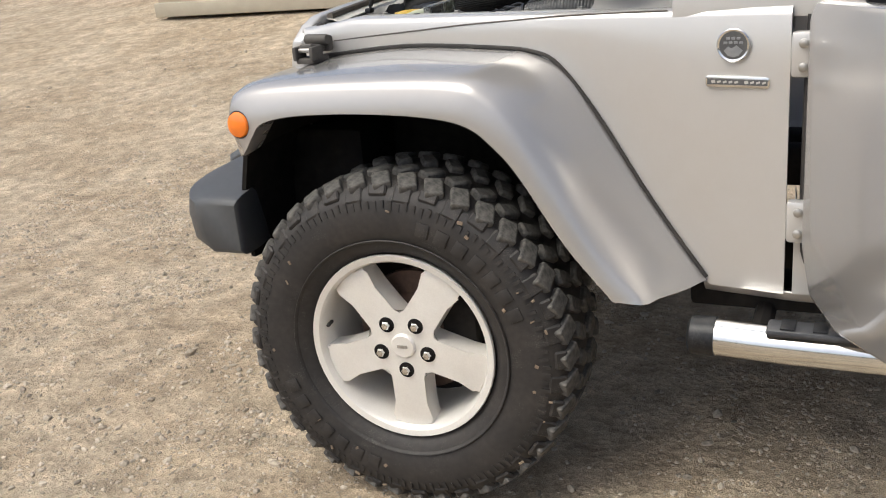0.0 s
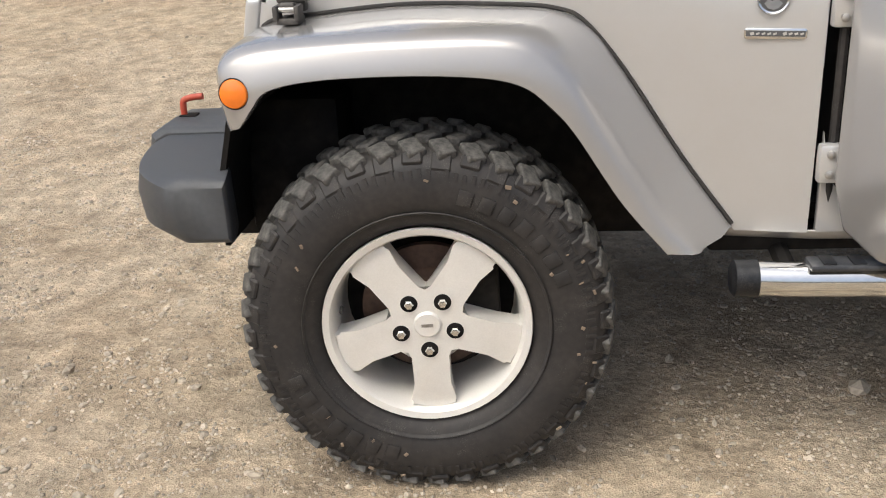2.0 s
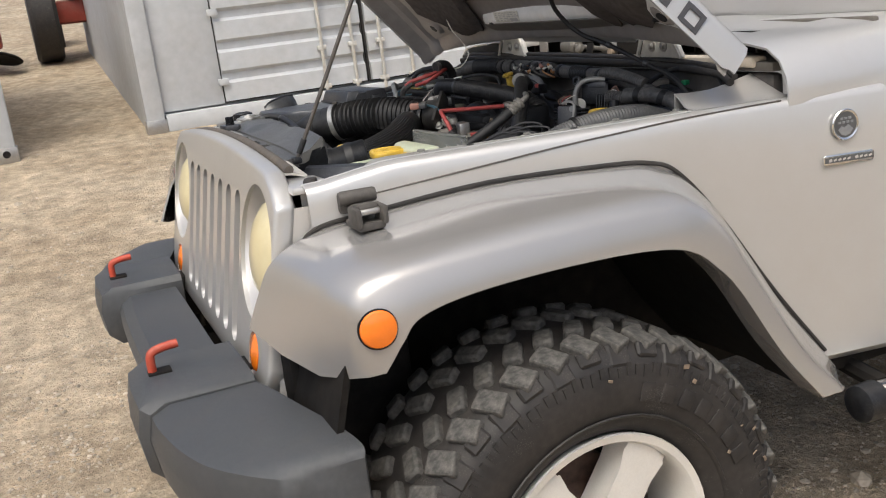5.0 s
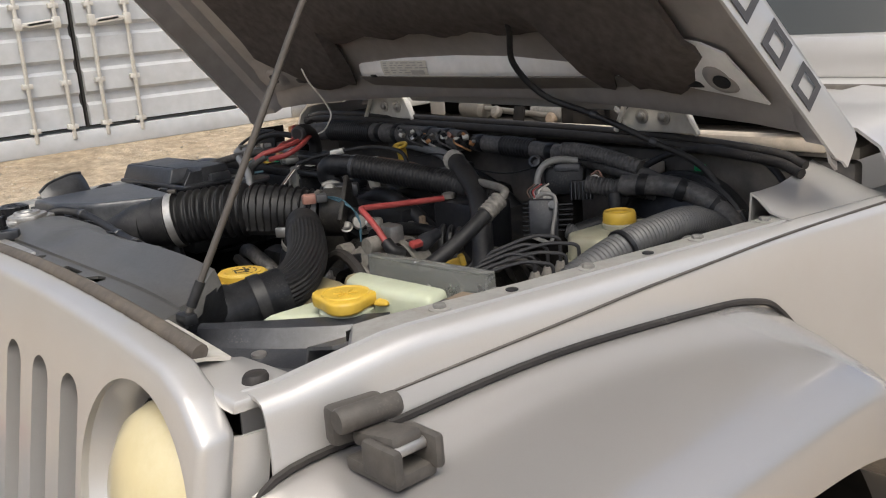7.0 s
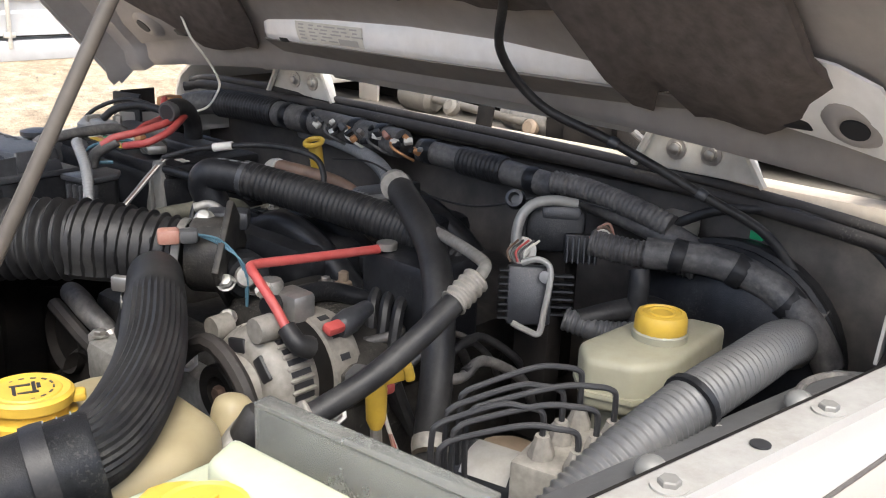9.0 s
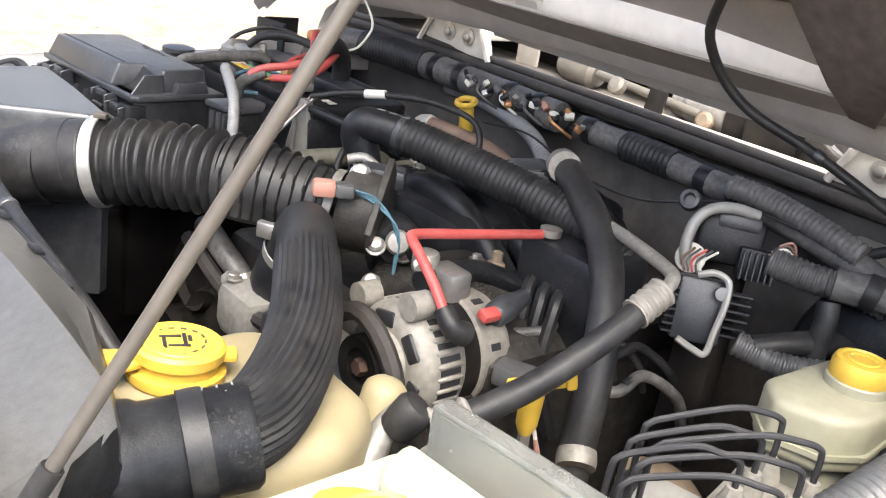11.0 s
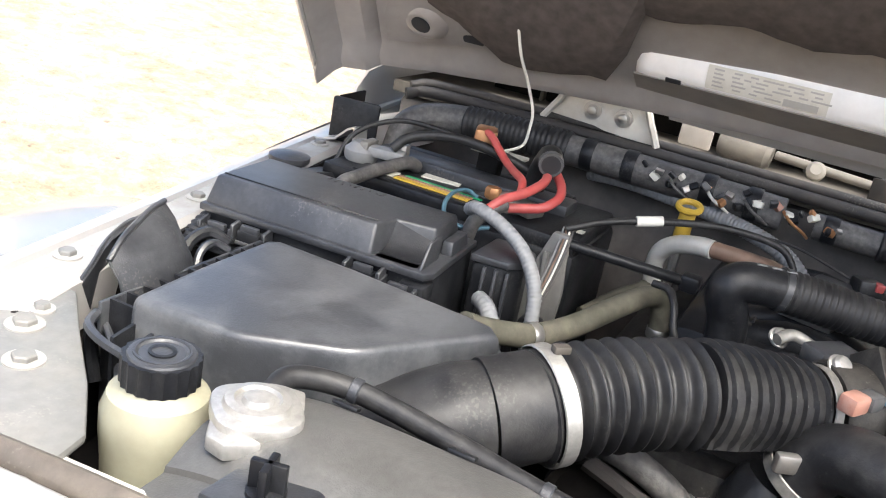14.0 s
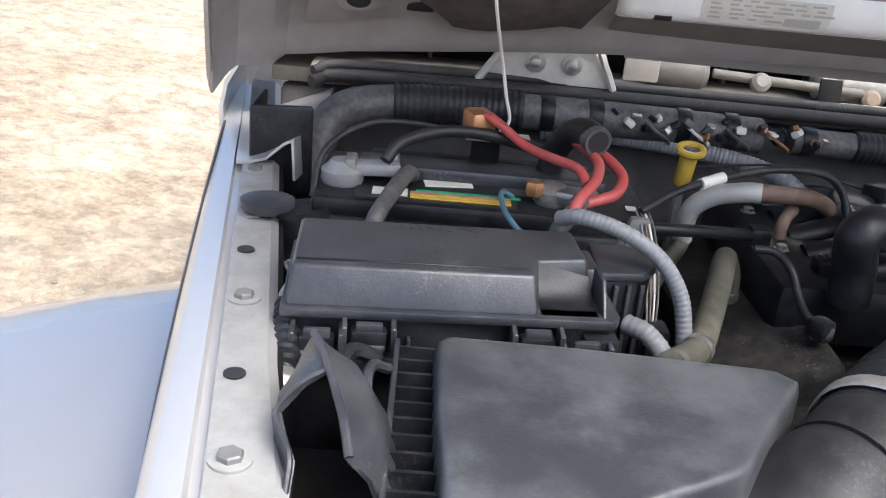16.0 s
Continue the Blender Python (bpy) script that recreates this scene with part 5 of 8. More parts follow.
for x in (-0.125, 0.085, 0.27, 0.40):
    for s in (-1, 1):
        rail_bolt(x, s * (half_width(x) - 0.052), 1.146)
for x in (-0.03, 0.18):
    for s in (-1, 1):
        part("rail_hole", lathe([(0.0075, 0), (0.0075, 0.0012)], (x, s * (half_width(x) - 0.05), 1.1463), (0, 0, 1), 16), "black_ink", car)
part("rail_corner", prism([(-0.335, 0.405), (-0.300, 0.412), (-0.253, 0.458), (-0.205, 0.515), (-0.156, 0.569), (-0.160, 0.588), (-0.235, 0.588), (-0.275, 0.548), (-0.325, 0.500), (-0.345, 0.455)], "z", 1.130, 1.138, 0.003), "support_grey", car, "dusty corner plate of the radiator support")
for p, q in (((-0.226, 0.549), 1.15), ((-0.263, 0.508), 1.15), ((-0.200, 0.560), 0.8)):
    rail_bolt(p[0], p[1], 1.138, q)
part("support_rib", solid([(-0.300, 0.530, 1.137), (-0.240, 0.580, 1.137), (-0.225, 0.580, 1.137), (-0.290, 0.520, 1.137)], [(-0.298, 0.531, 1.146), (-0.239, 0.582, 1.146), (-0.231, 0.582, 1.144), (-0.293, 0.526, 1.144)], 0.002), "support_grey", car)
part("rail_corner", prism([(-0.365, -0.52), (-0.328, -0.535), (-0.312, -0.575), (-0.285, -0.632), (-0.345, -0.625)], "z", 1.104, 1.114, 0.003), "paint", car, "silver corner ear of the grille")
part("ear_plug", lathe([(0.014, 0), (0.014, 0.002), (0.008, 0.003)], (-0.328, -0.585, 1.114), (0, 0, 1), 18), "black_ink", car)
for s in (-1, 1):
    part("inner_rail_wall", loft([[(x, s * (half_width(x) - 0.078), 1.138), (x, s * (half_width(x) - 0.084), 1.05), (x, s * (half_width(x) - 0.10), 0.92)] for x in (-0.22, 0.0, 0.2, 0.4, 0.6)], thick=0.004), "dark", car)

prop = thing("prop_rod", "dusty steel prop rod holding the hood open", "prop rod", (-0.303, -0.372, 1.127))
part("shaft", tube([(-0.303, -0.373, 1.140), (-0.218, -0.400, 1.31), (-0.120, -0.431, 1.51), (0.030, -0.478, 1.80)], 0.0042, 10, 3), "rod_metal", prop)
part("grip", tube([(-0.298, -0.3745, 1.150), (-0.284, -0.379, 1.178)], 0.0062, 10, 3), "hose", prop)
part("pivot", bx((-0.304, -0.372, 1.137), (0.018, 0.026, 0.014), 0.004), "plastic", prop)



# ---- engine and what surrounds it ----
eng = thing("engine", "dusty engine block deep in the bay", "engine", (0.35, 0, 0.69))
part("block", bx((0.36, 0.0, 0.86), (0.46, 0.44, 0.34), 0.03), "block", eng)
part("valve_cover", bx((0.36, -0.16, 1.03), (0.38, 0.13, 0.09), 0.02, turn(18, 0, 0)), "block", eng)
part("valve_cover", bx((0.38, 0.16, 1.02), (0.38, 0.13, 0.09), 0.02, turn(-18, 0, 0)), "block", eng)
part("intake_manifold", bx((0.42, 0.05, 1.085), (0.30, 0.22, 0.07), 0.02), "plastic", eng, "black intake manifold")
for k in range(5):
    part("manifold_runner", tube([(0.31 + 0.055 * k, 0.10, 1.11), (0.31 + 0.055 * k, 0.03, 1.128), (0.31 + 0.055 * k, -0.05, 1.10), (0.31 + 0.055 * k, -0.12, 1.05)], 0.018, 10, 4), "plastic", eng)
mp = part("manifold_plate", bx((0.390, 0.022, 1.146), (0.120, 0.062, 0.012), 0.003, turn(0, 0, -14)), "support_grey", eng, "ribbed manifold plate")
for k in range(6):
    part("plate_rib", bx((0.390 + 0.0085 * (k - 2.5) * 0.24, 0.022 + 0.0085 * (k - 2.5), 1.1535), (0.112, 0.003, 0.004), 0, turn(0, 0, -14)), "conduit_light", mp)
part("coil_plug", bx((0.470, -0.018, 1.158), (0.038, 0.030, 0.026), 0.005, turn(0, 8, 20)), "plastic", eng)
part("coil_plug_lock", bx((0.458, -0.030, 1.168), (0.012, 0.010, 0.010), 0.002, turn(0, 0, 20)), "red", eng)
part("coil_housing", bx((0.455, 0.020, 1.135), (0.060, 0.050, 0.045), 0.008, turn(0, 0, -14)), "plastic_dusty", eng)
part("timing_cover", bx((0.125, -0.01, 0.93), (0.05, 0.34, 0.26), 0.02), "block", eng)
part("thermostat_housing", bx((0.090, 0.038, 1.005), (0.09, 0.075, 0.06), 0.015), "alu", eng, "cast aluminium thermostat housing")
part("thermostat_neck", rod((0.095, 0.03, 1.03), (0.099, 0.014, 1.075), 0.032, 18), "plastic", eng)
part("sensor_plug", bx((0.06, -0.045, 1.03), (0.04, 0.03, 0.03), 0.006), "black_ink", eng)
part("sensor_lock", bx((0.06, -0.05, 1.05), (0.018, 0.016, 0.012), 0.003), "red", eng)
for y, z, r, w in ((0.10, 0.93, 0.075, 0.03), (-0.05, 0.86, 0.085, 0.03), (0.16, 1.0, 0.045, 0.03), (0.22, 0.88, 0.05, 0.03)):
    part("pulley", lathe([(r * 0.3, -w), (r * 0.94, -w), (r, -w * 0.8), (r * 0.96, -w * 0.3), (r, w * 0.2), (r * 0.94, w * 0.5), (r * 0.75, w * 0.2), (r * 0.3, w * 0.3)], (0.075, y, z), (-1, 0, 0), 28), "dark", eng)
part("drive_belt", tube([(0.06, 0.17, 1.045), (0.06, 0.06, 1.015), (0.06, -0.06, 1.03), (0.06, -0.16, 1.10), (0.06, -0.225, 1.06), (0.06, -0.20, 1.0), (0.06, -0.13, 0.90), (0.06, -0.05, 0.775)], 0.009, 8, 5), "rubber", eng)
part("bracket", bx((0.10, -0.10, 0.99), (0.05, 0.12, 0.10), 0.02), "alu", eng)
part("coil_pack", bx((0.325, -0.19, 1.09), (0.09, 0.11, 0.11), 0.012), "plastic", eng, "black ignition coil pack")
part("coil_bolt", lathe([(0.012, 0), (0.012, 0.008), (0.006, 0.010)], (0.297, -0.163, 1.146), (0, 0, 1), 10), "steel", eng)
for k in range(3):
    part("spark_lead", tube([(0.29, -0.20 + 0.02 * k, 1.10), (0.265, -0.215 + 0.02 * k, 1.09), (0.25, -0.225 + 0.015 * k, 1.03), (0.26, -0.25, 0.96)], 0.007, 8, 5), "hose", eng)
part("oil_sender", lathe([(0.014, 0), (0.014, 0.012), (0.010, 0.014), (0.010, 0.024), (0.006, 0.026), (0.006, 0.036), (0.003, 0.038)], (0.268, -0.122, 1.078), (0, 0, 1), 8), "brown_cast", eng, "tarnished brass sender")
part("front_head_cover", bx((0.23, -0.09, 1.055), (0.14, 0.10, 0.07), 0.015), "block", eng)
part("coolant_pipe", tube([(0.14, -0.150, 1.112), (0.19, -0.135, 1.108), (0.24, -0.130, 1.100), (0.28, -0.15, 1.085)], 0.011, 12, 5), "plastic", eng)
part("lift_bracket", bx((0.17, -0.155, 1.10), (0.03, 0.04, 0.05), 0.006), "steel", eng)
part("oil_tag", rod((0.155, -0.135, 1.115), (0.155, -0.135, 1.135), 0.014, 12), "alu", eng)

alt = thing("alternator", "dusty ribbed aluminium alternator with black pulley", "alternator", (0.16, -0.17, 0.98))
ay, az = -0.164, 1.041
part("drive_end_housing", lathe([(0.026, 0.080), (0.030, 0.078), (0.034, 0.084), (0.050, 0.086), (0.056, 0.092), (0.059, 0.100), (0.059, 0.134), (0.056, 0.138)], (0.012, ay, az), (1, 0, 0), 48), "alternator", alt)
part("stator_band", lathe([(0.0555, 0.137), (0.0565, 0.139), (0.0565, 0.156), (0.0555, 0.158)], (0.012, ay, az), (1, 0, 0), 44, cap=False), "dark", alt)
part("rear_housing", lathe([(0.055, 0.157), (0.059, 0.160), (0.059, 0.188), (0.054, 0.198), (0.040, 0.203), (0.02, 0.204)], (0.012, ay, az), (1, 0, 0), 48), "alternator", alt)
for k in range(30):
    a = 2 * math.pi * k / 30
    ca_, sa_ = math.cos(a), math.sin(a)
    part("cooling_slot", bx((0.129, ay + 0.0575 * ca_, az + 0.0575 * sa_), (0.024, 0.0040, 0.0058), 0.0, turn(math.degrees(a), 0, 0)), "black_ink", alt)
    part("cooling_rib", bx((0.129, ay + 0.0590 * math.cos(a + 0.105), az + 0.0590 * math.sin(a + 0.105)), (0.030, 0.0045, 0.0042), 0.0012, turn(math.degrees(a + 0.105), 0, 0), seg=1), "alternator", alt)
    if k % 2:
        part("rear_slot", bx((0.187, ay + 0.0575 * ca_, az + 0.0575 * sa_), (0.012, 0.0040, 0.0070), 0.0, turn(math.degrees(a), 0, 0)), "black_ink", alt)
for k in range(6):
    a = 2 * math.pi * (k + 0.3) / 6
    part("face_window", bx((0.0985, ay + 0.043 * math.cos(a), az + 0.043 * math.sin(a)), (0.006, 0.016, 0.028), 0.003, turn(math.degrees(a), 0, 0)), "black_ink", alt)
    part("fan_fin", bx((0.1015, ay + 0.043 * math.cos(a), az + 0.043 * math.sin(a)), (0.003, 0.014, 0.003), 0.0, turn(math.degrees(a) + 20, 0, 0)), "alu", alt)
for e, dz in ((0.055, 0.045), (-0.020, 0.066), (0.02, -0.066)):
    part("mount_ear", lathe([(0.013, 0), (0.0135, 0.004), (0.0135, 0.022), (0.006, 0.023)], (0.098, ay + e, az + dz), (1, 0, 0), 16), "alternator", alt)
part("pulley", lathe([(0.009, 0.052), (0.018, 0.052), (0.019, 0.047), (0.0295, 0.045), (0.031, 0.047), (0.031, 0.052), (0.029, 0.054), (0.031, 0.057), (0.029, 0.060), (0.031, 0.063), (0.029, 0.066), (0.031, 0.069), (0.031, 0.076), (0.02, 0.080)], (0.021, ay + 0.002, az), (1, 0, 0), 36), "dark", alt)
part("pulley_nut", rod((0.065, ay + 0.002, az), (0.077, ay + 0.002, az), 0.009, 6), "rust", alt)
part("connector", lathe([(0.010, 0), (0.013, 0.004), (0.014, 0.020), (0.011, 0.034), (0.009, 0.05)], (0.188, ay - 0.040, az + 0.050), (0.75, 0.1, 0.15), 14), "plastic_dusty", alt)
part("connector_clip", bx((0.178, ay - 0.046, az + 0.056), (0.022, 0.014, 0.010), 0.003, turn(20, 0, 0)), "red", alt)
rc = thing("red_power_cable", "red alternator power cable with black terminal boot", "cable", (0.12, -0.2, 1.11))
part("sleeve", tube([(0.119, -0.214, 1.106), (0.119, -0.190, 1.130), (0.121, -0.160, 1.150), (0.124, -0.146, 1.156), (0.136, -0.139, 1.157), (0.20, -0.146, 1.152), (0.287, -0.160, 1.147)], 0.0052, 10, 6), "red", rc)
part("terminal_boot", tube([(0.119, -0.208, 1.113), (0.121, -0.222, 1.100), (0.135, -0.224, 1.092)], 0.0095, 12, 4, end_r=0.012), "hose", rc)
part("cable_tie", lathe([(0.0085, -0.003), (0.0085, 0.003)], (0.124, -0.165, 1.139), (0.1, 0.8, 0.5), 10), "label", rc)

# radiator hose
rh = thing("radiator_hose", "fat ribbed black upper radiator hose", "hose", (-0.1, -0.23, 1.0))
path = [(-0.155, -0.300, 1.108), (-0.120, -0.296, 1.113), (-0.070, -0.255, 1.118), (-0.017, -0.191, 1.122), (0.035, -0.110, 1.128), (0.070, -0.052, 1.131), (0.089, -0.018, 1.118), (0.094, 0.002, 1.084)]
hb = tube(path, 0.0305, 64, 8)
hb.verts.ensure_lookup_table()
for k, v in enumerate(hb.verts):
    ring = k // 64
    c = sum((hb.verts[ring * 64 + j].co for j in range(64)), Vector()) / 64 if ring * 64 + 64 <= len(hb.verts) else v.co
    if ring < 33 and (k % 64) % 2:
        v.co = v.co + (c - v.co) * 0.055
    if ring > 33:
        v.co = v.co + (c - v.co) * min(0.05, 0.02 * (ring - 33))
part("hose", hb, "hose", rh, smooth=30)
neck = part("neck", lathe([(0.036, 0), (0.041, 0.004), (0.042, 0.03), (0.039, 0.05), (0.036, 0.055), (0.036, 0.12), (0.033, 0.124)], (-0.245, -0.270, 1.090), (0.108, -0.037, 0.021), 26), "plastic", rh, "black radiator neck")
part("neck_clamp", lathe([(0.038, 0), (0.0385, 0.008), (0.038, 0.016)], (-0.172, -0.295, 1.104), (0.108, -0.037, 0.021), 26, cap=False), "hose", rh)
for k in range(4):
    for e in range(2):
        part("stamped_line", bx((-0.168 + 0.009 * k, -0.2985 - 0.003 * k + 0.013 * e, 1.1405 + 0.0018 * k - 0.0015 * e), (0.0012, 0.008 - 0.002 * ((k + e) % 2), 0.0006), 0, turn(10 - 12 * e, -11, -20)), "conduit_light", rh)
part("far_clamp", lathe([(0.0325, -0.006), (0.0335, -0.005), (0.0335, 0.005), (0.0325, 0.006)], (0.0935, -0.001, 1.090), (0.1, 0.4, -0.8), 26, cap=False), "alu", rh)
part("clamp_ear", bx((0.066, 0.012, 1.112), (0.010, 0.022, 0.018), 0.003, turn(0, 0, 30)), "steel", rh)

# intake tube with rings
it = thing("intake_hose", "black accordion air intake hose with metal clamps", "hose", (0.0, 0.15, 1.05))
p_in = [(-0.045, 0.207, 1.130), (-0.020, 0.184, 1.136), (0.022, 0.142, 1.142), (0.062, 0.098, 1.143), (0.102, 0.055, 1.138), (0.138, 0.012, 1.133)]


def ringed(pts, radius, seg=40, step=0.0014):
    """A hose whose radius follows its length and the angle round it."""
    path, dense = spline(pts, 16), []
    for p0, p1 in zip(path, path[1:]):
        k = max(1, round((p1 - p0).length / step))
        dense += [p0.lerp(p1, i / k) for i in range(k)]
    dense.append(path[-1])
    own, rings, run = bmesh.new(), [], 0.0
    for i, p in enumerate(dense):
        d = (dense[min(i + 1, len(dense) - 1)] - dense[max(i - 1, 0)]).normalized()
        side = d.cross(Vector((0, 0, 1))).normalized()
        up = side.cross(d)
        if i:
            run += (p - dense[i - 1]).length
        ring = []
        for j in range(seg):
            a = 2 * math.pi * j / seg
            ring.append(own.verts.new(p + radius(run, math.sin(a)) * (math.cos(a) * side + math.sin(a) * up)))
        rings.append(ring)
    for a, b in zip(rings, rings[1:]):
        for j in range(seg):
            own.faces.new((a[j], a[(j + 1) % seg], b[(j + 1) % seg], b[j]))
    own.faces.new(rings[0])
    own.faces.new(rings[-1])
    return own


def bellows_radius(run, up):
    w = (run / 0.0138) % 1.0
    return 0.0395 + 0.0085 * max(0.0, 1 - abs(w - 0.5) / 0.34) ** 0.7


def sleeve_radius(run, up):
    w = (run / 0.0128 + 0.10 * up) % 1.0
    fin = 0.0042 if 0.42 < w < 0.60 and up > -0.55 else 0.0
    seam = 0.004 if -0.66 < up < -0.52 else 0.0
    return 0.0445 - 0.085 * max(0.0, run - 0.03) + max(fin, seam)


part("bellows", ringed(p_in[:4], bellows_radius), "hose", it, smooth=60)
part("outer_sleeve", ringed(p_in[3:], sleeve_radius), "hose", it, smooth=40)
part("inlet_collar", tube([(-0.066, 0.228, 1.126), (-0.050, 0.212, 1.131), (-0.035, 0.198, 1.134)], 0.0445, 26, 4), "hose", it)
d_in = Vector(p_in[1]) - Vector(p_in[0])
part("clamp", lathe([(0.0485, -0.007), (0.0498, -0.006), (0.0498, 0.006), (0.0485, 0.007)], (-0.033, 0.196, 1.133), d_in, 36, cap=False), "worn_metal", it, "bright worm-drive hose clamp")
part("clamp_screw", bx((-0.036, 0.194, 1.185), (0.009, 0.015, 0.007), 0.002, turn(0, 0, 45)), "rod_metal", it)
part("throttle_clamp", lathe([(0.0385, -0.005), (0.0395, -0.004), (0.0395, 0.004), (0.0385, 0.005)], (0.142, 0.008, 1.133), (0.03, -0.035, -0.005), 30, cap=False), "alu", it)

tb = thing("throttle_body", "grey throttle body with bolts and small connectors", "throttle body", (0.16, -0.02, 1.05))
part("bore", lathe([(0.040, -0.012), (0.043, -0.008), (0.043, 0.026), (0.038, 0.030)], (0.158, -0.008, 1.132), (0.03, -0.035, -0.002), 30), "block", tb)
part("flange", prism([(-0.046, -0.046), (0.046, -0.046), (0.050, 0.0), (0.046, 0.046), (-0.046, 0.046), (-0.050, 0.0)], "z", -0.004, 0.004, 0.002), "block", tb).matrix_world = Matrix.Translation((0.178, -0.030, 1.131)) @ aim((0.03, -0.035, -0.002)) @ turn(0, 0, 45)
part("motor_cover", lathe([(0.020, 0), (0.026, 0.004), (0.027, 0.040), (0.023, 0.046), (0.008, 0.047)], (0.196, -0.022, 1.108), (-0.35, -0.85, 0.1), 26), "plastic", tb)
part("motor_cap", lathe([(0.013, 0), (0.0135, 0.006), (0.011, 0.010), (0.003, 0.011)], (0.172, -0.069, 1.117), (-0.5, -0.8, 0.35), 16), "alu", tb)
part("sensor_block", bx((0.200, 0.004, 1.163), (0.050, 0.030, 0.022), 0.005, turn(0, 0, -42)), "plastic_dusty", tb)
part("vacuum_nipple", tube([(0.205, 0.020, 1.165), (0.200, 0.040, 1.172), (0.186, 0.052, 1.168)], 0.006, 10, 4), "alu", tb)
for p, r in (((0.163, -0.004, 1.170), 0.0095), ((0.206, 0.052, 1.162), 0.0085), ((0.150, -0.062, 1.112), 0.0085), ((0.152, -0.060, 1.070), 0.0085)):
    part("bolt", lathe([(r * 1.25, 0), (r * 1.25, 0.002), (r, 0.003), (r, 0.007), (r * 0.7, 0.010), (r * 0.2, 0.0105)], p, (-0.45, -0.45, 0.7), 14), "worn_metal", tb)
part("connector", bx((0.106, -0.022, 1.166), (0.024, 0.018, 0.017), 0.004, turn(0, 0, -30)), "orange", tb, "faded orange connector")
part("connector_body", bx((0.123, -0.034, 1.166), (0.020, 0.019, 0.015), 0.004, turn(0, 0, -30)), "conduit", tb)
for k in range(3):
    part("wire", tube([(0.128, -0.038 + 0.004 * k, 1.168), (0.15, -0.055, 1.160 - 0.003 * k), (0.165, -0.072 - 0.003 * k, 1.13), (0.165, -0.078, 1.07)], 0.0012, 6, 6), "blue", tb)

bt = thing("breather_hose", "thick black corrugated breather hose", "hose", (0.36, 0.1, 1.1))
part("hose", tube([(0.268, 0.070, 1.190), (0.290, 0.015, 1.182), (0.312, -0.050, 1.173), (0.332, -0.120, 1.163), (0.346, -0.180, 1.150), (0.354, -0.225, 1.13)], 0.0205, 24, 8, rib=0.0022, pitch=0.0062), "hose", bt, smooth=60)
part("end_sleeve", tube([(0.252, 0.100, 1.115), (0.248, 0.104, 1.150), (0.240, 0.112, 1.176), (0.243, 0.106, 1.190), (0.256, 0.086, 1.192), (0.278, 0.048, 1.187)], 0.0205, 20, 6), "plastic", bt)
for k in range(3):
    part("sleeve_mark", bx((0.252 + 0.007 * k, 0.088 - 0.014 * k, 1.2128 - 0.001 * k), (0.0035, 0.010, 0.0008), 0, turn(0, 0, 27)), "conduit_light", bt)
part("sleeve_clamp", lathe([(0.0215, -0.004), (0.0228, -0.003), (0.0228, 0.003), (0.0215, 0.004)], (0.270, 0.064, 1.189), (0.022, -0.055, -0.008), 24, cap=False), "plastic_dusty", bt)

hp = thing("heater_pipe_hose", "black rubber heater hose with crimped ends", "hose", (0.3, -0.2, 1.0))
part("hose", tube([(0.405, -0.072, 1.175), (0.386, -0.090, 1.192), (0.365, -0.118, 1.190), (0.330, -0.178, 1.178), (0.296, -0.236, 1.157), (0.262, -0.278, 1.115), (0.234, -0.304, 1.060), (0.212, -0.318, 1.0), (0.196, -0.328, 0.90)], 0.0172, 16, 7), "hose", hp)
part("top_crimp", lathe([(0.0185, -0.01), (0.0185, 0.012)], (0.372, -0.098, 1.196), (-0.6, -0.7, 0.1), 16), "alu", hp)
part("bottom_clamp", lathe([(0.0185, -0.008), (0.0195, 0), (0.0185, 0.008)], (0.205, -0.325, 0.998), (0.5, 0.5, 0.6), 16), "alu", hp)

acl = thing("refrigerant_line", "aluminium refrigerant line with grey rubber hose", "pipe", (0.2, -0.34, 1.05))
part("pipe", tube([(0.375, -0.135, 1.165), (0.340, -0.175, 1.170), (0.300, -0.255, 1.178), (0.262, -0.330, 1.183), (0.248, -0.348, 1.180), (0.225, -0.350, 1.168)], 0.0065, 10, 6), "alu", acl)
part("crimp", tube([(0.236, -0.350, 1.174), (0.205, -0.348, 1.156)], 0.0125, 14, 3, rib=0.0018, pitch=0.007), "alternator", acl)
part("hose", tube([(0.210, -0.349, 1.159), (0.165, -0.344, 1.132), (0.115, -0.334, 1.104), (0.066, -0.322, 1.084), (0.045, -0.315, 1.078)], 0.0115, 14, 6), "hose", acl)
part("end_fitting", tube([(0.058, -0.320, 1.082), (0.028, -0.308, 1.072)], 0.0135, 12, 3, rib=0.002, pitch=0.008), "alternator", acl)
part("service_cap", lathe([(0.013, 0), (0.0155, 0.003), (0.0165, 0.026), (0.014, 0.031), (0.005, 0.032)], (0.008, -0.290, 1.064), (0.45, -0.35, 0.85), 16), "hose", acl)
part("service_port", tube([(0.018, -0.290, 1.08), (0.0, -0.285, 1.06), (-0.03, -0.30, 1.03)], 0.012, 10, 4), "alu", acl)

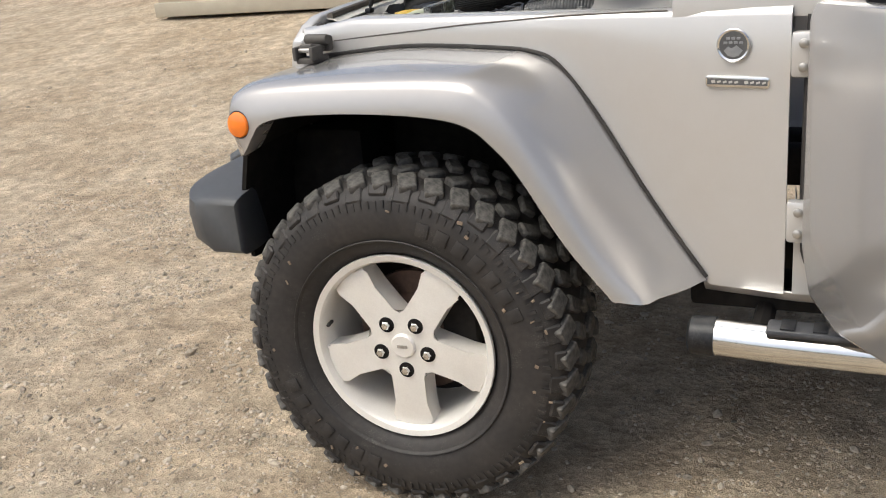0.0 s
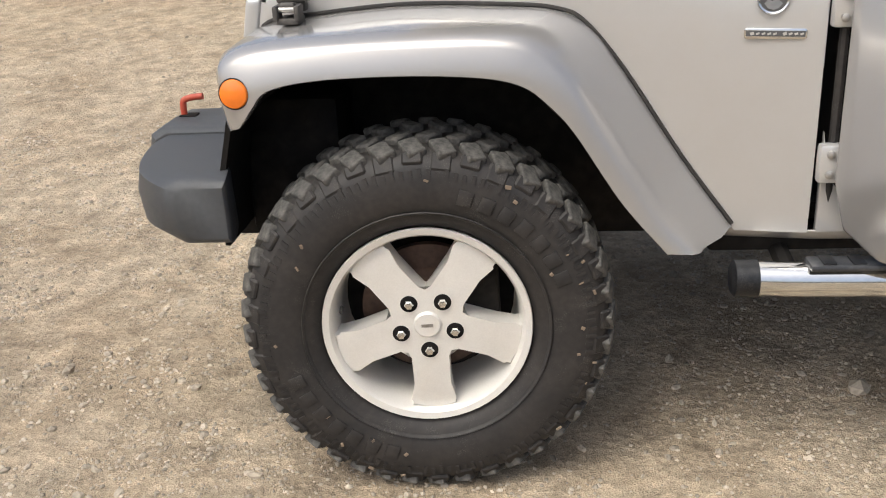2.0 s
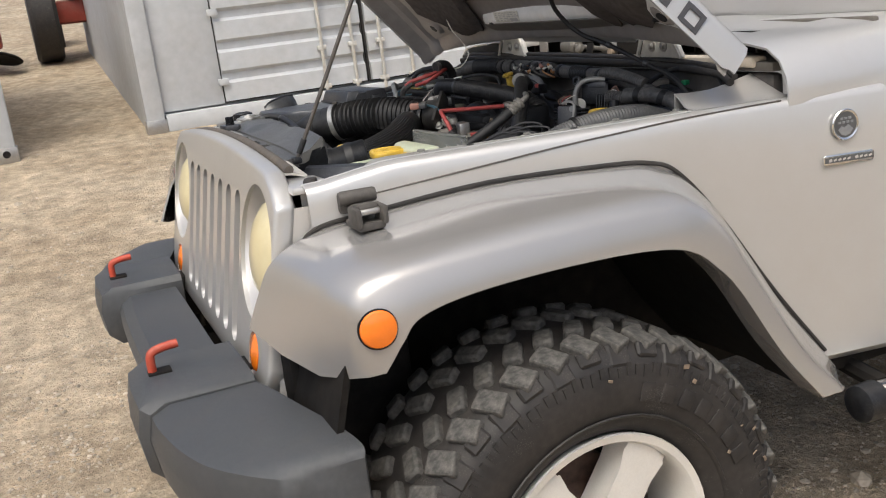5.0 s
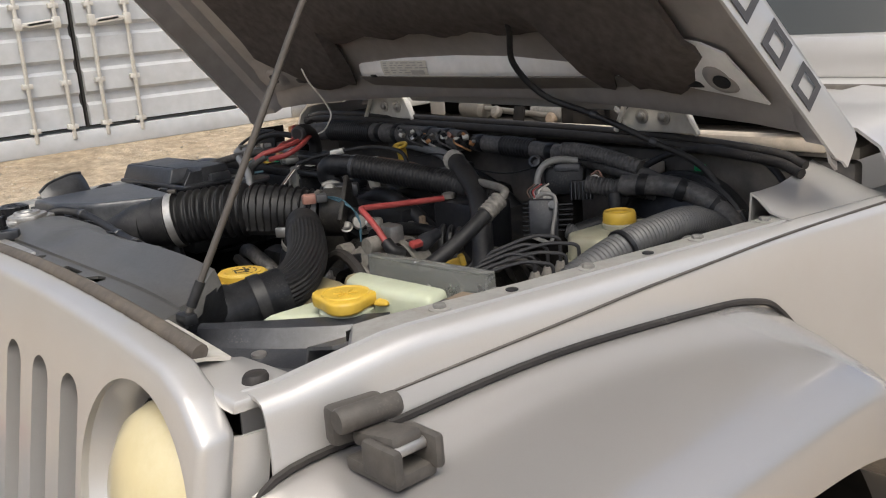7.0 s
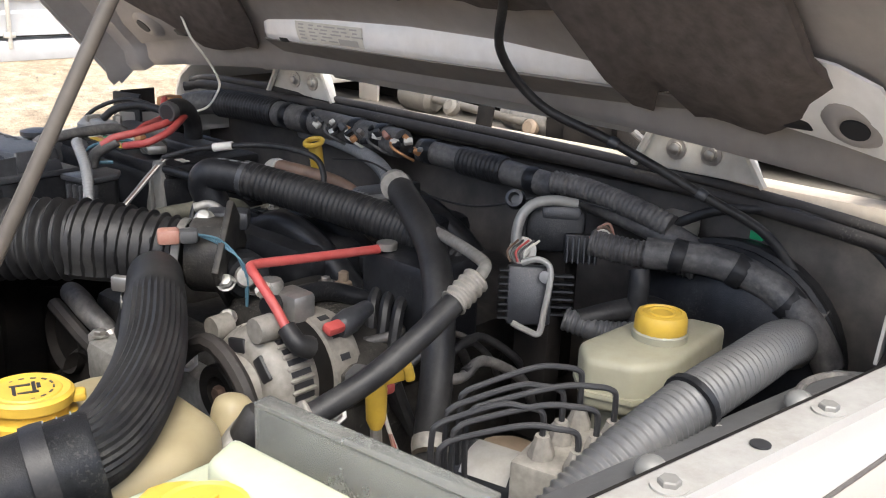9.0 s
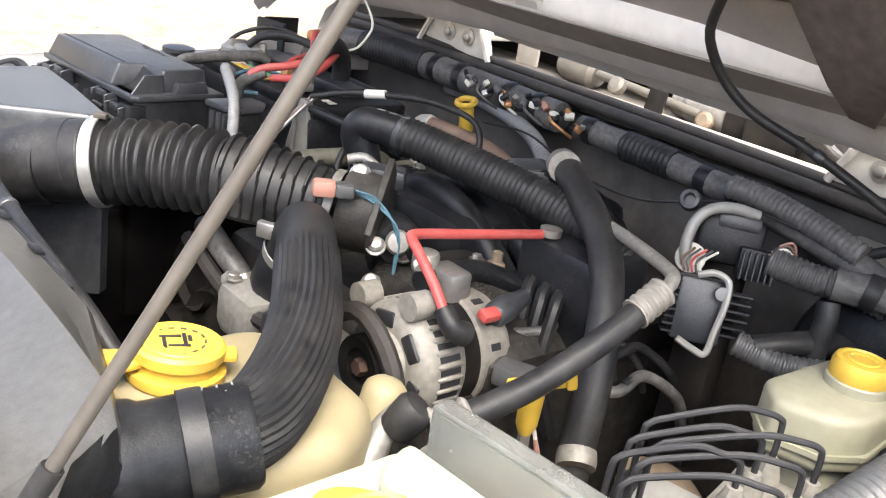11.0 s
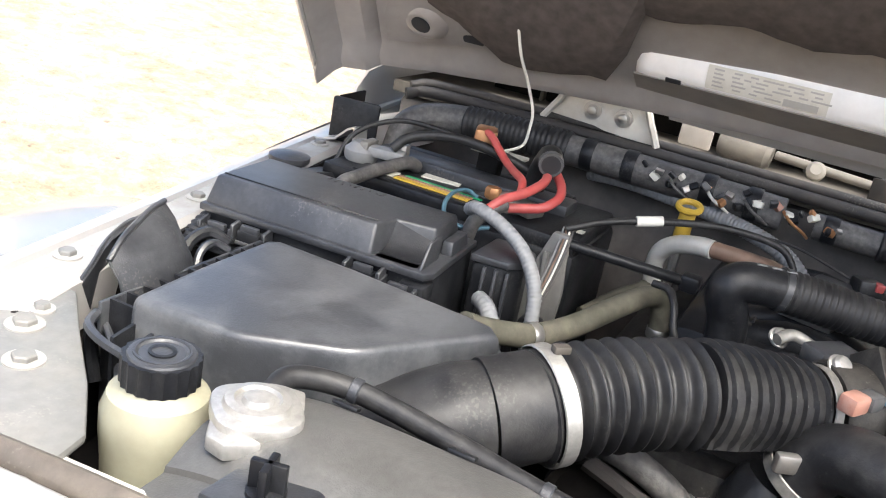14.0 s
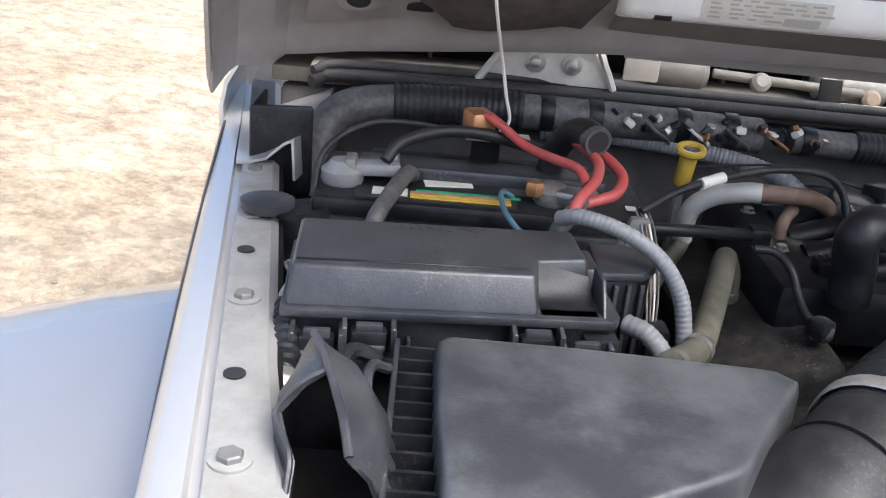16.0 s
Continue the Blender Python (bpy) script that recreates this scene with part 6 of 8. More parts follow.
# bottles
wb = thing("washer_bottle", "translucent greenish washer bottle with yellow cap", "bottle", (-0.12, -0.46, 0.86))
part("body", prism([(-0.215, -0.365), (-0.05, -0.36), (-0.035, -0.375), (-0.035, -0.545), (-0.055, -0.55), (-0.085, -0.53)], "z", 0.965, 1.112, 0.014, seg=3), "washer", wb)
part("raised_top", prism([(-0.106, -0.408), (-0.070, -0.392), (-0.058, -0.555), (-0.098, -0.565), (-0.112, -0.50)], "z", 1.09, 1.143, 0.010, seg=3), "washer", wb)
wc = part("cap", prism([(-0.135 + r * math.cos(a), -0.452 + r * math.sin(a)) for a, r in [(k * math.pi / 12, 0.040 + 0.007 * math.cos(3 * k * math.pi / 12 + 0.6)) for k in range(24)]], "z", 1.122, 1.138, 0.004, seg=3), "yellow", wb, "lobed yellow filler cap")
part("cap_tab", bx((-0.108, -0.492, 1.128), (0.026, 0.020, 0.008), 0.005, turn(0, 0, 30)), "yellow", wc)
part("cap_ring", lathe([(0.030, 0), (0.029, 0.002), (0.026, 0.0)], (-0.135, -0.452, 1.1375), (0, 0, 1), 24, cap=False), "yellow", wc)
for a in (20, 80, 140):
    part("cap_rib", bx((-0.135, -0.452, 1.1385), (0.030, 0.0025, 0.002), 0.0008, turn(0, 0, a)), "yellow", wc)
part("neck", rod((-0.135, -0.452, 1.10), (-0.135, -0.452, 1.125), 0.034, 20), "washer", wb)
pn = thing("clear_panel", "scratched clear plastic panel beside the washer bottle", "panel", (-0.015, -0.47, 0.9))
part("sheet", bx((-0.040, -0.490, 1.055), (0.004, 0.200, 0.20), 0.0015, turn(0, 0, 6)), "clear", pn)
part("rim", bx((-0.034, -0.490, 1.157), (0.016, 0.202, 0.004), 0.0015, turn(0, 0, 6)), "clear", pn)
part("back_lip", bx((-0.026, -0.489, 1.148), (0.003, 0.200, 0.020), 0.001, turn(0, 0, 6)), "clear", pn)
for e in (-0.098, 0.098):
    part("side_fold", bx((-0.033 - 0.1 * e, -0.490 + e, 1.06), (0.016, 0.003, 0.19), 0.001, turn(0, 0, 6)), "clear", pn)
pg = thing("black_filler_plug", "black rubber plug beside the fender rail", "plug", (-0.075, -0.575, 1.06))
part("plug", bx((-0.072, -0.578, 1.116), (0.090, 0.050, 0.040), 0.016, turn(0, 0, 8), seg=3), "hose", pg)
part("collar", bx((-0.072, -0.578, 1.100), (0.100, 0.060, 0.012), 0.005, turn(0, 0, 8)), "plastic", pg)
part("stain", bx((-0.060, -0.574, 1.1362), (0.030, 0.016, 0.001), 0, turn(0, 0, 8)), "brown_cast", pg)
part("foot", bx((-0.072, -0.575, 1.0), (0.05, 0.03, 0.20), 0.006), "dark", pg)

cb = thing("coolant_bottle", "yellowed cream coolant bottle with yellow cap", "bottle", (-0.1, -0.2, 0.86))
part("body", prism([(-0.19, -0.315), (-0.06, -0.325), (-0.005, -0.285), (0.0, -0.16), (-0.04, -0.13), (-0.19, -0.14)], "z", 0.86, 1.094, 0.022, seg=3), "cream", cb)
part("spout", bx((0.012, -0.262, 1.052), (0.035, 0.035, 0.085), 0.014, turn(0, 12, 0), seg=3), "cream", cb)
cc = part("cap", lathe([(0.036, 0), (0.037, 0.003), (0.037, 0.008), (0.031, 0.009), (0.031, 0.016), (0.0345, 0.018), (0.035, 0.026), (0.032, 0.0285), (0.026, 0.0275), (0.025, 0.0285), (0.008, 0.0285)], (-0.128, -0.190, 1.094), (0.05, 0, 1), 34), "yellow", cb, "yellow pressure cap with lifting tab")
part("cap_tab", prism([(-0.184, -0.176), (-0.178, -0.164), (-0.158, -0.172), (-0.156, -0.196), (-0.176, -0.198)], "z", 1.108, 1.114, 0.002), "yellow", cc)
part("cap_tab", bx((-0.094, -0.206, 1.112), (0.014, 0.016, 0.008), 0.003, turn(0, 0, -25)), "yellow", cc)
for dx, dy, sx, sy in ((0.006, 0.009, 0.003, 0.018), (-0.010, 0.009, 0.003, 0.018), (-0.002, 0.017, 0.016, 0.003), (-0.002, 0.001, 0.016, 0.003), (0.010, 0.009, 0.003, 0.008)):
    part("cap_symbol", bx((-0.128 + dx, -0.199 + dy, 1.1226), (sx, sy, 0.0012), 0, turn(0, 0, -20)), "black_ink", cc)
for k in range(14):
    a = 2 * math.pi * k / 14
    part("cap_mark", bx((-0.128 + 0.0205 * math.cos(a), -0.190 + 0.0205 * math.sin(a), 1.1224), (0.0045, 0.0016, 0.0008), 0, turn(0, 0, math.degrees(a) + 90)), "rod_metal", cc)
part("neck", rod((-0.128, -0.190, 1.08), (-0.128, -0.190, 1.097), 0.034, 20), "cream", cb)

ob_ = thing("power_steering_bottle", "cream fluid bottle with black knurled cap", "bottle", (-0.243, 0.40, 1.02))
part("body", lathe([(0.030, 0.97), (0.038, 0.99), (0.034, 1.06), (0.036, 1.10), (0.038, 1.120), (0.038, 1.136), (0.034, 1.148), (0.027, 1.152), (0.024, 1.158)], (-0.243, 0.405, 0), (0, 0, 1), 28), "brakefl", ob_)
prof = [(-0.243 + (0.0255 + 0.0016 * (k % 2)) * math.cos(k * math.pi / 20), 0.405 + (0.0255 + 0.0016 * (k % 2)) * math.sin(k * math.pi / 20)) for k in range(40)]
kcap = part("cap", prism(prof, "z", 1.156, 1.176, 0.0), "plastic", ob_, "black knurled screw cap")
part("cap_top", lathe([(0.0235, 0), (0.0225, 0.002), (0.0175, 0.003), (0.0155, 0.0015), (0.004, 0.002)], (-0.243, 0.405, 1.1755), (0, 0, 1), 26), "plastic_dusty", kcap)
part("cap_mark", lathe([(0.0095, 0), (0.0095, 0.0012), (0.007, 0.0014)], (-0.243, 0.405, 1.1775), (0, 0, 1), 20, cap=False), "plastic", kcap)
part("cap_ring", lathe([(0.0195, 0), (0.0195, 0.0012), (0.018, 0.0012)], (-0.243, 0.405, 1.1778), (0, 0, 1), 26, cap=False), "plastic_dusty", kcap)

rcap = thing("pressure_cap_assembly", "bright metal pressure cap on the radiator neck", "radiator cap", (-0.245, 0.328, 1.15))
part("disc", prism([(-0.245 + r * math.cos(a), 0.325 + r * math.sin(a)) for a, r in [(k * math.pi / 16, 0.0295 + 0.004 * abs(math.cos(2 * k * math.pi / 16)) ** 3) for k in range(32)]], "z", 1.160, 1.172, 0.003), "worn_metal", rcap)
part("dome", lathe([(0.023, -0.001), (0.0212, 0.004), (0.0155, 0.005), (0.014, 0.0025), (0.0105, 0.0025), (0.009, 0.006), (0.002, 0.007)], (-0.245, 0.325, 1.172), (0, 0, 1), 26), "worn_metal", rcap)
part("cap_ear", prism([(-0.285, 0.333), (-0.288, 0.317), (-0.27, 0.302), (-0.265, 0.345)], "z", 1.154, 1.166, 0.002), "worn_metal", rcap)
part("cap_ear", prism([(-0.204, 0.335), (-0.201, 0.317), (-0.22, 0.305), (-0.225, 0.345)], "z", 1.154, 1.166, 0.002), "worn_metal", rcap)
part("neck", rod((-0.245, 0.325, 1.11), (-0.245, 0.325, 1.162), 0.030, 20), "steel", rcap)

bf = thing("brake_fluid_bottle", "yellowed brake fluid bottle with yellow cap", "bottle", (0.36, -0.47, 0.95))
part("body", prism([(0.272, -0.452), (0.300, -0.425), (0.395, -0.430), (0.440, -0.470), (0.445, -0.505), (0.320, -0.515), (0.285, -0.495)], "z", 1.045, 1.098, 0.008, seg=3), "brakefl", bf)
part("seam", prism([(0.269, -0.452), (0.299, -0.422), (0.396, -0.427), (0.443, -0.468), (0.448, -0.507), (0.319, -0.518), (0.283, -0.497)], "z", 1.060, 1.065, 0.0), "brakefl", bf)
part("lower_body", bx((0.36, -0.47, 1.0), (0.12, 0.06, 0.10), 0.014), "brakefl", bf)
fc = part("cap", lathe([(0.0235, 0), (0.0255, 0.003), (0.0250, 0.016), (0.0230, 0.0205), (0.019, 0.0215), (0.018, 0.0200), (0.006, 0.0200)], (0.365, -0.474, 1.103), (0, 0, 1), 30), "yellow", bf, "yellow screw cap")
part("neck", rod((0.365, -0.474, 1.09), (0.365, -0.474, 1.11), 0.027, 18), "brakefl", bf)
part("cap_ring", lathe([(0.014, 0), (0.012, 0.0015), (0.010, 0.0)], (0.365, -0.474, 1.1228), (0, 0, 1), 20, cap=False), "yellow", fc)

bo = thing("brake_booster", "dusty black round brake booster", "booster", (0.56, -0.45, 0.93))
part("shell", lathe([(0.03, 0), (0.06, 0.004), (0.115, 0.02), (0.130, 0.035), (0.132, 0.07), (0.12, 0.09), (0.10, 0.10)], (0.52, -0.455, 1.035), (1, 0, 0), 36), "plastic", bo)
part("master_cylinder", rod((0.28, -0.462, 0.985), (0.53, -0.455, 0.99), 0.022, 14), "alu", bo)
part("shell_rim", lathe([(0.131, 0), (0.136, 0.004), (0.136, 0.012), (0.131, 0.016)], (0.556, -0.455, 1.035), (1, 0, 0), 36, cap=False), "plastic", bo)

bf.location += Vector((-0.006, -0.006, 0.022))
ab = thing("abs_unit", "aluminium brake control block with black steel lines", "brake unit", (0.13, -0.52, 0.98))
part("block", bx((0.140, -0.528, 1.045), (0.090, 0.078, 0.085), 0.003, turn(0, 0, 12)), "alternator", ab)
for k in range(2):
    part("block_hole", lathe([(0.005, 0), (0.005, 0.0006)], (0.0925, -0.545 - 0.014 * k, 1.060), (-1, -0.21, 0), 14), "black_ink", ab)
part("motor", lathe([(0.030, 0), (0.031, 0.004), (0.031, 0.062), (0.026, 0.068), (0.010, 0.070)], (0.122, -0.492, 1.040), (-0.22, 1, 0), 24), "plastic", ab)
part("motor_label", loft([[(0.1215 + 0.0318 * math.sin(a), -0.486 + 0.007 * math.sin(a), 1.040 + 0.0318 * math.cos(a)), (0.112 + 0.0318 * math.sin(a), -0.443 + 0.007 * math.sin(a), 1.040 + 0.0318 * math.cos(a))] for a in np.linspace(-1.0, 0.3, 8)], thick=0.0008), "rail_grey", ab)
part("stand", bx((0.13, -0.52, 0.95), (0.06, 0.06, 0.12), 0.01), "dark", ab)
part("block_port", lathe([(0.008, 0), (0.008, 0.004), (0.004, 0.005)], (0.112, -0.566, 1.06), (-0.3, -1, 0), 12), "steel", ab)
for k in range(6):
    x, y = 0.112 + 0.031 * (k % 3), -0.546 + 0.034 * (k // 3) + 0.004 * (k % 3)
    part("line_nut", lathe([(0.011, 0), (0.011, 0.006), (0.007, 0.016), (0.006, 0.020)], (x, y, 1.086), (0, 0, 1), 8), "alternator", ab)
    top = 1.122 + 0.006 * (k % 3) + 0.006 * (k // 3)
    fx, fy = 0.036 + 0.021 * (k % 3) + 0.012 * (k // 3), -0.470 + 0.018 * (k // 3) + 0.004 * (k % 3)
    part("brake_line", tube([(x, y, 1.100), (x, y, top - 0.008), (x - 0.003, y + 0.002, top), (x - 0.014, y + 0.010, top + 0.004), (0.6 * x + 0.4 * fx, 0.6 * y + 0.4 * fy, top + 0.005), (fx + 0.014, fy - 0.010, top - 0.008), (fx + 0.003, fy - 0.002, top - 0.014), (fx, fy, top - 0.024), (fx, fy, 1.06), (fx + 0.01, fy, 0.98)], 0.0026, 8, 5), "black_ink", ab)

ab.location += Vector((0.028, 0.006, 0.0))
gc = thing("grey_loom_conduit", "grey corrugated wiring conduit along the fender", "conduit", (0.3, -0.58, 1.05))
part("conduit", tube([(0.085, -0.548, 1.055), (0.118, -0.558, 1.082), (0.165, -0.570, 1.108), (0.235, -0.582, 1.130), (0.315, -0.590, 1.140), (0.385, -0.585, 1.136), (0.455, -0.570, 1.115), (0.515, -0.552, 1.090), (0.560, -0.53, 1.06)], 0.0210, 20, 8, rib=0.0020, pitch=0.0062), "conduit", gc, smooth=60)
part("cable_tie", lathe([(0.026, -0.003), (0.026, 0.003)], (0.235, -0.582, 1.130), (0.8, -0.1, 0.25), 18), "plastic", gc)
part("tie_tail", tube([(0.235, -0.60, 1.118), (0.25, -0.63, 1.11), (0.27, -0.65, 1.112)], 0.003, 6, 4), "loom", gc)
for x in (-0.02, 0.12, 0.30):
    part("rail_clip", lathe([(0.012, 0), (0.012, 0.005), (0.008, 0.010), (0.003, 0.012)], (x, -(half_width(x) - 0.09), 1.128), (0, 0, 1), 12), "support_grey", gc)
tr = thing("fender_shelf", "grey dusty metal shelf inside the fender", "shelf", (0.2, -0.62, 1.1))
part("plate", loft([[(x, -(half_width(x) - 0.076), 1.128), (x, -(half_width(x) - 0.125), 1.116), (x, -(half_width(x) - 0.135), 1.09)] for x in (-0.24, -0.1, 0.1, 0.3, 0.42)], thick=0.004), "conduit", tr)
part("grab_ring", tube([(0.33, -0.628, 1.118), (0.36, -0.650, 1.120), (0.40, -0.655, 1.120), (0.405, -0.635, 1.118), (0.37, -0.622, 1.118), (0.33, -0.628, 1.118)], 0.004, 8, 5), "loom", tr)


# ---- radiator cover and the passenger side of the bay ----
def cover_rear(y):
    return -0.180 - 0.03 * max(0.0, y - 0.25) - 0.25 * max(0.0, -0.16 - y)


def radiator_cover():
    c = thing("radiator_cover", "dusty black moulded plastic radiator cover", "cover", (-0.25, 0.1, 1.0))
    rows = []
    for y in list(np.linspace(0.352, -0.10, 47)) + [-0.12, -0.14, -0.16, -0.18, -0.20, -0.22, -0.24, -0.255, -0.27, -0.285, -0.297, -0.306, -0.312]:
        xr = cover_rear(y)
        far = min(1.0, max(0.0, (-0.17 - y) / 0.142))
        fall = 0.010 * far ** 2 + 0.016 * max(0.0, far - 0.9) * 10
        k = min(1.0, max(0.0, (0.168 - y) / 0.055))
        k = k * k * (3 - 2 * k)
        cap = max(0.0, (y - 0.28) / 0.07) ** 2
        swell = 0.006 * min(1.0, max(0.0, (-0.03 - y) / 0.08))
        crest = -0.262 + 0.034 * k
        foot = -0.292 + 0.010 * k
        prof = [(-0.345, 1.136), (-0.334, 1.1435), (-0.326, 1.1450), (-0.300, 1.1455), (-0.2965, 1.1460), (-0.2955, 1.1500), (foot, 1.1515 - 0.001 * k),
                (foot + 0.4 * (crest - foot), 1.158 - 0.003 * k), (crest - 0.002, 1.1645 + 0.003 * k + swell), (crest + 0.002, 1.1652 + 0.003 * k + swell),
                (crest + 0.4 * (xr - crest), 1.1665 - 0.006 * k + 0.6 * swell), (xr - 0.016, 1.1625 - 0.008 * k), (xr - 0.005, 1.1565 - 0.008 * k), (xr, 1.147 - 0.007 * k), (xr + 0.003, 1.10), (xr + 0.008, 0.98)]
        rows.append([(x, y - 0.075 * far * (xr - x) / 0.13, max(z - fall - 0.010 * cap, 0.97)) for x, z in prof])
    panel = part("panel", loft(rows, thick=0.004), "cover", c, smooth=22)
    cut(panel, [part("cutter", prism([(-0.322, -0.016), (-0.306, -0.012), (-0.306, -0.070), (-0.318, -0.072)], "z", 1.10, 1.2), "dark"),
                part("cutter", prism([(-0.330, -0.108), (-0.314, -0.104), (-0.302, -0.112), (-0.298, -0.130), (-0.304, -0.142), (-0.330, -0.144)], "z", 1.10, 1.2), "dark"),
                part("cutter", prism([(-0.330, 0.098), (-0.308, 0.096), (-0.300, 0.088), (-0.306, 0.076), (-0.330, 0.072)], "z", 1.10, 1.2), "dark")])
    part("under_tray", bx((-0.312, 0.0, 1.118), (0.04, 0.40, 0.006), 0.002), "dark", c)
    end = rows[0]
    part("end_wall", loft([end[:14], [(x, y + 0.002, 1.05) for x, y, z in end[:14]]], thick=0.003), "plastic", c)
    st = part("clip_block", prism([(-0.330, 0.302), (-0.326, 0.250), (-0.290, 0.238), (-0.283, 0.250), (-0.296, 0.300)], "z", 1.148, 1.164, 0.003), "plastic_dusty", c)
    for a in (15, 105):
        part("clip_stud", bx((-0.307, 0.272, 1.174), (0.022, 0.005, 0.022), 0.001, turn(0, 0, a)), "plastic", st)
    part("clip_ring", lathe([(0.012, 0), (0.012, 0.004), (0.008, 0.005)], (-0.307, 0.272, 1.163), (0, 0, 1), 16), "plastic", st)
    part("latch_striker", prism([(-0.338, 0.30), (-0.337, 0.12), (-0.330, 0.105), (-0.312, 0.098), (-0.310, 0.125), (-0.308, 0.235), (-0.322, 0.30)], "z", 1.146, 1.1515, 0.001), "worn_metal", c, "bright bare metal strip")
    for y in (0.292, 0.204, 0.118, 0.02, -0.06):
        part("edge_clip", bx((cover_rear(y) - 0.006, y, 1.160 - 0.008 * (y < 0.14)), (0.008, 0.020, 0.003), 0.001, turn(0, 20, 0)), "plastic", c)
    part("rear_lip", tube([(cover_rear(y) - 0.001, y, 1.149 - 0.007 * min(1.0, max(0.0, (0.168 - y) / 0.055))) for y in (0.30, 0.27, 0.17, 0.12, 0.07, -0.03, -0.12)], 0.003, 6, 4), "plastic", c)
    part("near_wall", loft([rows[-1][:14], [(x, y - 0.002, 1.11) for x, y, z in rows[-1][:14]]], thick=0.003), "plastic", c)
    tr_ = thing("front_trough", "black plastic trough behind the headlight", "trough", (-0.26, -0.47, 1.0))
    rows = []
    for bx_, by, fx, fy in ((-0.290, -0.325, -0.325, -0.36), (-0.262, -0.358, -0.326, -0.43), (-0.20, -0.418, -0.327, -0.515), (-0.15, -0.464, -0.315, -0.575), (-0.118, -0.492, -0.26, -0.598), (-0.108, -0.502, -0.20, -0.604)):
        b, f = Vector((bx_, by, 0)), Vector((fx, fy, 0))
        rows.append([b + Vector((0.004, 0.004, 1.03)), b + Vector((0, 0, 1.116)), b.lerp(f, 0.04) + Vector((0, 0, 1.118)), b.lerp(f, 0.16) + Vector((0, 0, 1.114)), b.lerp(f, 0.26) + Vector((0, 0, 1.094)), b.lerp(f, 0.55) + Vector((0, 0, 1.088)), b.lerp(f, 0.62) + Vector((0, 0, 1.096)), b.lerp(f, 0.95) + Vector((0, 0, 1.100)), f + Vector((0, 0, 1.085)), f + Vector((0, 0, 1.04))])
    part("tray", loft(rows, thick=0.004), "plastic_dusty", tr_, smooth=30)
    part("screw", lathe([(0.009, 0), (0.009, 0.004), (0.004, 0.006)], (-0.255, -0.44, 1.091), (0, 0, 1), 10), "steel", tr_)
    for p in ((-0.178, -0.520), (-0.148, -0.530)):
        part("clip", lathe([(0.012, 0), (0.012, 0.006), (0.007, 0.012), (0.002, 0.014)], (p[0], p[1], 1.098), (0, 0, 1), 10), "conduit", tr_)


radiator_cover()
oh = thing("overflow_hose", "thin black overflow hose along the radiator cover", "hose", (-0.2, 0.2, 1.1))
part("hose", tube([(-0.222, 0.330, 1.150), (-0.205, 0.340, 1.160), (-0.183, 0.335, 1.163), (-0.160, 0.300, 1.156), (-0.155, 0.230, 1.146), (-0.160, 0.150, 1.138), (-0.164, 0.080, 1.134), (-0.166, 0.0, 1.128), (-0.163, -0.10, 1.115), (-0.150, -0.16, 1.08)], 0.0085, 10, 7), "hose", oh)
for p_, q_ in (((-0.160, 0.300, 1.156), (0.1, -1, -0.12)), ((-0.160, 0.150, 1.138), (-0.03, -1, -0.08)), ((-0.164, 0.080, 1.134), (-0.03, -1, -0.06))):
    part("hose_clip", lathe([(0.0088, -0.004), (0.0098, -0.003), (0.0098, 0.003), (0.0088, 0.004)], p_, q_, 14, cap=False), "plastic_dusty", oh)


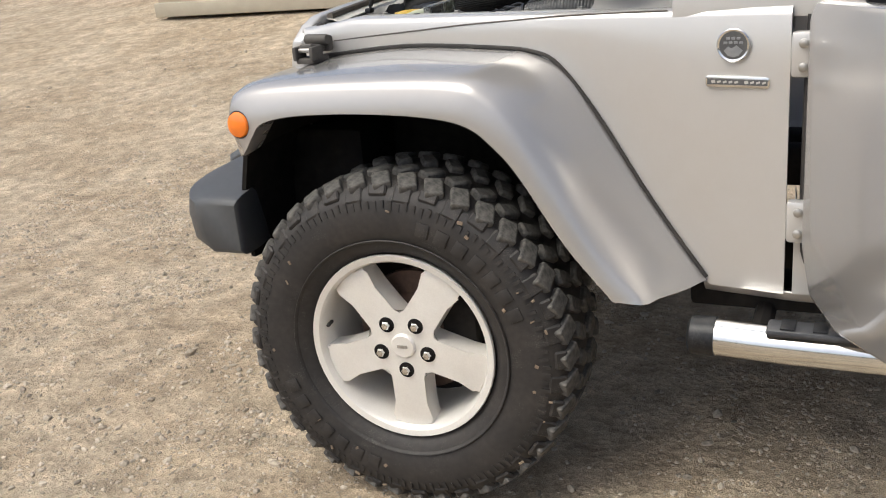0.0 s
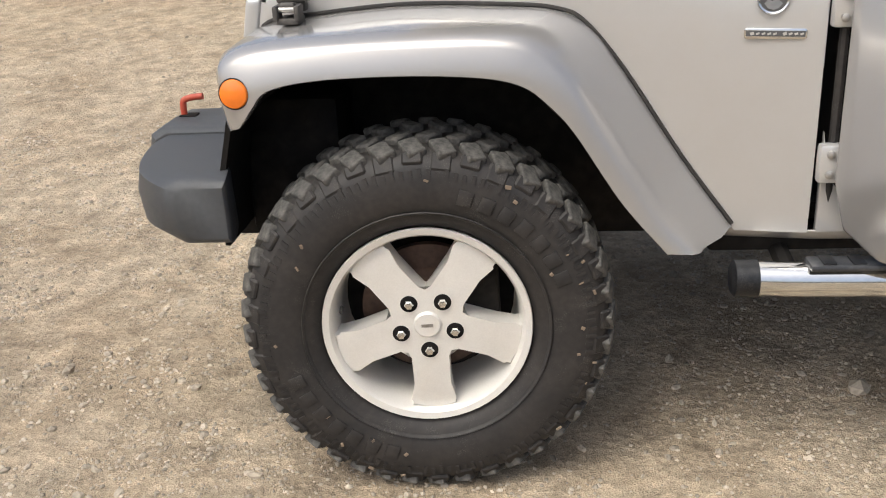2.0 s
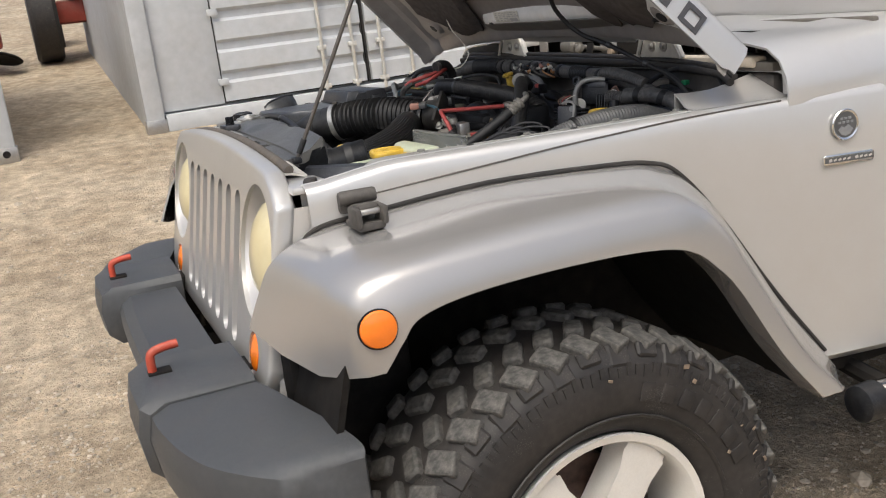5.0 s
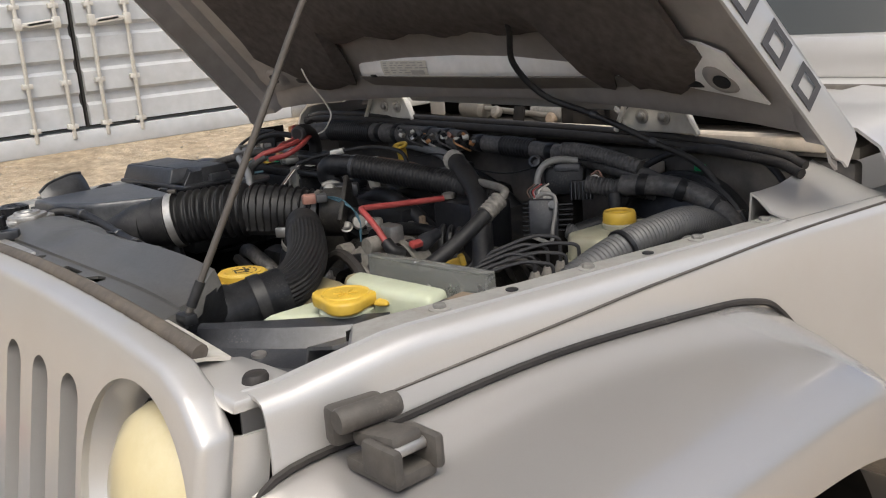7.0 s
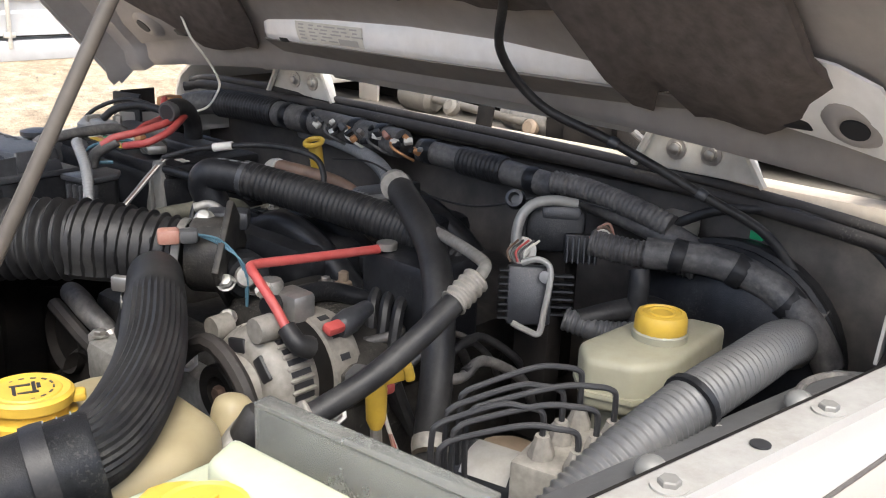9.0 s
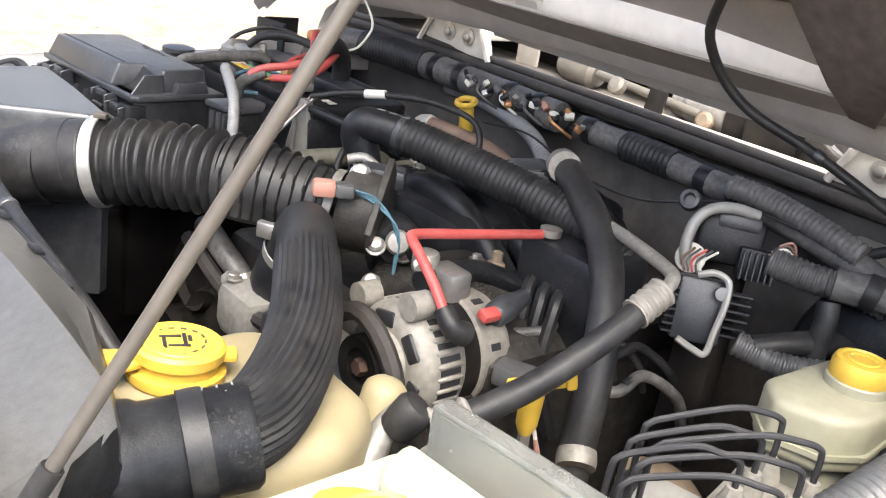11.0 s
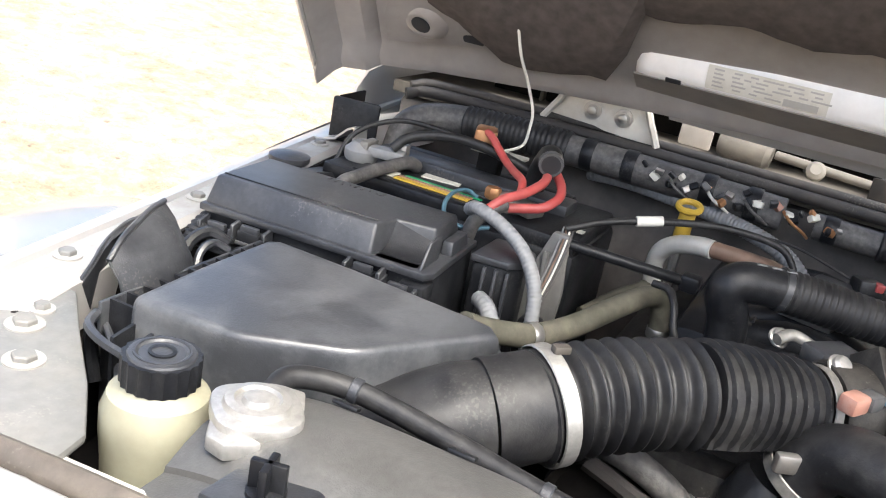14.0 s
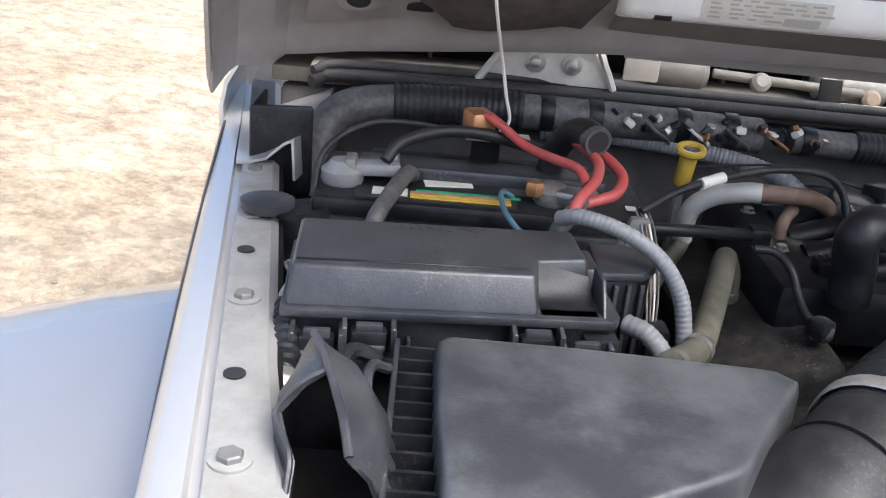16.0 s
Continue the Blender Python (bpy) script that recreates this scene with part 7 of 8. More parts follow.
def air_box():
    a = thing("air_filter_box", "large dusty black air filter box", "air box", (-0.06, 0.41, 0.95))
    top = [(-0.180, 0.494), (-0.09, 0.499), (0.012, 0.500), (0.010, 0.40), (0.000, 0.262), (-0.014, 0.250), (-0.060, 0.281), (-0.128, 0.322), (-0.172, 0.40)]
    n = len(top)
    cx = sum(p[0] for p in top) / n
    cy = sum(p[1] for p in top) / n
    levels = [(1.1672, 0.90), (1.1670, 0.945), (1.1655, 0.972), (1.1625, 0.988), (1.158, 0.997), (1.152, 1.0), (1.06, 1.015), (1.055, 1.035), (0.95, 1.035)]
    dense = []
    for z, k in levels:
        rr = [Vector((cx + (x - cx) * k, cy + (y - cy) * k, z)) for x, y in top]
        loop = []
        for i in range(n):
            p0, p1 = rr[i], rr[(i + 1) % n]
            loop += [p0.lerp(p1, t) for t in (0.07, 0.35, 0.65, 0.93)]
        dense.append(loop)
    part("lid", loft(dense, closed=True, caps=True), "airbox", a, smooth=40)
    part("outlet_ring", tube([(-0.070, 0.233, 1.125), (-0.060, 0.222, 1.128), (-0.052, 0.214, 1.131)], 0.0448, 28, 5), "hose", a)
    # funnel from the box's flank to the round outlet
    d = Vector((0.62, -0.76, 0.17)).normalized()
    side, up = Vector((0.775, 0.632, 0)), Vector((-0.107, 0.132, 0.985))
    rows = []
    for k, (t, wide, high, square) in enumerate(((-0.080, 0.040, 0.034, 0.5), (-0.050, 0.043, 0.038, 0.4), (-0.022, 0.046, 0.043, 0.2), (0.0, 0.0465, 0.0462, 0.0), (0.022, 0.0450, 0.0450, 0.0))):
        c = Vector((-0.083, 0.250, 1.118)) + d * t - Vector((0, 0, 0.018 * square))
        ring = []
        for n_ in range(32):
            a_ = 2 * math.pi * n_ / 32
            q = max(abs(math.cos(a_)), abs(math.sin(a_)))
            r_ = 1 + (min(1 / q, 1.25) - 1) * square
            ring.append(c + side * wide * r_ * math.cos(a_) + up * high * r_ * math.sin(a_))
        rows.append(ring)
    part("outlet_funnel", loft(rows, closed=True, caps=True), "hose", a, smooth=50)
    for k in range(11):
        part("edge_rib", bx((-0.165 + 0.0185 * k, 0.509, 1.132), (0.003, 0.030, 0.036), 0.0), "plastic", a)
    part("rib_shelf", bx((-0.07, 0.512, 1.114), (0.21, 0.036, 0.005), 0.001), "plastic", a)
    part("rib_rail", bx((-0.07, 0.526, 1.132), (0.21, 0.004, 0.034), 0.001), "plastic_dusty", a)
    for k in range(4):
        part("edge_rib", bx((-0.196 - 0.002 * k, 0.482 - 0.02 * k, 1.130), (0.028, 0.003, 0.036), 0.0, turn(0, 0, 10)), "plastic", a)
    part("front_rail", tube([(-0.178, 0.526, 1.140), (-0.200, 0.512, 1.142), (-0.212, 0.48, 1.141), (-0.214, 0.42, 1.138)], 0.004, 6, 4), "plastic_dusty", a)
    for x, y in ((-0.165, 0.535), (0.03, 0.545)):
        part("box_clip", tube([(x, y, 1.07), (x + 0.004, y + 0.012, 1.10), (x, y + 0.004, 1.128), (x - 0.006, y - 0.008, 1.134)], 0.006, 8, 4), "plastic", a)


air_box()


def intake_duct():
    d = thing("intake_duct", "creased black rubber intake duct", "duct", (-0.06, 0.56, 0.98))
    # curved outer wall below a thick rim, and a wall on the fender side
    rim = [(-0.050, 0.577, 1.192), (-0.075, 0.568, 1.193), (-0.103, 0.559, 1.189), (-0.128, 0.551, 1.183), (-0.148, 0.545, 1.170)]
    wall = [[rim[0], (-0.046, 0.566, 1.178), (-0.040, 0.556, 1.150), (-0.036, 0.550, 1.09)],
            [rim[1], (-0.066, 0.548, 1.180), (-0.058, 0.533, 1.150), (-0.055, 0.530, 1.09)],
            [rim[2], (-0.096, 0.538, 1.175), (-0.090, 0.522, 1.145), (-0.088, 0.520, 1.09)],
            [rim[3], (-0.124, 0.533, 1.168), (-0.120, 0.520, 1.140), (-0.118, 0.518, 1.09)],
            [rim[4], (-0.148, 0.532, 1.156), (-0.147, 0.523, 1.132), (-0.146, 0.520, 1.09)]]
    part("boot", loft(smooth_rows(wall, 4), thick=0.003), "plastic_dusty", d, smooth=60)
    side = [[(-0.050, 0.578, 1.190), (-0.052, 0.583, 1.180), (-0.055, 0.590, 1.158), (-0.055, 0.592, 1.09)],
            [(-0.075, 0.569, 1.191), (-0.078, 0.580, 1.184), (-0.080, 0.593, 1.166), (-0.080, 0.596, 1.09)],
            [(-0.090, 0.5645, 1.189), (-0.093, 0.578, 1.180), (-0.098, 0.592, 1.163), (-0.098, 0.596, 1.09)]]
    part("boot_side", loft(smooth_rows(side, 4), thick=0.003), "plastic_dusty", d, smooth=60)
    part("boot_side", loft([[(-0.098, 0.592, 1.163), (-0.098, 0.596, 1.09)], [(-0.115, 0.586, 1.158), (-0.115, 0.588, 1.09)], [(-0.130, 0.579, 1.152), (-0.132, 0.582, 1.09)], [(-0.148, 0.580, 1.132), (-0.150, 0.582, 1.09)]], thick=0.003), "plastic_dusty", d)
    part("rim", tube(rim, 0.0028, 8, 5), "plastic_dusty", d)
    part("mouth_edge", tube([(-0.090, 0.5645, 1.189), (-0.093, 0.578, 1.181), (-0.098, 0.592, 1.164), (-0.115, 0.586, 1.159), (-0.130, 0.579, 1.153), (-0.148, 0.580, 1.133)], 0.002, 6, 4), "plastic_dusty", d)
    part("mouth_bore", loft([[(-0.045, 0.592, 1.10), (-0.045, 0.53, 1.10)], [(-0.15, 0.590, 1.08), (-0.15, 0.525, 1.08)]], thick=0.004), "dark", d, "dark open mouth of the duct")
    part("strap", tube([(0.000, 0.538, 1.150), (-0.008, 0.556, 1.158), (-0.030, 0.562, 1.150), (-0.050, 0.552, 1.128), (-0.056, 0.545, 1.10)], 0.006, 8, 5), "plastic", d)
    part("strap", tube([(-0.010, 0.530, 1.148), (-0.020, 0.541, 1.155), (-0.036, 0.543, 1.148), (-0.050, 0.536, 1.125)], 0.004, 8, 5), "plastic_dusty", d)
    g = thing("splash_flap", "curved black rubber splash flap", "flap", (-0.17, 0.56, 1.0))
    part("flap", loft([[(-0.222 + 0.016 * k, 0.455 + 0.014 * k + 0.0016 * k * k, 1.02), (-0.222 + 0.016 * k, 0.457 + 0.014 * k + 0.0016 * k * k, 1.10), (-0.223 + 0.016 * k, 0.459 + 0.014 * k + 0.0016 * k * k, 1.116 + 0.003 * k)] for k in range(5)], thick=0.004), "plastic", g)
    part("flap_lip", tube([(-0.223 + 0.016 * k, 0.459 + 0.014 * k + 0.0016 * k * k, 1.117 + 0.003 * k) for k in range(5)], 0.003, 6, 3), "plastic_dusty", g)


intake_duct()


def fuse_box():
    f = thing("fuse_box", "dusty black fuse box with clipped lid", "fuse box", (0.12, 0.49, 1.0))
    o, du, dv = Vector((0.060, 0.609, 0)), Vector((0.080, -0.9968, 0)), Vector((0.9968, 0.080, 0))
    m = Matrix(((du.x, dv.x, 0, o.x), (du.y, dv.y, 0, o.y), (0, 0, 1, 0), (0, 0, 0, 1)))

    def at(bm):
        bm.transform(m)
        return bm

    def ring(pts, z):
        return [(u, v, z) for u, v in pts]
    base = [(-0.004, -0.006), (0.244, -0.006), (0.250, 0.02), (0.250, 0.118), (-0.002, 0.118)]
    part("base", at(solid(ring(base, 1.02), ring(base, 1.152), 0.004)), "plastic", f)
    lip = [(-0.006, -0.013), (0.246, -0.013), (0.252, -0.002), (0.252, 0.122), (-0.004, 0.122)]
    lid = part("lid", at(solid(ring(lip, 1.152), ring(lip, 1.160), 0.002)), "plastic_dusty", f, "dusty stepped fuse box lid")
    lo = [(-0.003, -0.009), (0.186, -0.009), (0.194, 0.030), (0.236, 0.036), (0.236, 0.106), (-0.001, 0.106)]
    hi = [(0.001, 0.004), (0.183, 0.004), (0.191, 0.036), (0.231, 0.041), (0.231, 0.102), (0.003, 0.102)]
    part("raised_top", at(solid(ring(lo, 1.159), ring(hi, 1.188), 0.0032, 3)), "plastic_dusty", lid)
    part("top_seam", at(solid(ring([(0.004, 0.012), (0.181, 0.012), (0.181, 0.0145), (0.004, 0.0145)], 1.187), ring([(0.004, 0.012), (0.181, 0.012), (0.181, 0.0145), (0.004, 0.0145)], 1.1892), 0.0006, 1)), "plastic", lid)
    # curved scoop in the notch at the engine-side front corner
    rows = [[(0.190 + 0.044 * k / 6, -0.006 + 0.040 * t, 1.160 + 0.026 * max(0.0, (t - 0.35) / 0.65) ** 2 * (1 - 0.4 * k / 6)) for t in np.linspace(0, 1, 9)] for k in range(7)]
    part("notch_scoop", at(loft(rows, thick=0.002)), "plastic", lid)
    part("notch_fin", at(solid(ring([(0.237, -0.008), (0.240, -0.008), (0.240, 0.038), (0.237, 0.038)], 1.159), ring([(0.237, 0.010), (0.240, 0.010), (0.240, 0.038), (0.237, 0.038)], 1.184), 0.0008, 1)), "plastic_dusty", lid)
    part("end_step", at(solid(ring([(0.236, 0.05), (0.249, 0.05), (0.249, 0.10), (0.236, 0.10)], 1.159), ring([(0.236, 0.054), (0.247, 0.054), (0.247, 0.097), (0.236, 0.097)], 1.174), 0.002)), "plastic_dusty", lid)
    for k in range(9):
        part("moulded_stroke", at(bx((0.085 + 0.008 * k, 0.092 - 0.001 * (k % 3), 1.1885), (0.0014, 0.006 + 0.002 * (k % 3), 0.0007), 0, turn(0, 0, 18 * (k % 4) - 20))), "conduit", lid)
    # four spring clips on the long front side
    for u, drop in ((0.022, 0.006), (0.060, 0.0), (0.186, 0.0), (0.224, 0.008)):
        z = 1.140 - drop
        cl = part("clip", at(bx((u, -0.018, z), (0.026, 0.012, 0.016), 0.002)), "plastic", f)
        for e in (-0.018, 0.018):
            part("clip_cheek", at(solid([(u + e - 0.002, -0.008, z - 0.014), (u + e + 0.002, -0.008, z - 0.014), (u + e + 0.002, -0.026, z - 0.008), (u + e - 0.002, -0.026, z - 0.008)], [(u + e - 0.002, -0.008, z + 0.015), (u + e + 0.002, -0.008, z + 0.015), (u + e + 0.002, -0.026, z + 0.012), (u + e - 0.002, -0.026, z + 0.012)], 0.0008, 1)), "plastic_dusty", cl)
        part("clip_tongue", at(bx((u, -0.020, z + 0.010), (0.020, 0.006, 0.008), 0.0015)), "plastic_dusty", cl)
        part("clip_bar", at(bx((u, -0.0255, z - 0.004), (0.024, 0.003, 0.004), 0.001)), "conduit", cl)
    for u in (0.09, 0.12, 0.15):
        part("base_rib", at(bx((u, -0.009, 1.10), (0.003, 0.008, 0.075), 0.001)), "plastic_dusty", f)
    part("front_lip", at(bx((0.12, -0.012, 1.116), (0.25, 0.016, 0.004), 0.001)), "plastic_dusty", f)
    part("corner_block", at(bx((0.236, -0.004, 1.105), (0.028, 0.03, 0.085), 0.004)), "plastic", f)
    rp = part("relay_pod", prism([(0.172, 0.358), (0.178, 0.322), (0.196, 0.308), (0.226, 0.312), (0.240, 0.330), (0.236, 0.356)], "z", 1.06, 1.148, 0.005), "plastic", f, "black relay holder")
    part("pod_lid", prism([(0.168, 0.360), (0.175, 0.319), (0.195, 0.304), (0.229, 0.308), (0.244, 0.329), (0.239, 0.360)], "z", 1.148, 1.157, 0.003), "plastic_dusty", rp)
    for k in range(3):
        part("pod_rib", bx((0.172 + 0.003 * k, 0.343 - 0.012 * k, 1.11), (0.006, 0.004, 0.07), 0.001, turn(0, 0, 10)), "plastic_dusty", rp)
    part("stay", bx((0.13, 0.49, 0.92), (0.06, 0.12, 0.22), 0.01), "dark", f)


fuse_box()


def battery():
    b = thing("battery", "grimy black car battery with coloured label strip", "battery", (0.37, 0.455, 0.97))
    part("case", bx((0.372, 0.455, 1.055), (0.170, 0.345, 0.18), 0.008), "plastic", b)
    part("top_cover", bx((0.372, 0.455, 1.152), (0.164, 0.338, 0.020), 0.006), "plastic", b)
    part("vent_block", bx((0.388, 0.455, 1.168), (0.045, 0.26, 0.016), 0.004), "plastic_dusty", b)
    part("vent_block", bx((0.425, 0.455, 1.167), (0.020, 0.24, 0.014), 0.004), "plastic", b)
    strip = part("label_strip", bx((0.312, 0.502, 1.163), (0.034, 0.16, 0.002)), "black_ink", b, "worn coloured label strip")
    part("label_band", bx((0.306, 0.478, 1.1650), (0.010, 0.100, 0.0015)), "yellow", strip)
    part("label_band", bx((0.316, 0.478, 1.1650), (0.006, 0.100, 0.0015)), "orange", strip)
    part("label_band", bx((0.323, 0.470, 1.1650), (0.005, 0.105, 0.0015)), "green", strip)
    part("label_band", bx((0.314, 0.548, 1.1650), (0.020, 0.035, 0.0015)), "label", strip)
    part("worn_label", bx((0.362, 0.49, 1.1625), (0.022, 0.05, 0.0015), 0, turn(0, 0, 8)), "label", b)
    part("worn_label", bx((0.352, 0.42, 1.1625), (0.018, 0.03, 0.0015), 0, turn(0, 0, -6)), "conduit", b)
    ng = part("negative_clamp", lathe([(0.020, 0), (0.022, 0.004), (0.022, 0.014), (0.017, 0.018), (0.012, 0.024), (0.004, 0.025)], (0.340, 0.598, 1.162), (0, 0, 1), 18), "conduit_light", b, "corroded pale battery clamp")
    part("clamp_arm", bx((0.346, 0.566, 1.178), (0.024, 0.052, 0.014), 0.005, turn(0, 0, 12)), "conduit_light", ng)
    part("clamp_bolt", rod((0.362, 0.550, 1.165), (0.362, 0.550, 1.192), 0.008, 8), "steel", ng)
    part("clamp_ears", bx((0.342, 0.590, 1.182), (0.03, 0.012, 0.016), 0.003), "alu", ng)
    ps = part("positive_clamp", lathe([(0.018, 0), (0.020, 0.004), (0.020, 0.014), (0.012, 0.020), (0.004, 0.021)], (0.330, 0.385, 1.162), (0, 0, 1), 18), "alu", b, "dirty positive clamp")
    part("clamp_nut", rod((0.320, 0.405, 1.172), (0.320, 0.405, 1.186), 0.010, 6), "copper", ps)
    part("clamp_arm", bx((0.318, 0.362, 1.174), (0.03, 0.04, 0.014), 0.004, turn(0, 0, -20)), "steel", ps)
    part("warning_mark", bx((0.325, 0.305, 1.1645), (0.012, 0.010, 0.0012)), "label", b)
    part("warning_mark", bx((0.325, 0.292, 1.1645), (0.012, 0.008, 0.0012)), "label", b)
    part("tray", bx((0.37, 0.455, 0.955), (0.20, 0.37, 0.025), 0.006), "dark", b)


battery()


def cable(name, label, mat, pts, r, rib=0.0, pitch=0.009, cat="cable"):
    t = thing(name, label, cat, pts[0])
    part("sleeve", tube(pts, r, 10, 7, rib=rib, pitch=pitch), mat, t, smooth=60)
    return t


rb = cable("red_battery_cable", "thick red battery cable with copper end", "red", [(0.396, 0.456, 1.229), (0.386, 0.444, 1.226), (0.366, 0.415, 1.209), (0.335, 0.390, 1.207), (0.306, 0.368, 1.207), (0.285, 0.360, 1.198)], 0.0050)
part("terminal_block", bx((0.408, 0.462, 1.218), (0.035, 0.028, 0.028), 0.005, turn(0, 0, 20)), "copper", rb, "brown terminal block")
part("terminal_plate", bx((0.412, 0.440, 1.203), (0.03, 0.07, 0.004), 0.001), "bay_paint", rb)
part("terminal_base", bx((0.415, 0.452, 1.185), (0.02, 0.03, 0.035), 0.003), "dark", rb)
rl = cable("red_looped_cable", "bright red looped battery cable", "red", [(0.390, 0.378, 1.217), (0.360, 0.358, 1.216), (0.320, 0.346, 1.210), (0.285, 0.353, 1.202), (0.258, 0.368, 1.195), (0.243, 0.378, 1.184)], 0.0056)
part("loop", tube([(0.385, 0.372, 1.219), (0.360, 0.350, 1.216), (0.330, 0.328, 1.207), (0.307, 0.322, 1.199), (0.288, 0.331, 1.190), (0.279, 0.347, 1.186), (0.272, 0.366, 1.182)], 0.0056, 10, 7), "red", rl)
part("taped_end", tube([(0.262, 0.368, 1.190), (0.246, 0.378, 1.180), (0.236, 0.390, 1.165), (0.232, 0.395, 1.13)], 0.0085, 10, 4), "loom", rl)
cable("black_ground_cable", "dusty black ground cable over the battery", "hose", [(0.340, 0.556, 1.188), (0.355, 0.540, 1.205), (0.375, 0.500, 1.214), (0.385, 0.455, 1.212), (0.392, 0.415, 1.203), (0.405, 0.375, 1.19)], 0.0065)
cable("thin_black_cable", "thin black cable arching behind the battery", "hose", [(0.32, 0.625, 1.150), (0.352, 0.618, 1.190), (0.385, 0.580, 1.212), (0.398, 0.530, 1.214), (0.405, 0.48, 1.205)], 0.0035)
cable("battery_strap", "black taped cable crossing the battery label", "loom", [(0.362, 0.528, 1.168), (0.345, 0.533, 1.175), (0.300, 0.543, 1.173), (0.259, 0.553, 1.167), (0.228, 0.558, 1.160), (0.214, 0.560, 1.12)], 0.0085)
cable("blue_wire_lead", "short light blue wire", "blue", [(0.325, 0.425, 1.166), (0.318, 0.436, 1.173), (0.290, 0.440, 1.176), (0.260, 0.437, 1.172), (0.236, 0.426, 1.165), (0.228, 0.410, 1.160), (0.236, 0.395, 1.157), (0.26, 0.380, 1.157)], 0.0027)
wht = cable("grey_branch_conduit", "dusty grey corrugated wiring conduit", "conduit_light", [(0.222, 0.392, 1.184), (0.205, 0.376, 1.193), (0.192, 0.342, 1.188), (0.182, 0.308, 1.170), (0.172, 0.286, 1.140), (0.162, 0.278, 1.100), (0.155, 0.275, 1.06)], 0.0072, 0.0004, 0.0042)
cable("grey_branch_conduit", "dusty grey corrugated wiring conduit", "conduit_light", [(0.150, 0.335, 1.120), (0.135, 0.318, 1.118), (0.120, 0.302, 1.10), (0.11, 0.292, 1.06)], 0.0085, 0.0005, 0.0045)
for k in range(4):
    cable("thin_wire", "thin coloured sensor wire", ("conduit_light", "brown", "white_wire", "loom")[k], [(0.300, 0.306 - 0.004 * k, 1.172), (0.280, 0.302 - 0.004 * k, 1.160), (0.250, 0.300 - 0.004 * k, 1.135), (0.215, 0.300 - 0.003 * k, 1.10), (0.20, 0.298, 1.06)], 0.0011)
pod = thing("wire_connector", "black multi-pin wire connector", "connector", (0.205, 0.292, 1.05))
part("shell", bx((0.205, 0.292, 1.065), (0.028, 0.022, 0.06), 0.004), "plastic", pod)
wire = thing("hanging_white_wire", "bent white wire hanging from the hood", "wire", (0.47, 0.42, 1.2))
part("wire", tube([(0.405, 0.450, 1.205), (0.425, 0.437, 1.206), (0.452, 0.426, 1.213), (0.475, 0.430, 1.232), (0.484, 0.434, 1.252), (0.470, 0.442, 1.285), (0.445, 0.452, 1.325), (0.432, 0.460, 1.365)], 0.0020, 6, 6), "white_wire", wire)
cp = thing("open_pipe_elbow", "open black rubber pipe elbow", "pipe", (0.36, 0.36, 1.2))
part("elbow", tube([(0.335, 0.348, 1.228), (0.352, 0.355, 1.232), (0.375, 0.365, 1.225), (0.395, 0.378, 1.200), (0.40, 0.385, 1.16)], 0.0140, 16, 6), "hose", cp)
part("rim", lathe([(0.0115, 0.001), (0.0145, 0.001), (0.0152, -0.004), (0.0145, -0.012)], (0.333, 0.347, 1.228), (-0.9, -0.35, -0.1), 18, cap=False), "conduit", cp)
part("bore", lathe([(0.0115, 0), (0.0115, 0.0015)], (0.333, 0.347, 1.228), (-0.9, -0.35, -0.1), 18), "black_ink", cp)

# wiring along the firewall
lm = thing("firewall_loom", "thick taped wiring loom along the firewall", "loom", (0.58, 0.1, 1.1))
part("trunk", tube([(0.50, 0.645, 1.06), (0.510, 0.645, 1.13), (0.535, 0.630, 1.178), (0.568, 0.580, 1.192), (0.578, 0.48, 1.194), (0.580, 0.30, 1.194), (0.58, 0.10, 1.190)], 0.022, 14, 6), "loom", lm)
part("ribbed_length", tube([(0.571, 0.56, 1.193), (0.578, 0.48, 1.195), (0.579, 0.40, 1.195)], 0.0235, 14, 4, rib=0.0018, pitch=0.008), "hose", lm, smooth=60)
part("trunk", tube([(0.58, 0.06, 1.188), (0.582, -0.08, 1.184), (0.578, -0.22, 1.176), (0.570, -0.34, 1.160), (0.56, -0.44, 1.135), (0.565, -0.56, 1.10)], 0.017, 14, 6), "loom", lm)
part("ribbed_length", tube([(0.581, -0.02, 1.186), (0.582, -0.10, 1.184)], 0.019, 14, 4, rib=0.0018, pitch=0.008), "hose", lm, smooth=60)
part("inner_branch", tube([(0.606, 0.371, 1.165), (0.595, 0.30, 1.170), (0.570, 0.190, 1.167), (0.545, 0.115, 1.160), (0.524, 0.070, 1.146), (0.505, 0.03, 1.11)], 0.0105, 14, 8, rib=0.0009, pitch=0.005), "conduit_light", lm, "dusty grey corrugated branch", smooth=60)
rng2 = random.Random(11)
for k in range(11):
    y = 0.27 - 0.023 * k
    part("loom_connector", bx((0.556 + rng2.uniform(-0.008, 0.008), y, 1.197 + rng2.uniform(-0.008, 0.008)), (0.011, 0.013, 0.009), 0.002, turn(rng2.uniform(-40, 40), rng2.uniform(-40, 40), rng2.uniform(-60, 60))), ("label", "plastic", "steel", "conduit", "copper", "plastic", "white_wire", "orange", "plastic", "label", "copper")[k], lm)
dp = thing("oil_dipstick", "yellow plastic ring-handled oil dipstick", "dipstick", (0.5, 0.21, 1.1))
part("ring", tube([(0.495 + 0.012 * math.cos(a), 0.206 + 0.014 * math.sin(a), 1.186 + 0.004 * math.cos(a)) for a in np.linspace(0, 2 * math.pi, 13)], 0.0042, 8, 2), "yellow", dp)
part("plug", rod((0.505, 0.208, 1.140), (0.498, 0.206, 1.180), 0.0105, 12), "yellow", dp)
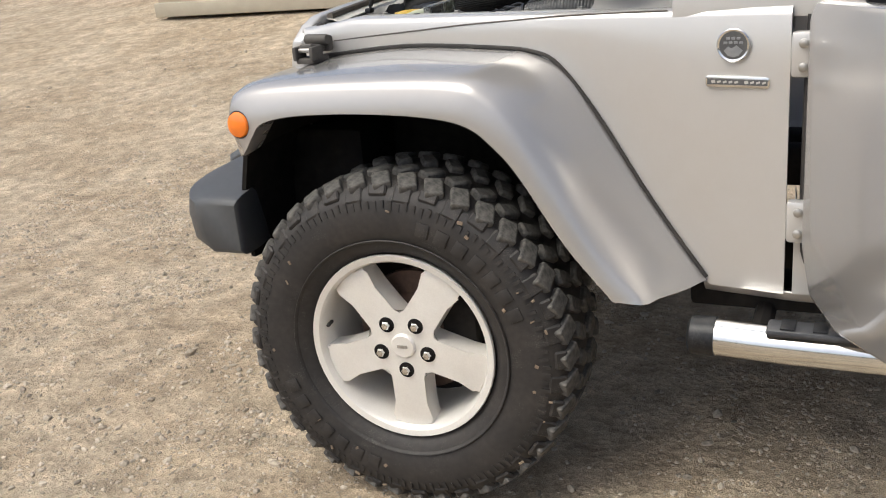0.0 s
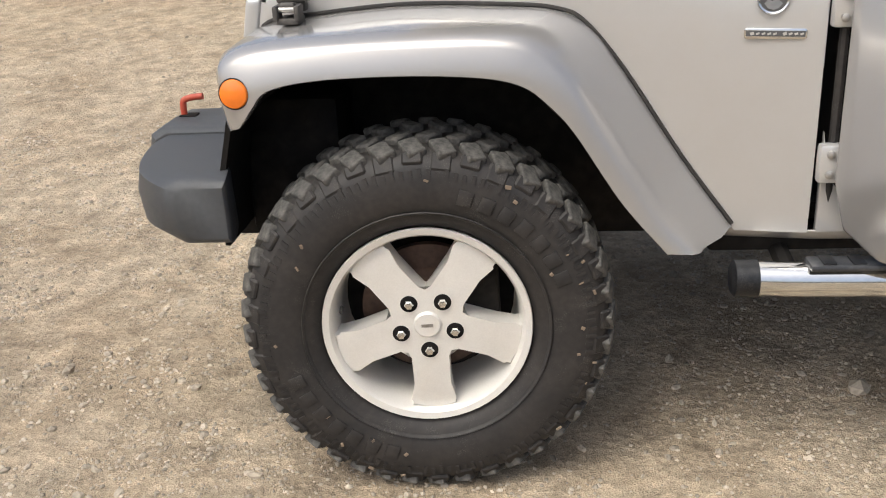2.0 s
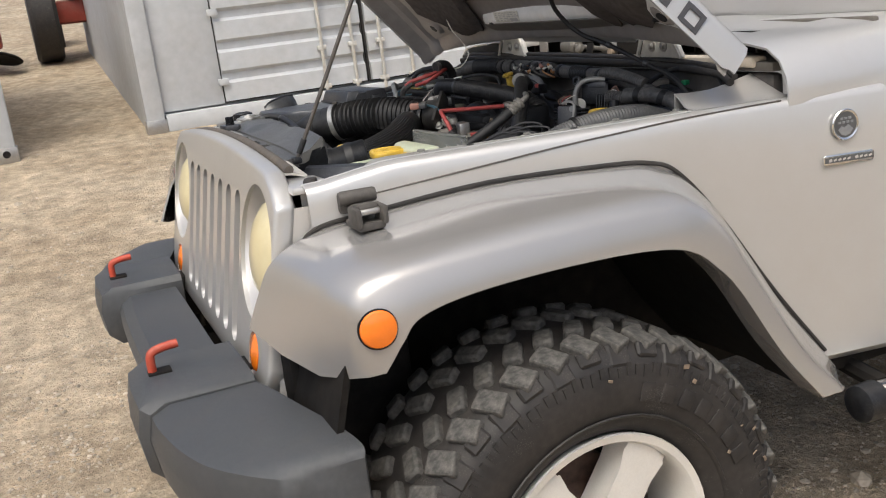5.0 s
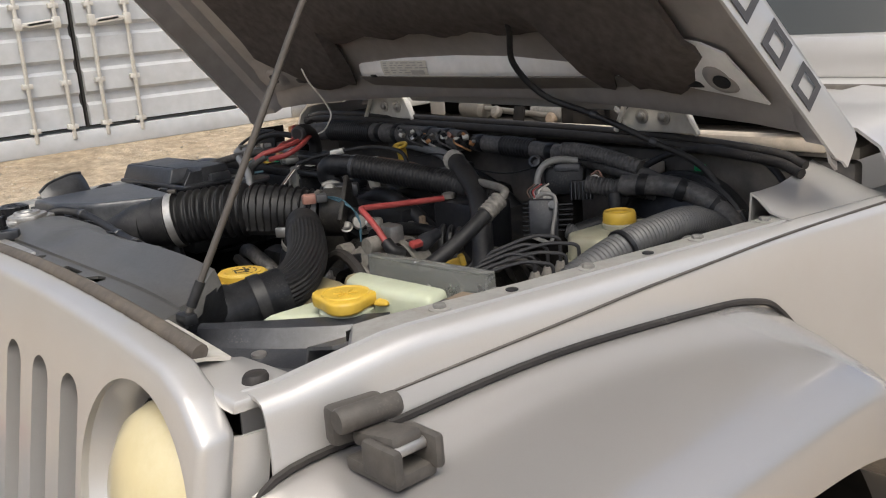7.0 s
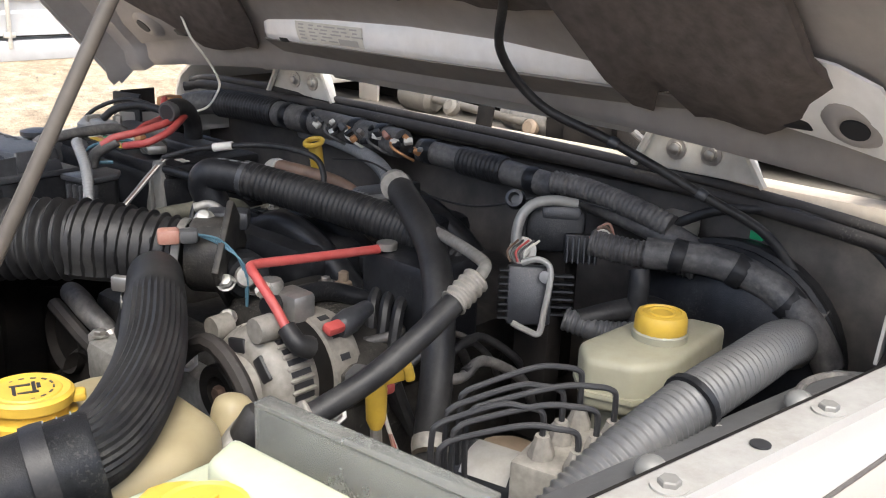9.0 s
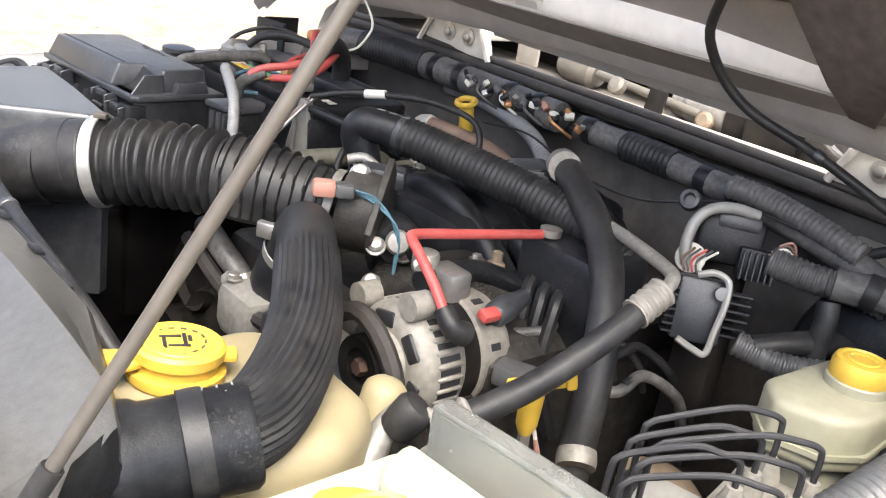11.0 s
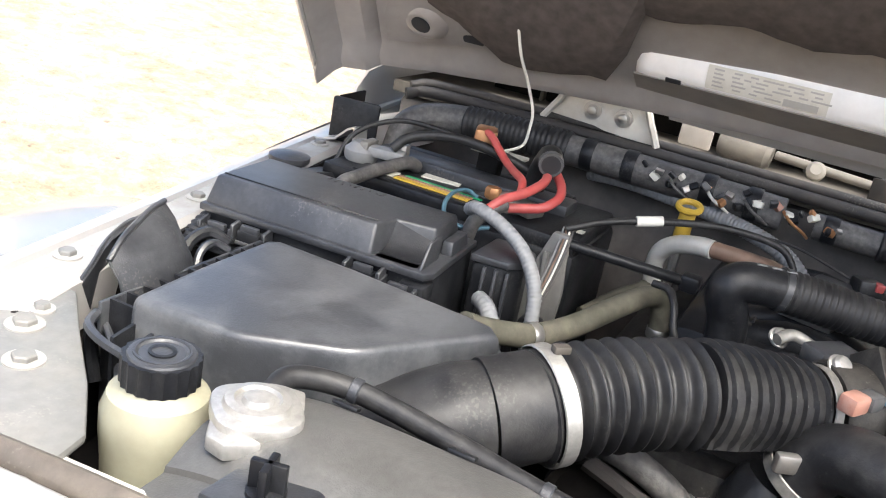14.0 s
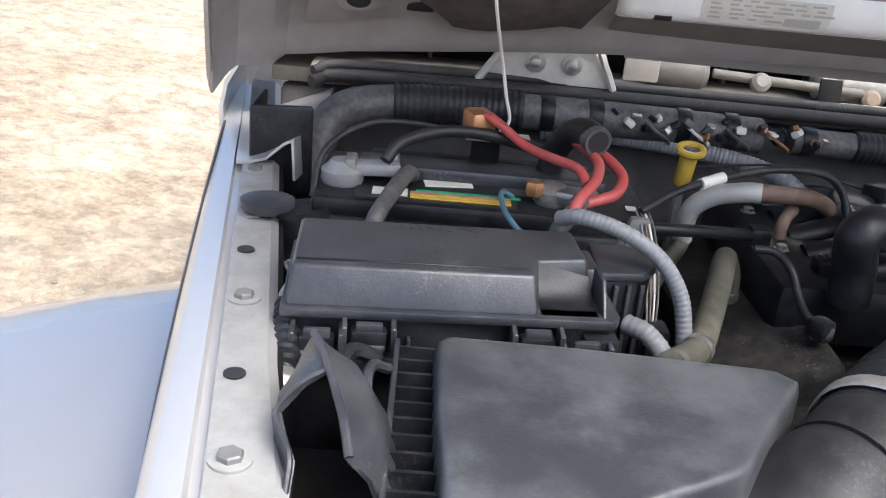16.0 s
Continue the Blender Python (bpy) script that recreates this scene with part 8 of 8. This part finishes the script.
part("tube", rod((0.52, 0.21, 0.95), (0.505, 0.208, 1.145), 0.006, 8), "steel", dp)
d2 = thing("transmission_dipstick", "yellow T-handled dipstick beside the alternator", "dipstick", (0.18, -0.27, 0.95))
part("handle", bx((0.153, -0.305, 1.080), (0.056, 0.008, 0.014), 0.003, turn(0, -12, -33)), "yellow", d2)
part("handle_end", bx((0.176, -0.320, 1.087), (0.010, 0.016, 0.018), 0.003, turn(0, -12, -33)), "yellow", d2)
part("stem", lathe([(0.006, 0), (0.010, 0.01), (0.011, 0.04), (0.008, 0.055)], (0.152, -0.302, 1.028), (0, 0, 1), 12), "yellow", d2)
part("tube", rod((0.16, -0.30, 0.90), (0.152, -0.302, 1.03), 0.006, 8), "steel", d2)

# heater hoses and stay
hs = thing("heater_hose", "dusty olive heater hose", "hose", (0.3, 0.2, 1.0))
part("hose", tube([(0.070, 0.315, 1.125), (0.098, 0.301, 1.114), (0.146, 0.270, 1.103), (0.203, 0.246, 1.103), (0.270, 0.220, 1.112), (0.325, 0.200, 1.116), (0.348, 0.190, 1.108), (0.352, 0.182, 1.085), (0.350, 0.180, 1.03)], 0.0125, 14, 7), "heater", hs)
h2 = thing("bypass_hose", "grey bypass hose with spring clamp", "hose", (0.05, 0.1, 1.0))
part("hose", tube([(0.145, 0.245, 0.985), (0.118, 0.222, 1.022), (0.092, 0.190, 1.046), (0.078, 0.150, 1.056), (0.075, 0.115, 1.048), (0.082, 0.088, 1.030), (0.086, 0.070, 1.010)], 0.0135, 14, 6), "loom", h2)
part("clamp", lathe([(0.0155, -0.006), (0.0165, 0), (0.0155, 0.006)], (0.084, 0.080, 1.022), (0.1, -0.45, -0.5), 14), "steel", h2)
part("clamp_ear", bx((0.068, 0.082, 1.030), (0.026, 0.012, 0.010), 0.002, turn(0, 0, 40)), "worn_metal", h2)
wp = thing("vacuum_pipe", "white sleeved vacuum pipe with brown hose", "pipe", (0.42, 0.2, 1.08))
part("white_sleeve", tube([(0.430, 0.216, 1.098), (0.426, 0.218, 1.118), (0.419, 0.214, 1.142), (0.408, 0.196, 1.160), (0.396, 0.168, 1.170), (0.390, 0.152, 1.172)], 0.0112, 12, 6), "bay_paint", wp)
part("brown_hose", tube([(0.392, 0.156, 1.172), (0.392, 0.140, 1.172), (0.405, 0.115, 1.168), (0.425, 0.082, 1.160), (0.440, 0.055, 1.146), (0.45, 0.03, 1.12)], 0.0100, 12, 6), "brown", wp)
part("lower_hose", tube([(0.431, 0.2155, 1.100), (0.420, 0.222, 1.090), (0.385, 0.245, 1.080), (0.34, 0.271, 1.062)], 0.0095, 12, 6), "heater", wp)
sb = thing("stay_rod", "slim black stay rod across the bay", "stay", (0.3, 0.24, 1.1))
part("rod", rod((0.289, 0.303, 1.158), (0.346, 0.168, 1.140), 0.0065, 10), "plastic", sb)
part("rod_end", bx((0.349, 0.161, 1.139), (0.022, 0.022, 0.020), 0.004), "plastic", sb)
part("upright", prism([(0.293, 1.168), (0.312, 1.168), (0.336, 1.10), (0.340, 1.02), (0.290, 1.02), (0.286, 1.10)], "x", 0.284, 0.296, 0.003), "support_grey", sb, "dusty grey upright bracket")
part("upright_rib", bx((0.281, 0.313, 1.085), (0.006, 0.006, 0.12), 0.002), "support_grey", sb)
pcv = cable("breather_wire", "black cable with a white sleeve", "hose", [(0.296, 0.302, 1.172), (0.322, 0.265, 1.186), (0.350, 0.215, 1.196), (0.375, 0.150, 1.204), (0.395, 0.090, 1.198), (0.395, 0.065, 1.180), (0.385, 0.055, 1.15)], 0.0042)
part("white_band", tube([(0.338, 0.236, 1.1925), (0.352, 0.210, 1.1975)], 0.0062, 10, 3), "white_wire", pcv)
cn = thing("vacuum_elbow", "small brown vacuum elbow", "pipe", (0.42, 0.12, 1.1))
part("elbow", tube([(0.400, 0.118, 1.10), (0.402, 0.118, 1.130), (0.410, 0.112, 1.142), (0.425, 0.10, 1.146)], 0.007, 12, 5), "brown", cn)
part("fitting", lathe([(0.009, 0), (0.010, 0.006), (0.008, 0.012)], (0.400, 0.118, 1.095), (0, 0, 1), 14), "steel", cn)
for p, q in (((0.352, 0.181, 1.068), (0.0, -0.02, -1)), ((0.146, 0.270, 1.103), (0.5, -0.27, -0.05))):
    part("crimp", lathe([(0.0130, -0.006), (0.0140, -0.004), (0.0140, 0.004), (0.0130, 0.006)], p, q, 16, cap=False), "steel", hs)

# modules on the driver's side
def facing(c, n):
    """A place at c whose local z looks along n and whose local y leans up."""
    z = Vector(n).normalized()
    x = Vector((0, 0, 1)).cross(z).normalized()
    y = z.cross(x)
    return Matrix(((x.x, y.x, z.x, c[0]), (x.y, y.y, z.y, c[1]), (x.z, y.z, z.z, c[2]), (0, 0, 0, 1)))


def engine_modules():
    def put(bm, m):
        bm.transform(m)
        return bm
    m = facing((0.490, -0.250, 1.150), (-0.80, -0.57, 0.22))
    t = thing("engine_control_module", "black plug block with a dirty pale locking lever", "module", (0.490, -0.250, 1.02))
    part("case", put(bx((0.004, 0.0, -0.024), (0.072, 0.052, 0.050), 0.006), m), "plastic", t)
    part("top_step", put(bx((0.010, 0.022, -0.018), (0.048, 0.018, 0.040), 0.004), m), "plastic_dusty", t)
    lev = part("lever", put(tube([(-0.037, -0.034, 0.012), (-0.042, -0.012, 0.014), (-0.038, 0.014, 0.012), (-0.024, 0.031, 0.008), (0.0, 0.037, 0.002), (0.028, 0.034, -0.006)], 0.0065, 10, 6), m), "rail_grey", t, "dirty pale plastic lever")
    part("lever_disc", put(lathe([(0.016, 0), (0.017, 0.003), (0.017, 0.007), (0.009, 0.008), (0.008, 0.004)], (-0.034, -0.026, 0.002), (0.1, 0, 1), 20), m), "bay_paint", lev)
    comb = part("comb", put(bx((0.036, -0.018, 0.004), (0.040, 0.034, 0.024), 0.003), m), "plastic", t)
    for k in range(6):
        part("comb_tooth", put(bx((0.020 + 0.0066 * k, -0.020, 0.020), (0.0028, 0.032, 0.010), 0.0008, seg=1), m), "plastic_dusty", comb)
    for k, mt in enumerate(("orange", "white_wire", "brown", "orange")):
        part("pin_wire", put(tube([(0.045 + 0.003 * k, -0.004 + 0.004 * k, 0.016), (0.058 + 0.003 * k, 0.002 + 0.004 * k, 0.020), (0.075, -0.004, 0.012)], 0.0016, 6, 4), m), mt, t)
    part("port", put(lathe([(0.012, 0), (0.013, 0.004), (0.011, 0.014), (0.007, 0.015), (0.006, 0.004)], (-0.046, 0.034, -0.02), (-0.2, 0.2, 1), 16), m), "plastic_dusty", t)
    part("lead", tube([(0.50, -0.30, 1.145), (0.518, -0.345, 1.140), (0.532, -0.385, 1.140), (0.540, -0.42, 1.136)], 0.015, 12, 5, rib=0.0015, pitch=0.006), "loom", t)
    part("stand", bx((0.51, -0.245, 1.04), (0.03, 0.05, 0.17), 0.006), "dark", t)
    m = facing((0.380, -0.312, 1.110), (-0.74, -0.62, 0.26))
    t = thing("injector_connector", "slate black finned plug with a pale locking strap", "module", (0.380, -0.312, 1.0))
    part("case", put(bx((-0.006, 0.0, -0.018), (0.050, 0.066, 0.036), 0.005), m), "plastic_dusty", t)
    for k in range(8):
        part("fin", put(bx((-0.034, -0.026 + 0.0075 * k, -0.012), (0.012, 0.0028, 0.022), 0.0006, seg=1), m), "plastic", t)
    for k in range(6):
        part("back_fin", put(bx((0.030, -0.020 + 0.0085 * k, -0.016), (0.026, 0.003, 0.026), 0.0006, seg=1), m), "plastic", t)
    st = part("strap", put(tube([(-0.016, 0.036, 0.004), (0.0, 0.041, 0.007), (0.014, 0.034, 0.009), (0.015, 0.012, 0.010), (0.010, -0.018, 0.010), (0.006, -0.040, 0.009), (-0.008, -0.037, 0.008), (-0.024, -0.030, 0.007)], 0.0036, 8, 6), m), "rail_grey", t, "dirty pale locking strap")
    part("strap_pivot", put(lathe([(0.007, 0), (0.007, 0.005), (0.003, 0.006)], (0.010, 0.022, 0.006), (0, 0, 1), 12), m), "conduit_light", st)
    for k in range(5):
        part("pin_wire", put(tube([(-0.028 + 0.004 * k, 0.036, -0.012), (-0.032 + 0.005 * k, 0.048, -0.014), (-0.020 + 0.006 * k, 0.060, -0.03)], 0.0014, 6, 4), m), ("brown", "loom", "red", "loom", "white_wire")[k], t)
    part("lead", tube([(0.392, -0.345, 1.090), (0.410, -0.385, 1.082), (0.430, -0.42, 1.085), (0.46, -0.44, 1.088)], 0.012, 12, 5, rib=0.0014, pitch=0.006), "conduit", t)
    part("stand", bx((0.40, -0.305, 1.01), (0.03, 0.05, 0.16), 0.006), "dark", t)


engine_modules()
cv = cable("corrugated_loom", "dusty corrugated wiring loom on the firewall", "loom", [(0.555, -0.20, 1.192), (0.560, -0.25, 1.190), (0.560, -0.32, 1.180), (0.562, -0.37, 1.168)], 0.0135, 0.0015, 0.006)
cable("vacuum_hose", "plain black vacuum hose to the booster", "hose", [(0.455, -0.395, 1.145), (0.450, -0.400, 1.125), (0.445, -0.400, 1.06), (0.44, -0.40, 0.98)], 0.0115)
cable("vacuum_hose", "plain black vacuum hose to the booster", "hose", [(0.40, -0.36, 1.09), (0.43, -0.385, 1.10), (0.47, -0.40, 1.10), (0.52, -0.40, 1.08)], 0.0125)
tpl = cable("taped_loom", "dusty taped wiring loom beside the booster", "loom", [(0.50, -0.375, 1.150), (0.53, -0.44, 1.150), (0.545, -0.50, 1.135), (0.545, -0.55, 1.105), (0.55, -0.58, 1.06)], 0.018)
for k, p in enumerate(((0.515, -0.408, 1.151), (0.538, -0.47, 1.144), (0.546, -0.528, 1.12))):
    part("tape_band", lathe([(0.0185, -0.008), (0.0195, -0.006), (0.0195, 0.006), (0.0185, 0.008)], p, (0.35, -0.85, -0.15 - 0.25 * k), 14, cap=False), "hose", tpl)
gt = thing("green_connector", "small green wire connector", "connector", (0.60, -0.46, 1.15))
part("shell", bx((0.612, -0.455, 1.168), (0.012, 0.017, 0.011), 0.002), "green", gt)
hg = thing("firewall_tab", "small light metal tab on the firewall", "tab", (0.60, -0.33, 1.14))
part("plate", bx((0.600, -0.352, 1.158), (0.060, 0.045, 0.030), 0.006), "bay_paint", hg)
part("hole", bx((0.5695, -0.354, 1.160), (0.002, 0.016, 0.012), 0.001), "black_ink", hg)
cable("long_thin_lead", "long thin black lead along the firewall", "hose", [(0.52, 0.19, 1.16), (0.50, 0.08, 1.175), (0.49, -0.02, 1.155), (0.50, -0.12, 1.152), (0.53, -0.22, 1.18), (0.55, -0.30, 1.175)], 0.0016)
wh = thing("washer_hose", "thin black washer hose hanging from the hood", "hose", (0.5, -0.2, 1.2))
part("hose", tube([hood_place(0.30, -0.245, 0.098), (0.395, -0.232, 1.425), (0.430, -0.205, 1.362), (0.472, -0.235, 1.302), (0.50, -0.32, 1.268), (0.53, -0.42, 1.222), (0.556, -0.49, 1.185), (0.575, -0.54, 1.12)], 0.0055, 10, 7), "hose", wh)
for p, q in (((0.50, -0.32, 1.268), (0.29, -0.92, -0.40)), ((0.53, -0.42, 1.222), (0.28, -0.85, -0.42))):
    part("hose_clip", lathe([(0.0060, -0.006), (0.0072, -0.004), (0.0072, 0.004), (0.0060, 0.006)], p, q, 12, cap=False), "plastic_dusty", wh)
cable("cowl_lead", "black lead running up to the cowl", "hose", [(0.57, -0.36, 1.165), (0.585, -0.42, 1.195), (0.60, -0.50, 1.205), (0.60, -0.58, 1.19), (0.575, -0.635, 1.15), (0.53, -0.65, 1.11)], 0.006)
bc = thing("steering_gear", "dusty brown cast housing low in the bay", "casting", (0.22, -0.4, 0.8))
part("casting", lathe([(0.05, 0.78), (0.075, 0.80), (0.075, 0.90), (0.055, 0.93), (0.05, 0.955), (0.02, 0.96)], (0.24, -0.39, 0), (0, 0, 1), 24), "brown_cast", bc)
part("flange", bx((0.15, -0.36, 0.90), (0.15, 0.12, 0.08), 0.03), "brown_cast", bc)
part("cover", lathe([(0.045, 0), (0.045, 0.02), (0.03, 0.03)], (0.30, -0.36, 0.94), (0.2, -0.2, 1), 20), "brown_cast", bc)
jn = thing("sensor_plug_pair", "grey sensor plug with red lock", "connector", (0.14, -0.26, 1.0))
part("plug", bx((0.195, -0.245, 1.045), (0.03, 0.045, 0.022), 0.005, turn(0, 0, 25)), "conduit", jn)
part("lock", bx((0.190, -0.275, 1.050), (0.012, 0.018, 0.012), 0.003), "red", jn)
part("lower_plug", bx((0.085, -0.345, 1.015), (0.035, 0.035, 0.05), 0.006), "conduit", jn)
for k in range(3):
    part("wire", tube([(0.175, -0.282 - 0.003 * k, 1.035), (0.178, -0.295, 1.01), (0.185 + 0.004 * k, -0.30, 0.97)], 0.0022, 6, 4), ("orange", "red", "white_wire")[k], jn)
bs = thing("body_stop", "black rubber hood stop on a bent plate", "hood stop", (0.29, 0.66, 1.1))
part("disc", lathe([(0.022, 0), (0.026, 0.004), (0.026, 0.010), (0.015, 0.013), (0.004, 0.014)], (0.275, 0.662, 1.150), (0, 0, 1), 20), "plastic_dusty", bs)
part("cup", lathe([(0.03, 0), (0.038, 0.05), (0.036, 0.09)], (0.300, 0.618, 1.055), (0.1, 0.2, 1), 20), "plastic", bs)
part("spring", tube([(0.085, 0.612, 1.145), (0.045, 0.608, 1.135), (0.0, 0.602, 1.12)], 0.009, 10, 5, rib=0.002, pitch=0.008), "plastic", bs)
for p in ((0.090, 0.613, 1.147), (0.0, 0.602, 1.125)):
    part("eye_bolt", lathe([(0.009, 0), (0.009, 0.008), (0.004, 0.010)], p, (-0.3, -0.4, 0.8), 10), "steel", bs)
pst = thing("bay_corner_plate", "black upright plate at the firewall corner", "plate", (0.44, 0.66, 1.1))
part("plate", bx((0.452, 0.678, 1.155), (0.008, 0.070, 0.105), 0.004, turn(0, 0, 12)), "plastic", pst)
part("edge", bx((0.49, 0.708, 1.155), (0.07, 0.004, 0.105), 0.002), "dark", pst)


# ---- small things in the bay ----
def bolt_head(p, axis, r, parent, mat="steel"):
    part("bolt", lathe([(r * 1.5, 0), (r * 1.5, r * 0.25), (r, r * 0.3), (r, r * 0.95), (r * 0.8, r * 1.1)], p, axis, 6), mat, parent)


for p, a, r in (((0.098, 0.14, 0.98), (-1, 0, 0.2), 0.007), ((0.098, 0.02, 0.93), (-1, 0, 0.1), 0.007), ((0.098, -0.12, 0.95), (-1, 0, 0.1), 0.007), ((0.062, 0.062, 1.036), (0, 0, 1), 0.007), ((0.118, 0.062, 1.036), (0, 0, 1), 0.007),
                ((0.26, -0.10, 1.098), (0, 0, 1), 0.006), ((0.18, -0.07, 1.096), (0, 0, 1), 0.006), ((0.36, 0.13, 1.121), (0, 0, 1), 0.006), ((0.48, 0.13, 1.121), (0, 0, 1), 0.006), ((0.30, -0.155, 1.075), (0, -0.3, 1), 0.006), ((0.44, -0.155, 1.075), (0, -0.3, 1), 0.006)):
    bolt_head(p, a, r, eng)
for p in ((0.085, -0.085, 1.045), (0.152, -0.245, 1.02), (0.098, -0.245, 0.985)):
    bolt_head(p, (-0.6, -0.2, 0.6), 0.008, alt)

# thin leads down in the middle of the bay
rng3 = random.Random(21)
for k in range(9):
    y0 = -0.02 - 0.035 * k
    x0 = 0.22 + 0.012 * (k % 4)
    pts = [(x0, y0, 1.02 + 0.02 * (k % 3)), (x0 + 0.03, y0 - 0.02, 1.055 + 0.012 * (k % 2)), (x0 + 0.075 + rng3.uniform(-0.01, 0.01), y0 + rng3.uniform(-0.02, 0.02), 1.062), (x0 + 0.12, y0 - 0.03, 1.03), (x0 + 0.16, y0 - 0.02, 0.98)]
    lead = cable("engine_lead", "thin dark engine wiring lead", ("loom", "hose", "loom")[k % 3], pts, 0.0038 + 0.001 * (k % 3))
    part("tape_wrap", tube([Vector(pts[1]).lerp(Vector(pts[2]), t) + Vector((0, 0, 0.002)) for t in (0.2, 0.4, 0.6)], 0.0058, 8, 3), "hose", lead)

# bands and clips on the firewall loom
for y, x, z, r in ((0.53, 0.575, 1.194, 0.0235), (0.37, 0.580, 1.195, 0.0235), (0.31, 0.580, 1.195, 0.0235), (0.20, 0.580, 1.193, 0.0235), (0.14, 0.580, 1.192, 0.0235), (0.04, 0.580, 1.188, 0.019), (-0.15, 0.581, 1.181, 0.0185), (-0.20, 0.579, 1.178, 0.0185)):
    part("tape_band", lathe([(r - 0.001, -0.009), (r, -0.007), (r, 0.007), (r - 0.001, 0.009)], (x, y, z), (0, 1, 0), 16, cap=False), "plastic", lm)
for k in range(16):
    y = 0.285 - 0.017 * k
    q = (0.552 + rng3.uniform(-0.014, 0.010), y + rng3.uniform(-0.006, 0.006), 1.203 + rng3.uniform(-0.010, 0.008))
    part("loom_connector", bx(q, (rng3.uniform(0.006, 0.013), rng3.uniform(0.005, 0.012), rng3.uniform(0.004, 0.008)), 0.001, turn(rng3.uniform(-50, 50), rng3.uniform(-50, 50), rng3.uniform(-80, 80))), ("plastic", "steel", "plastic_dusty", "label", "plastic", "copper", "plastic", "steel")[k % 8], lm)
for k in range(4):
    y = 0.25 - 0.05 * k
    part("loom_pigtail", tube([(0.556, y, 1.20), (0.545, y - 0.012, 1.192), (0.552, y - 0.028, 1.182), (0.568, y - 0.036, 1.172)], 0.0022, 6, 5), ("loom", "white_wire", "loom", "copper")[k], lm)

# black grommets and bolts on the inner side of the passenger rail
rg = thing("rail_grommet_strip", "black rubber strip with bolts under the fender rail", "strip", (0.2, 0.62, 1.1))
part("strip", tube([(0.215, 0.628, 1.115), (0.16, 0.625, 1.105), (0.10, 0.622, 1.085)], 0.008, 8, 5), "plastic", rg)
for p in ((0.205, 0.628, 1.122), (0.11, 0.624, 1.095)):
    bolt_head(p, (-0.2, -0.5, 0.8), 0.006, rg)

# lead, clip block and pipe beside the manifold
sl_ = cable("sensor_lead", "black sensor lead with a plug", "hose", [(0.278, 0.19, 1.15), (0.273, 0.171, 1.15), (0.256, 0.159, 1.14), (0.245, 0.152, 1.12), (0.242, 0.14, 1.1), (0.243, 0.12, 1.09)], 0.0042)
part("plug", bx((0.224, 0.132, 1.095), (0.022, 0.020, 0.022), 0.005, turn(0, 0, 30)), "plastic", sl_)
part("plug_ring", lathe([(0.012, -0.004), (0.013, 0.0), (0.012, 0.004)], (0.224, 0.132, 1.095), (0.4, -0.5, -0.4), 14), "loom", sl_)
cl_ = thing("clip_block", "black clip block on the manifold", "clip", (0.313, 0.094, 1.125))
part("block", bx((0.313, 0.094, 1.125), (0.026, 0.036, 0.016), 0.003), "plastic", cl_)
for k in range(4):
    part("pin", bx((0.313 + 0.0, 0.094 - 0.012 + 0.008 * k, 1.125 + 0.009), (0.016, 0.003, 0.004), 0.001), "plastic_dusty", cl_)
lp_ = cable("lower_heater_pipe", "dusty olive rubber pipe low beside the engine", "heater", [(0.402, 0.157, 1.06), (0.39, 0.134, 1.05), (0.351, 0.121, 1.04), (0.325, 0.093, 1.03), (0.341, 0.042, 1.02)], 0.014)
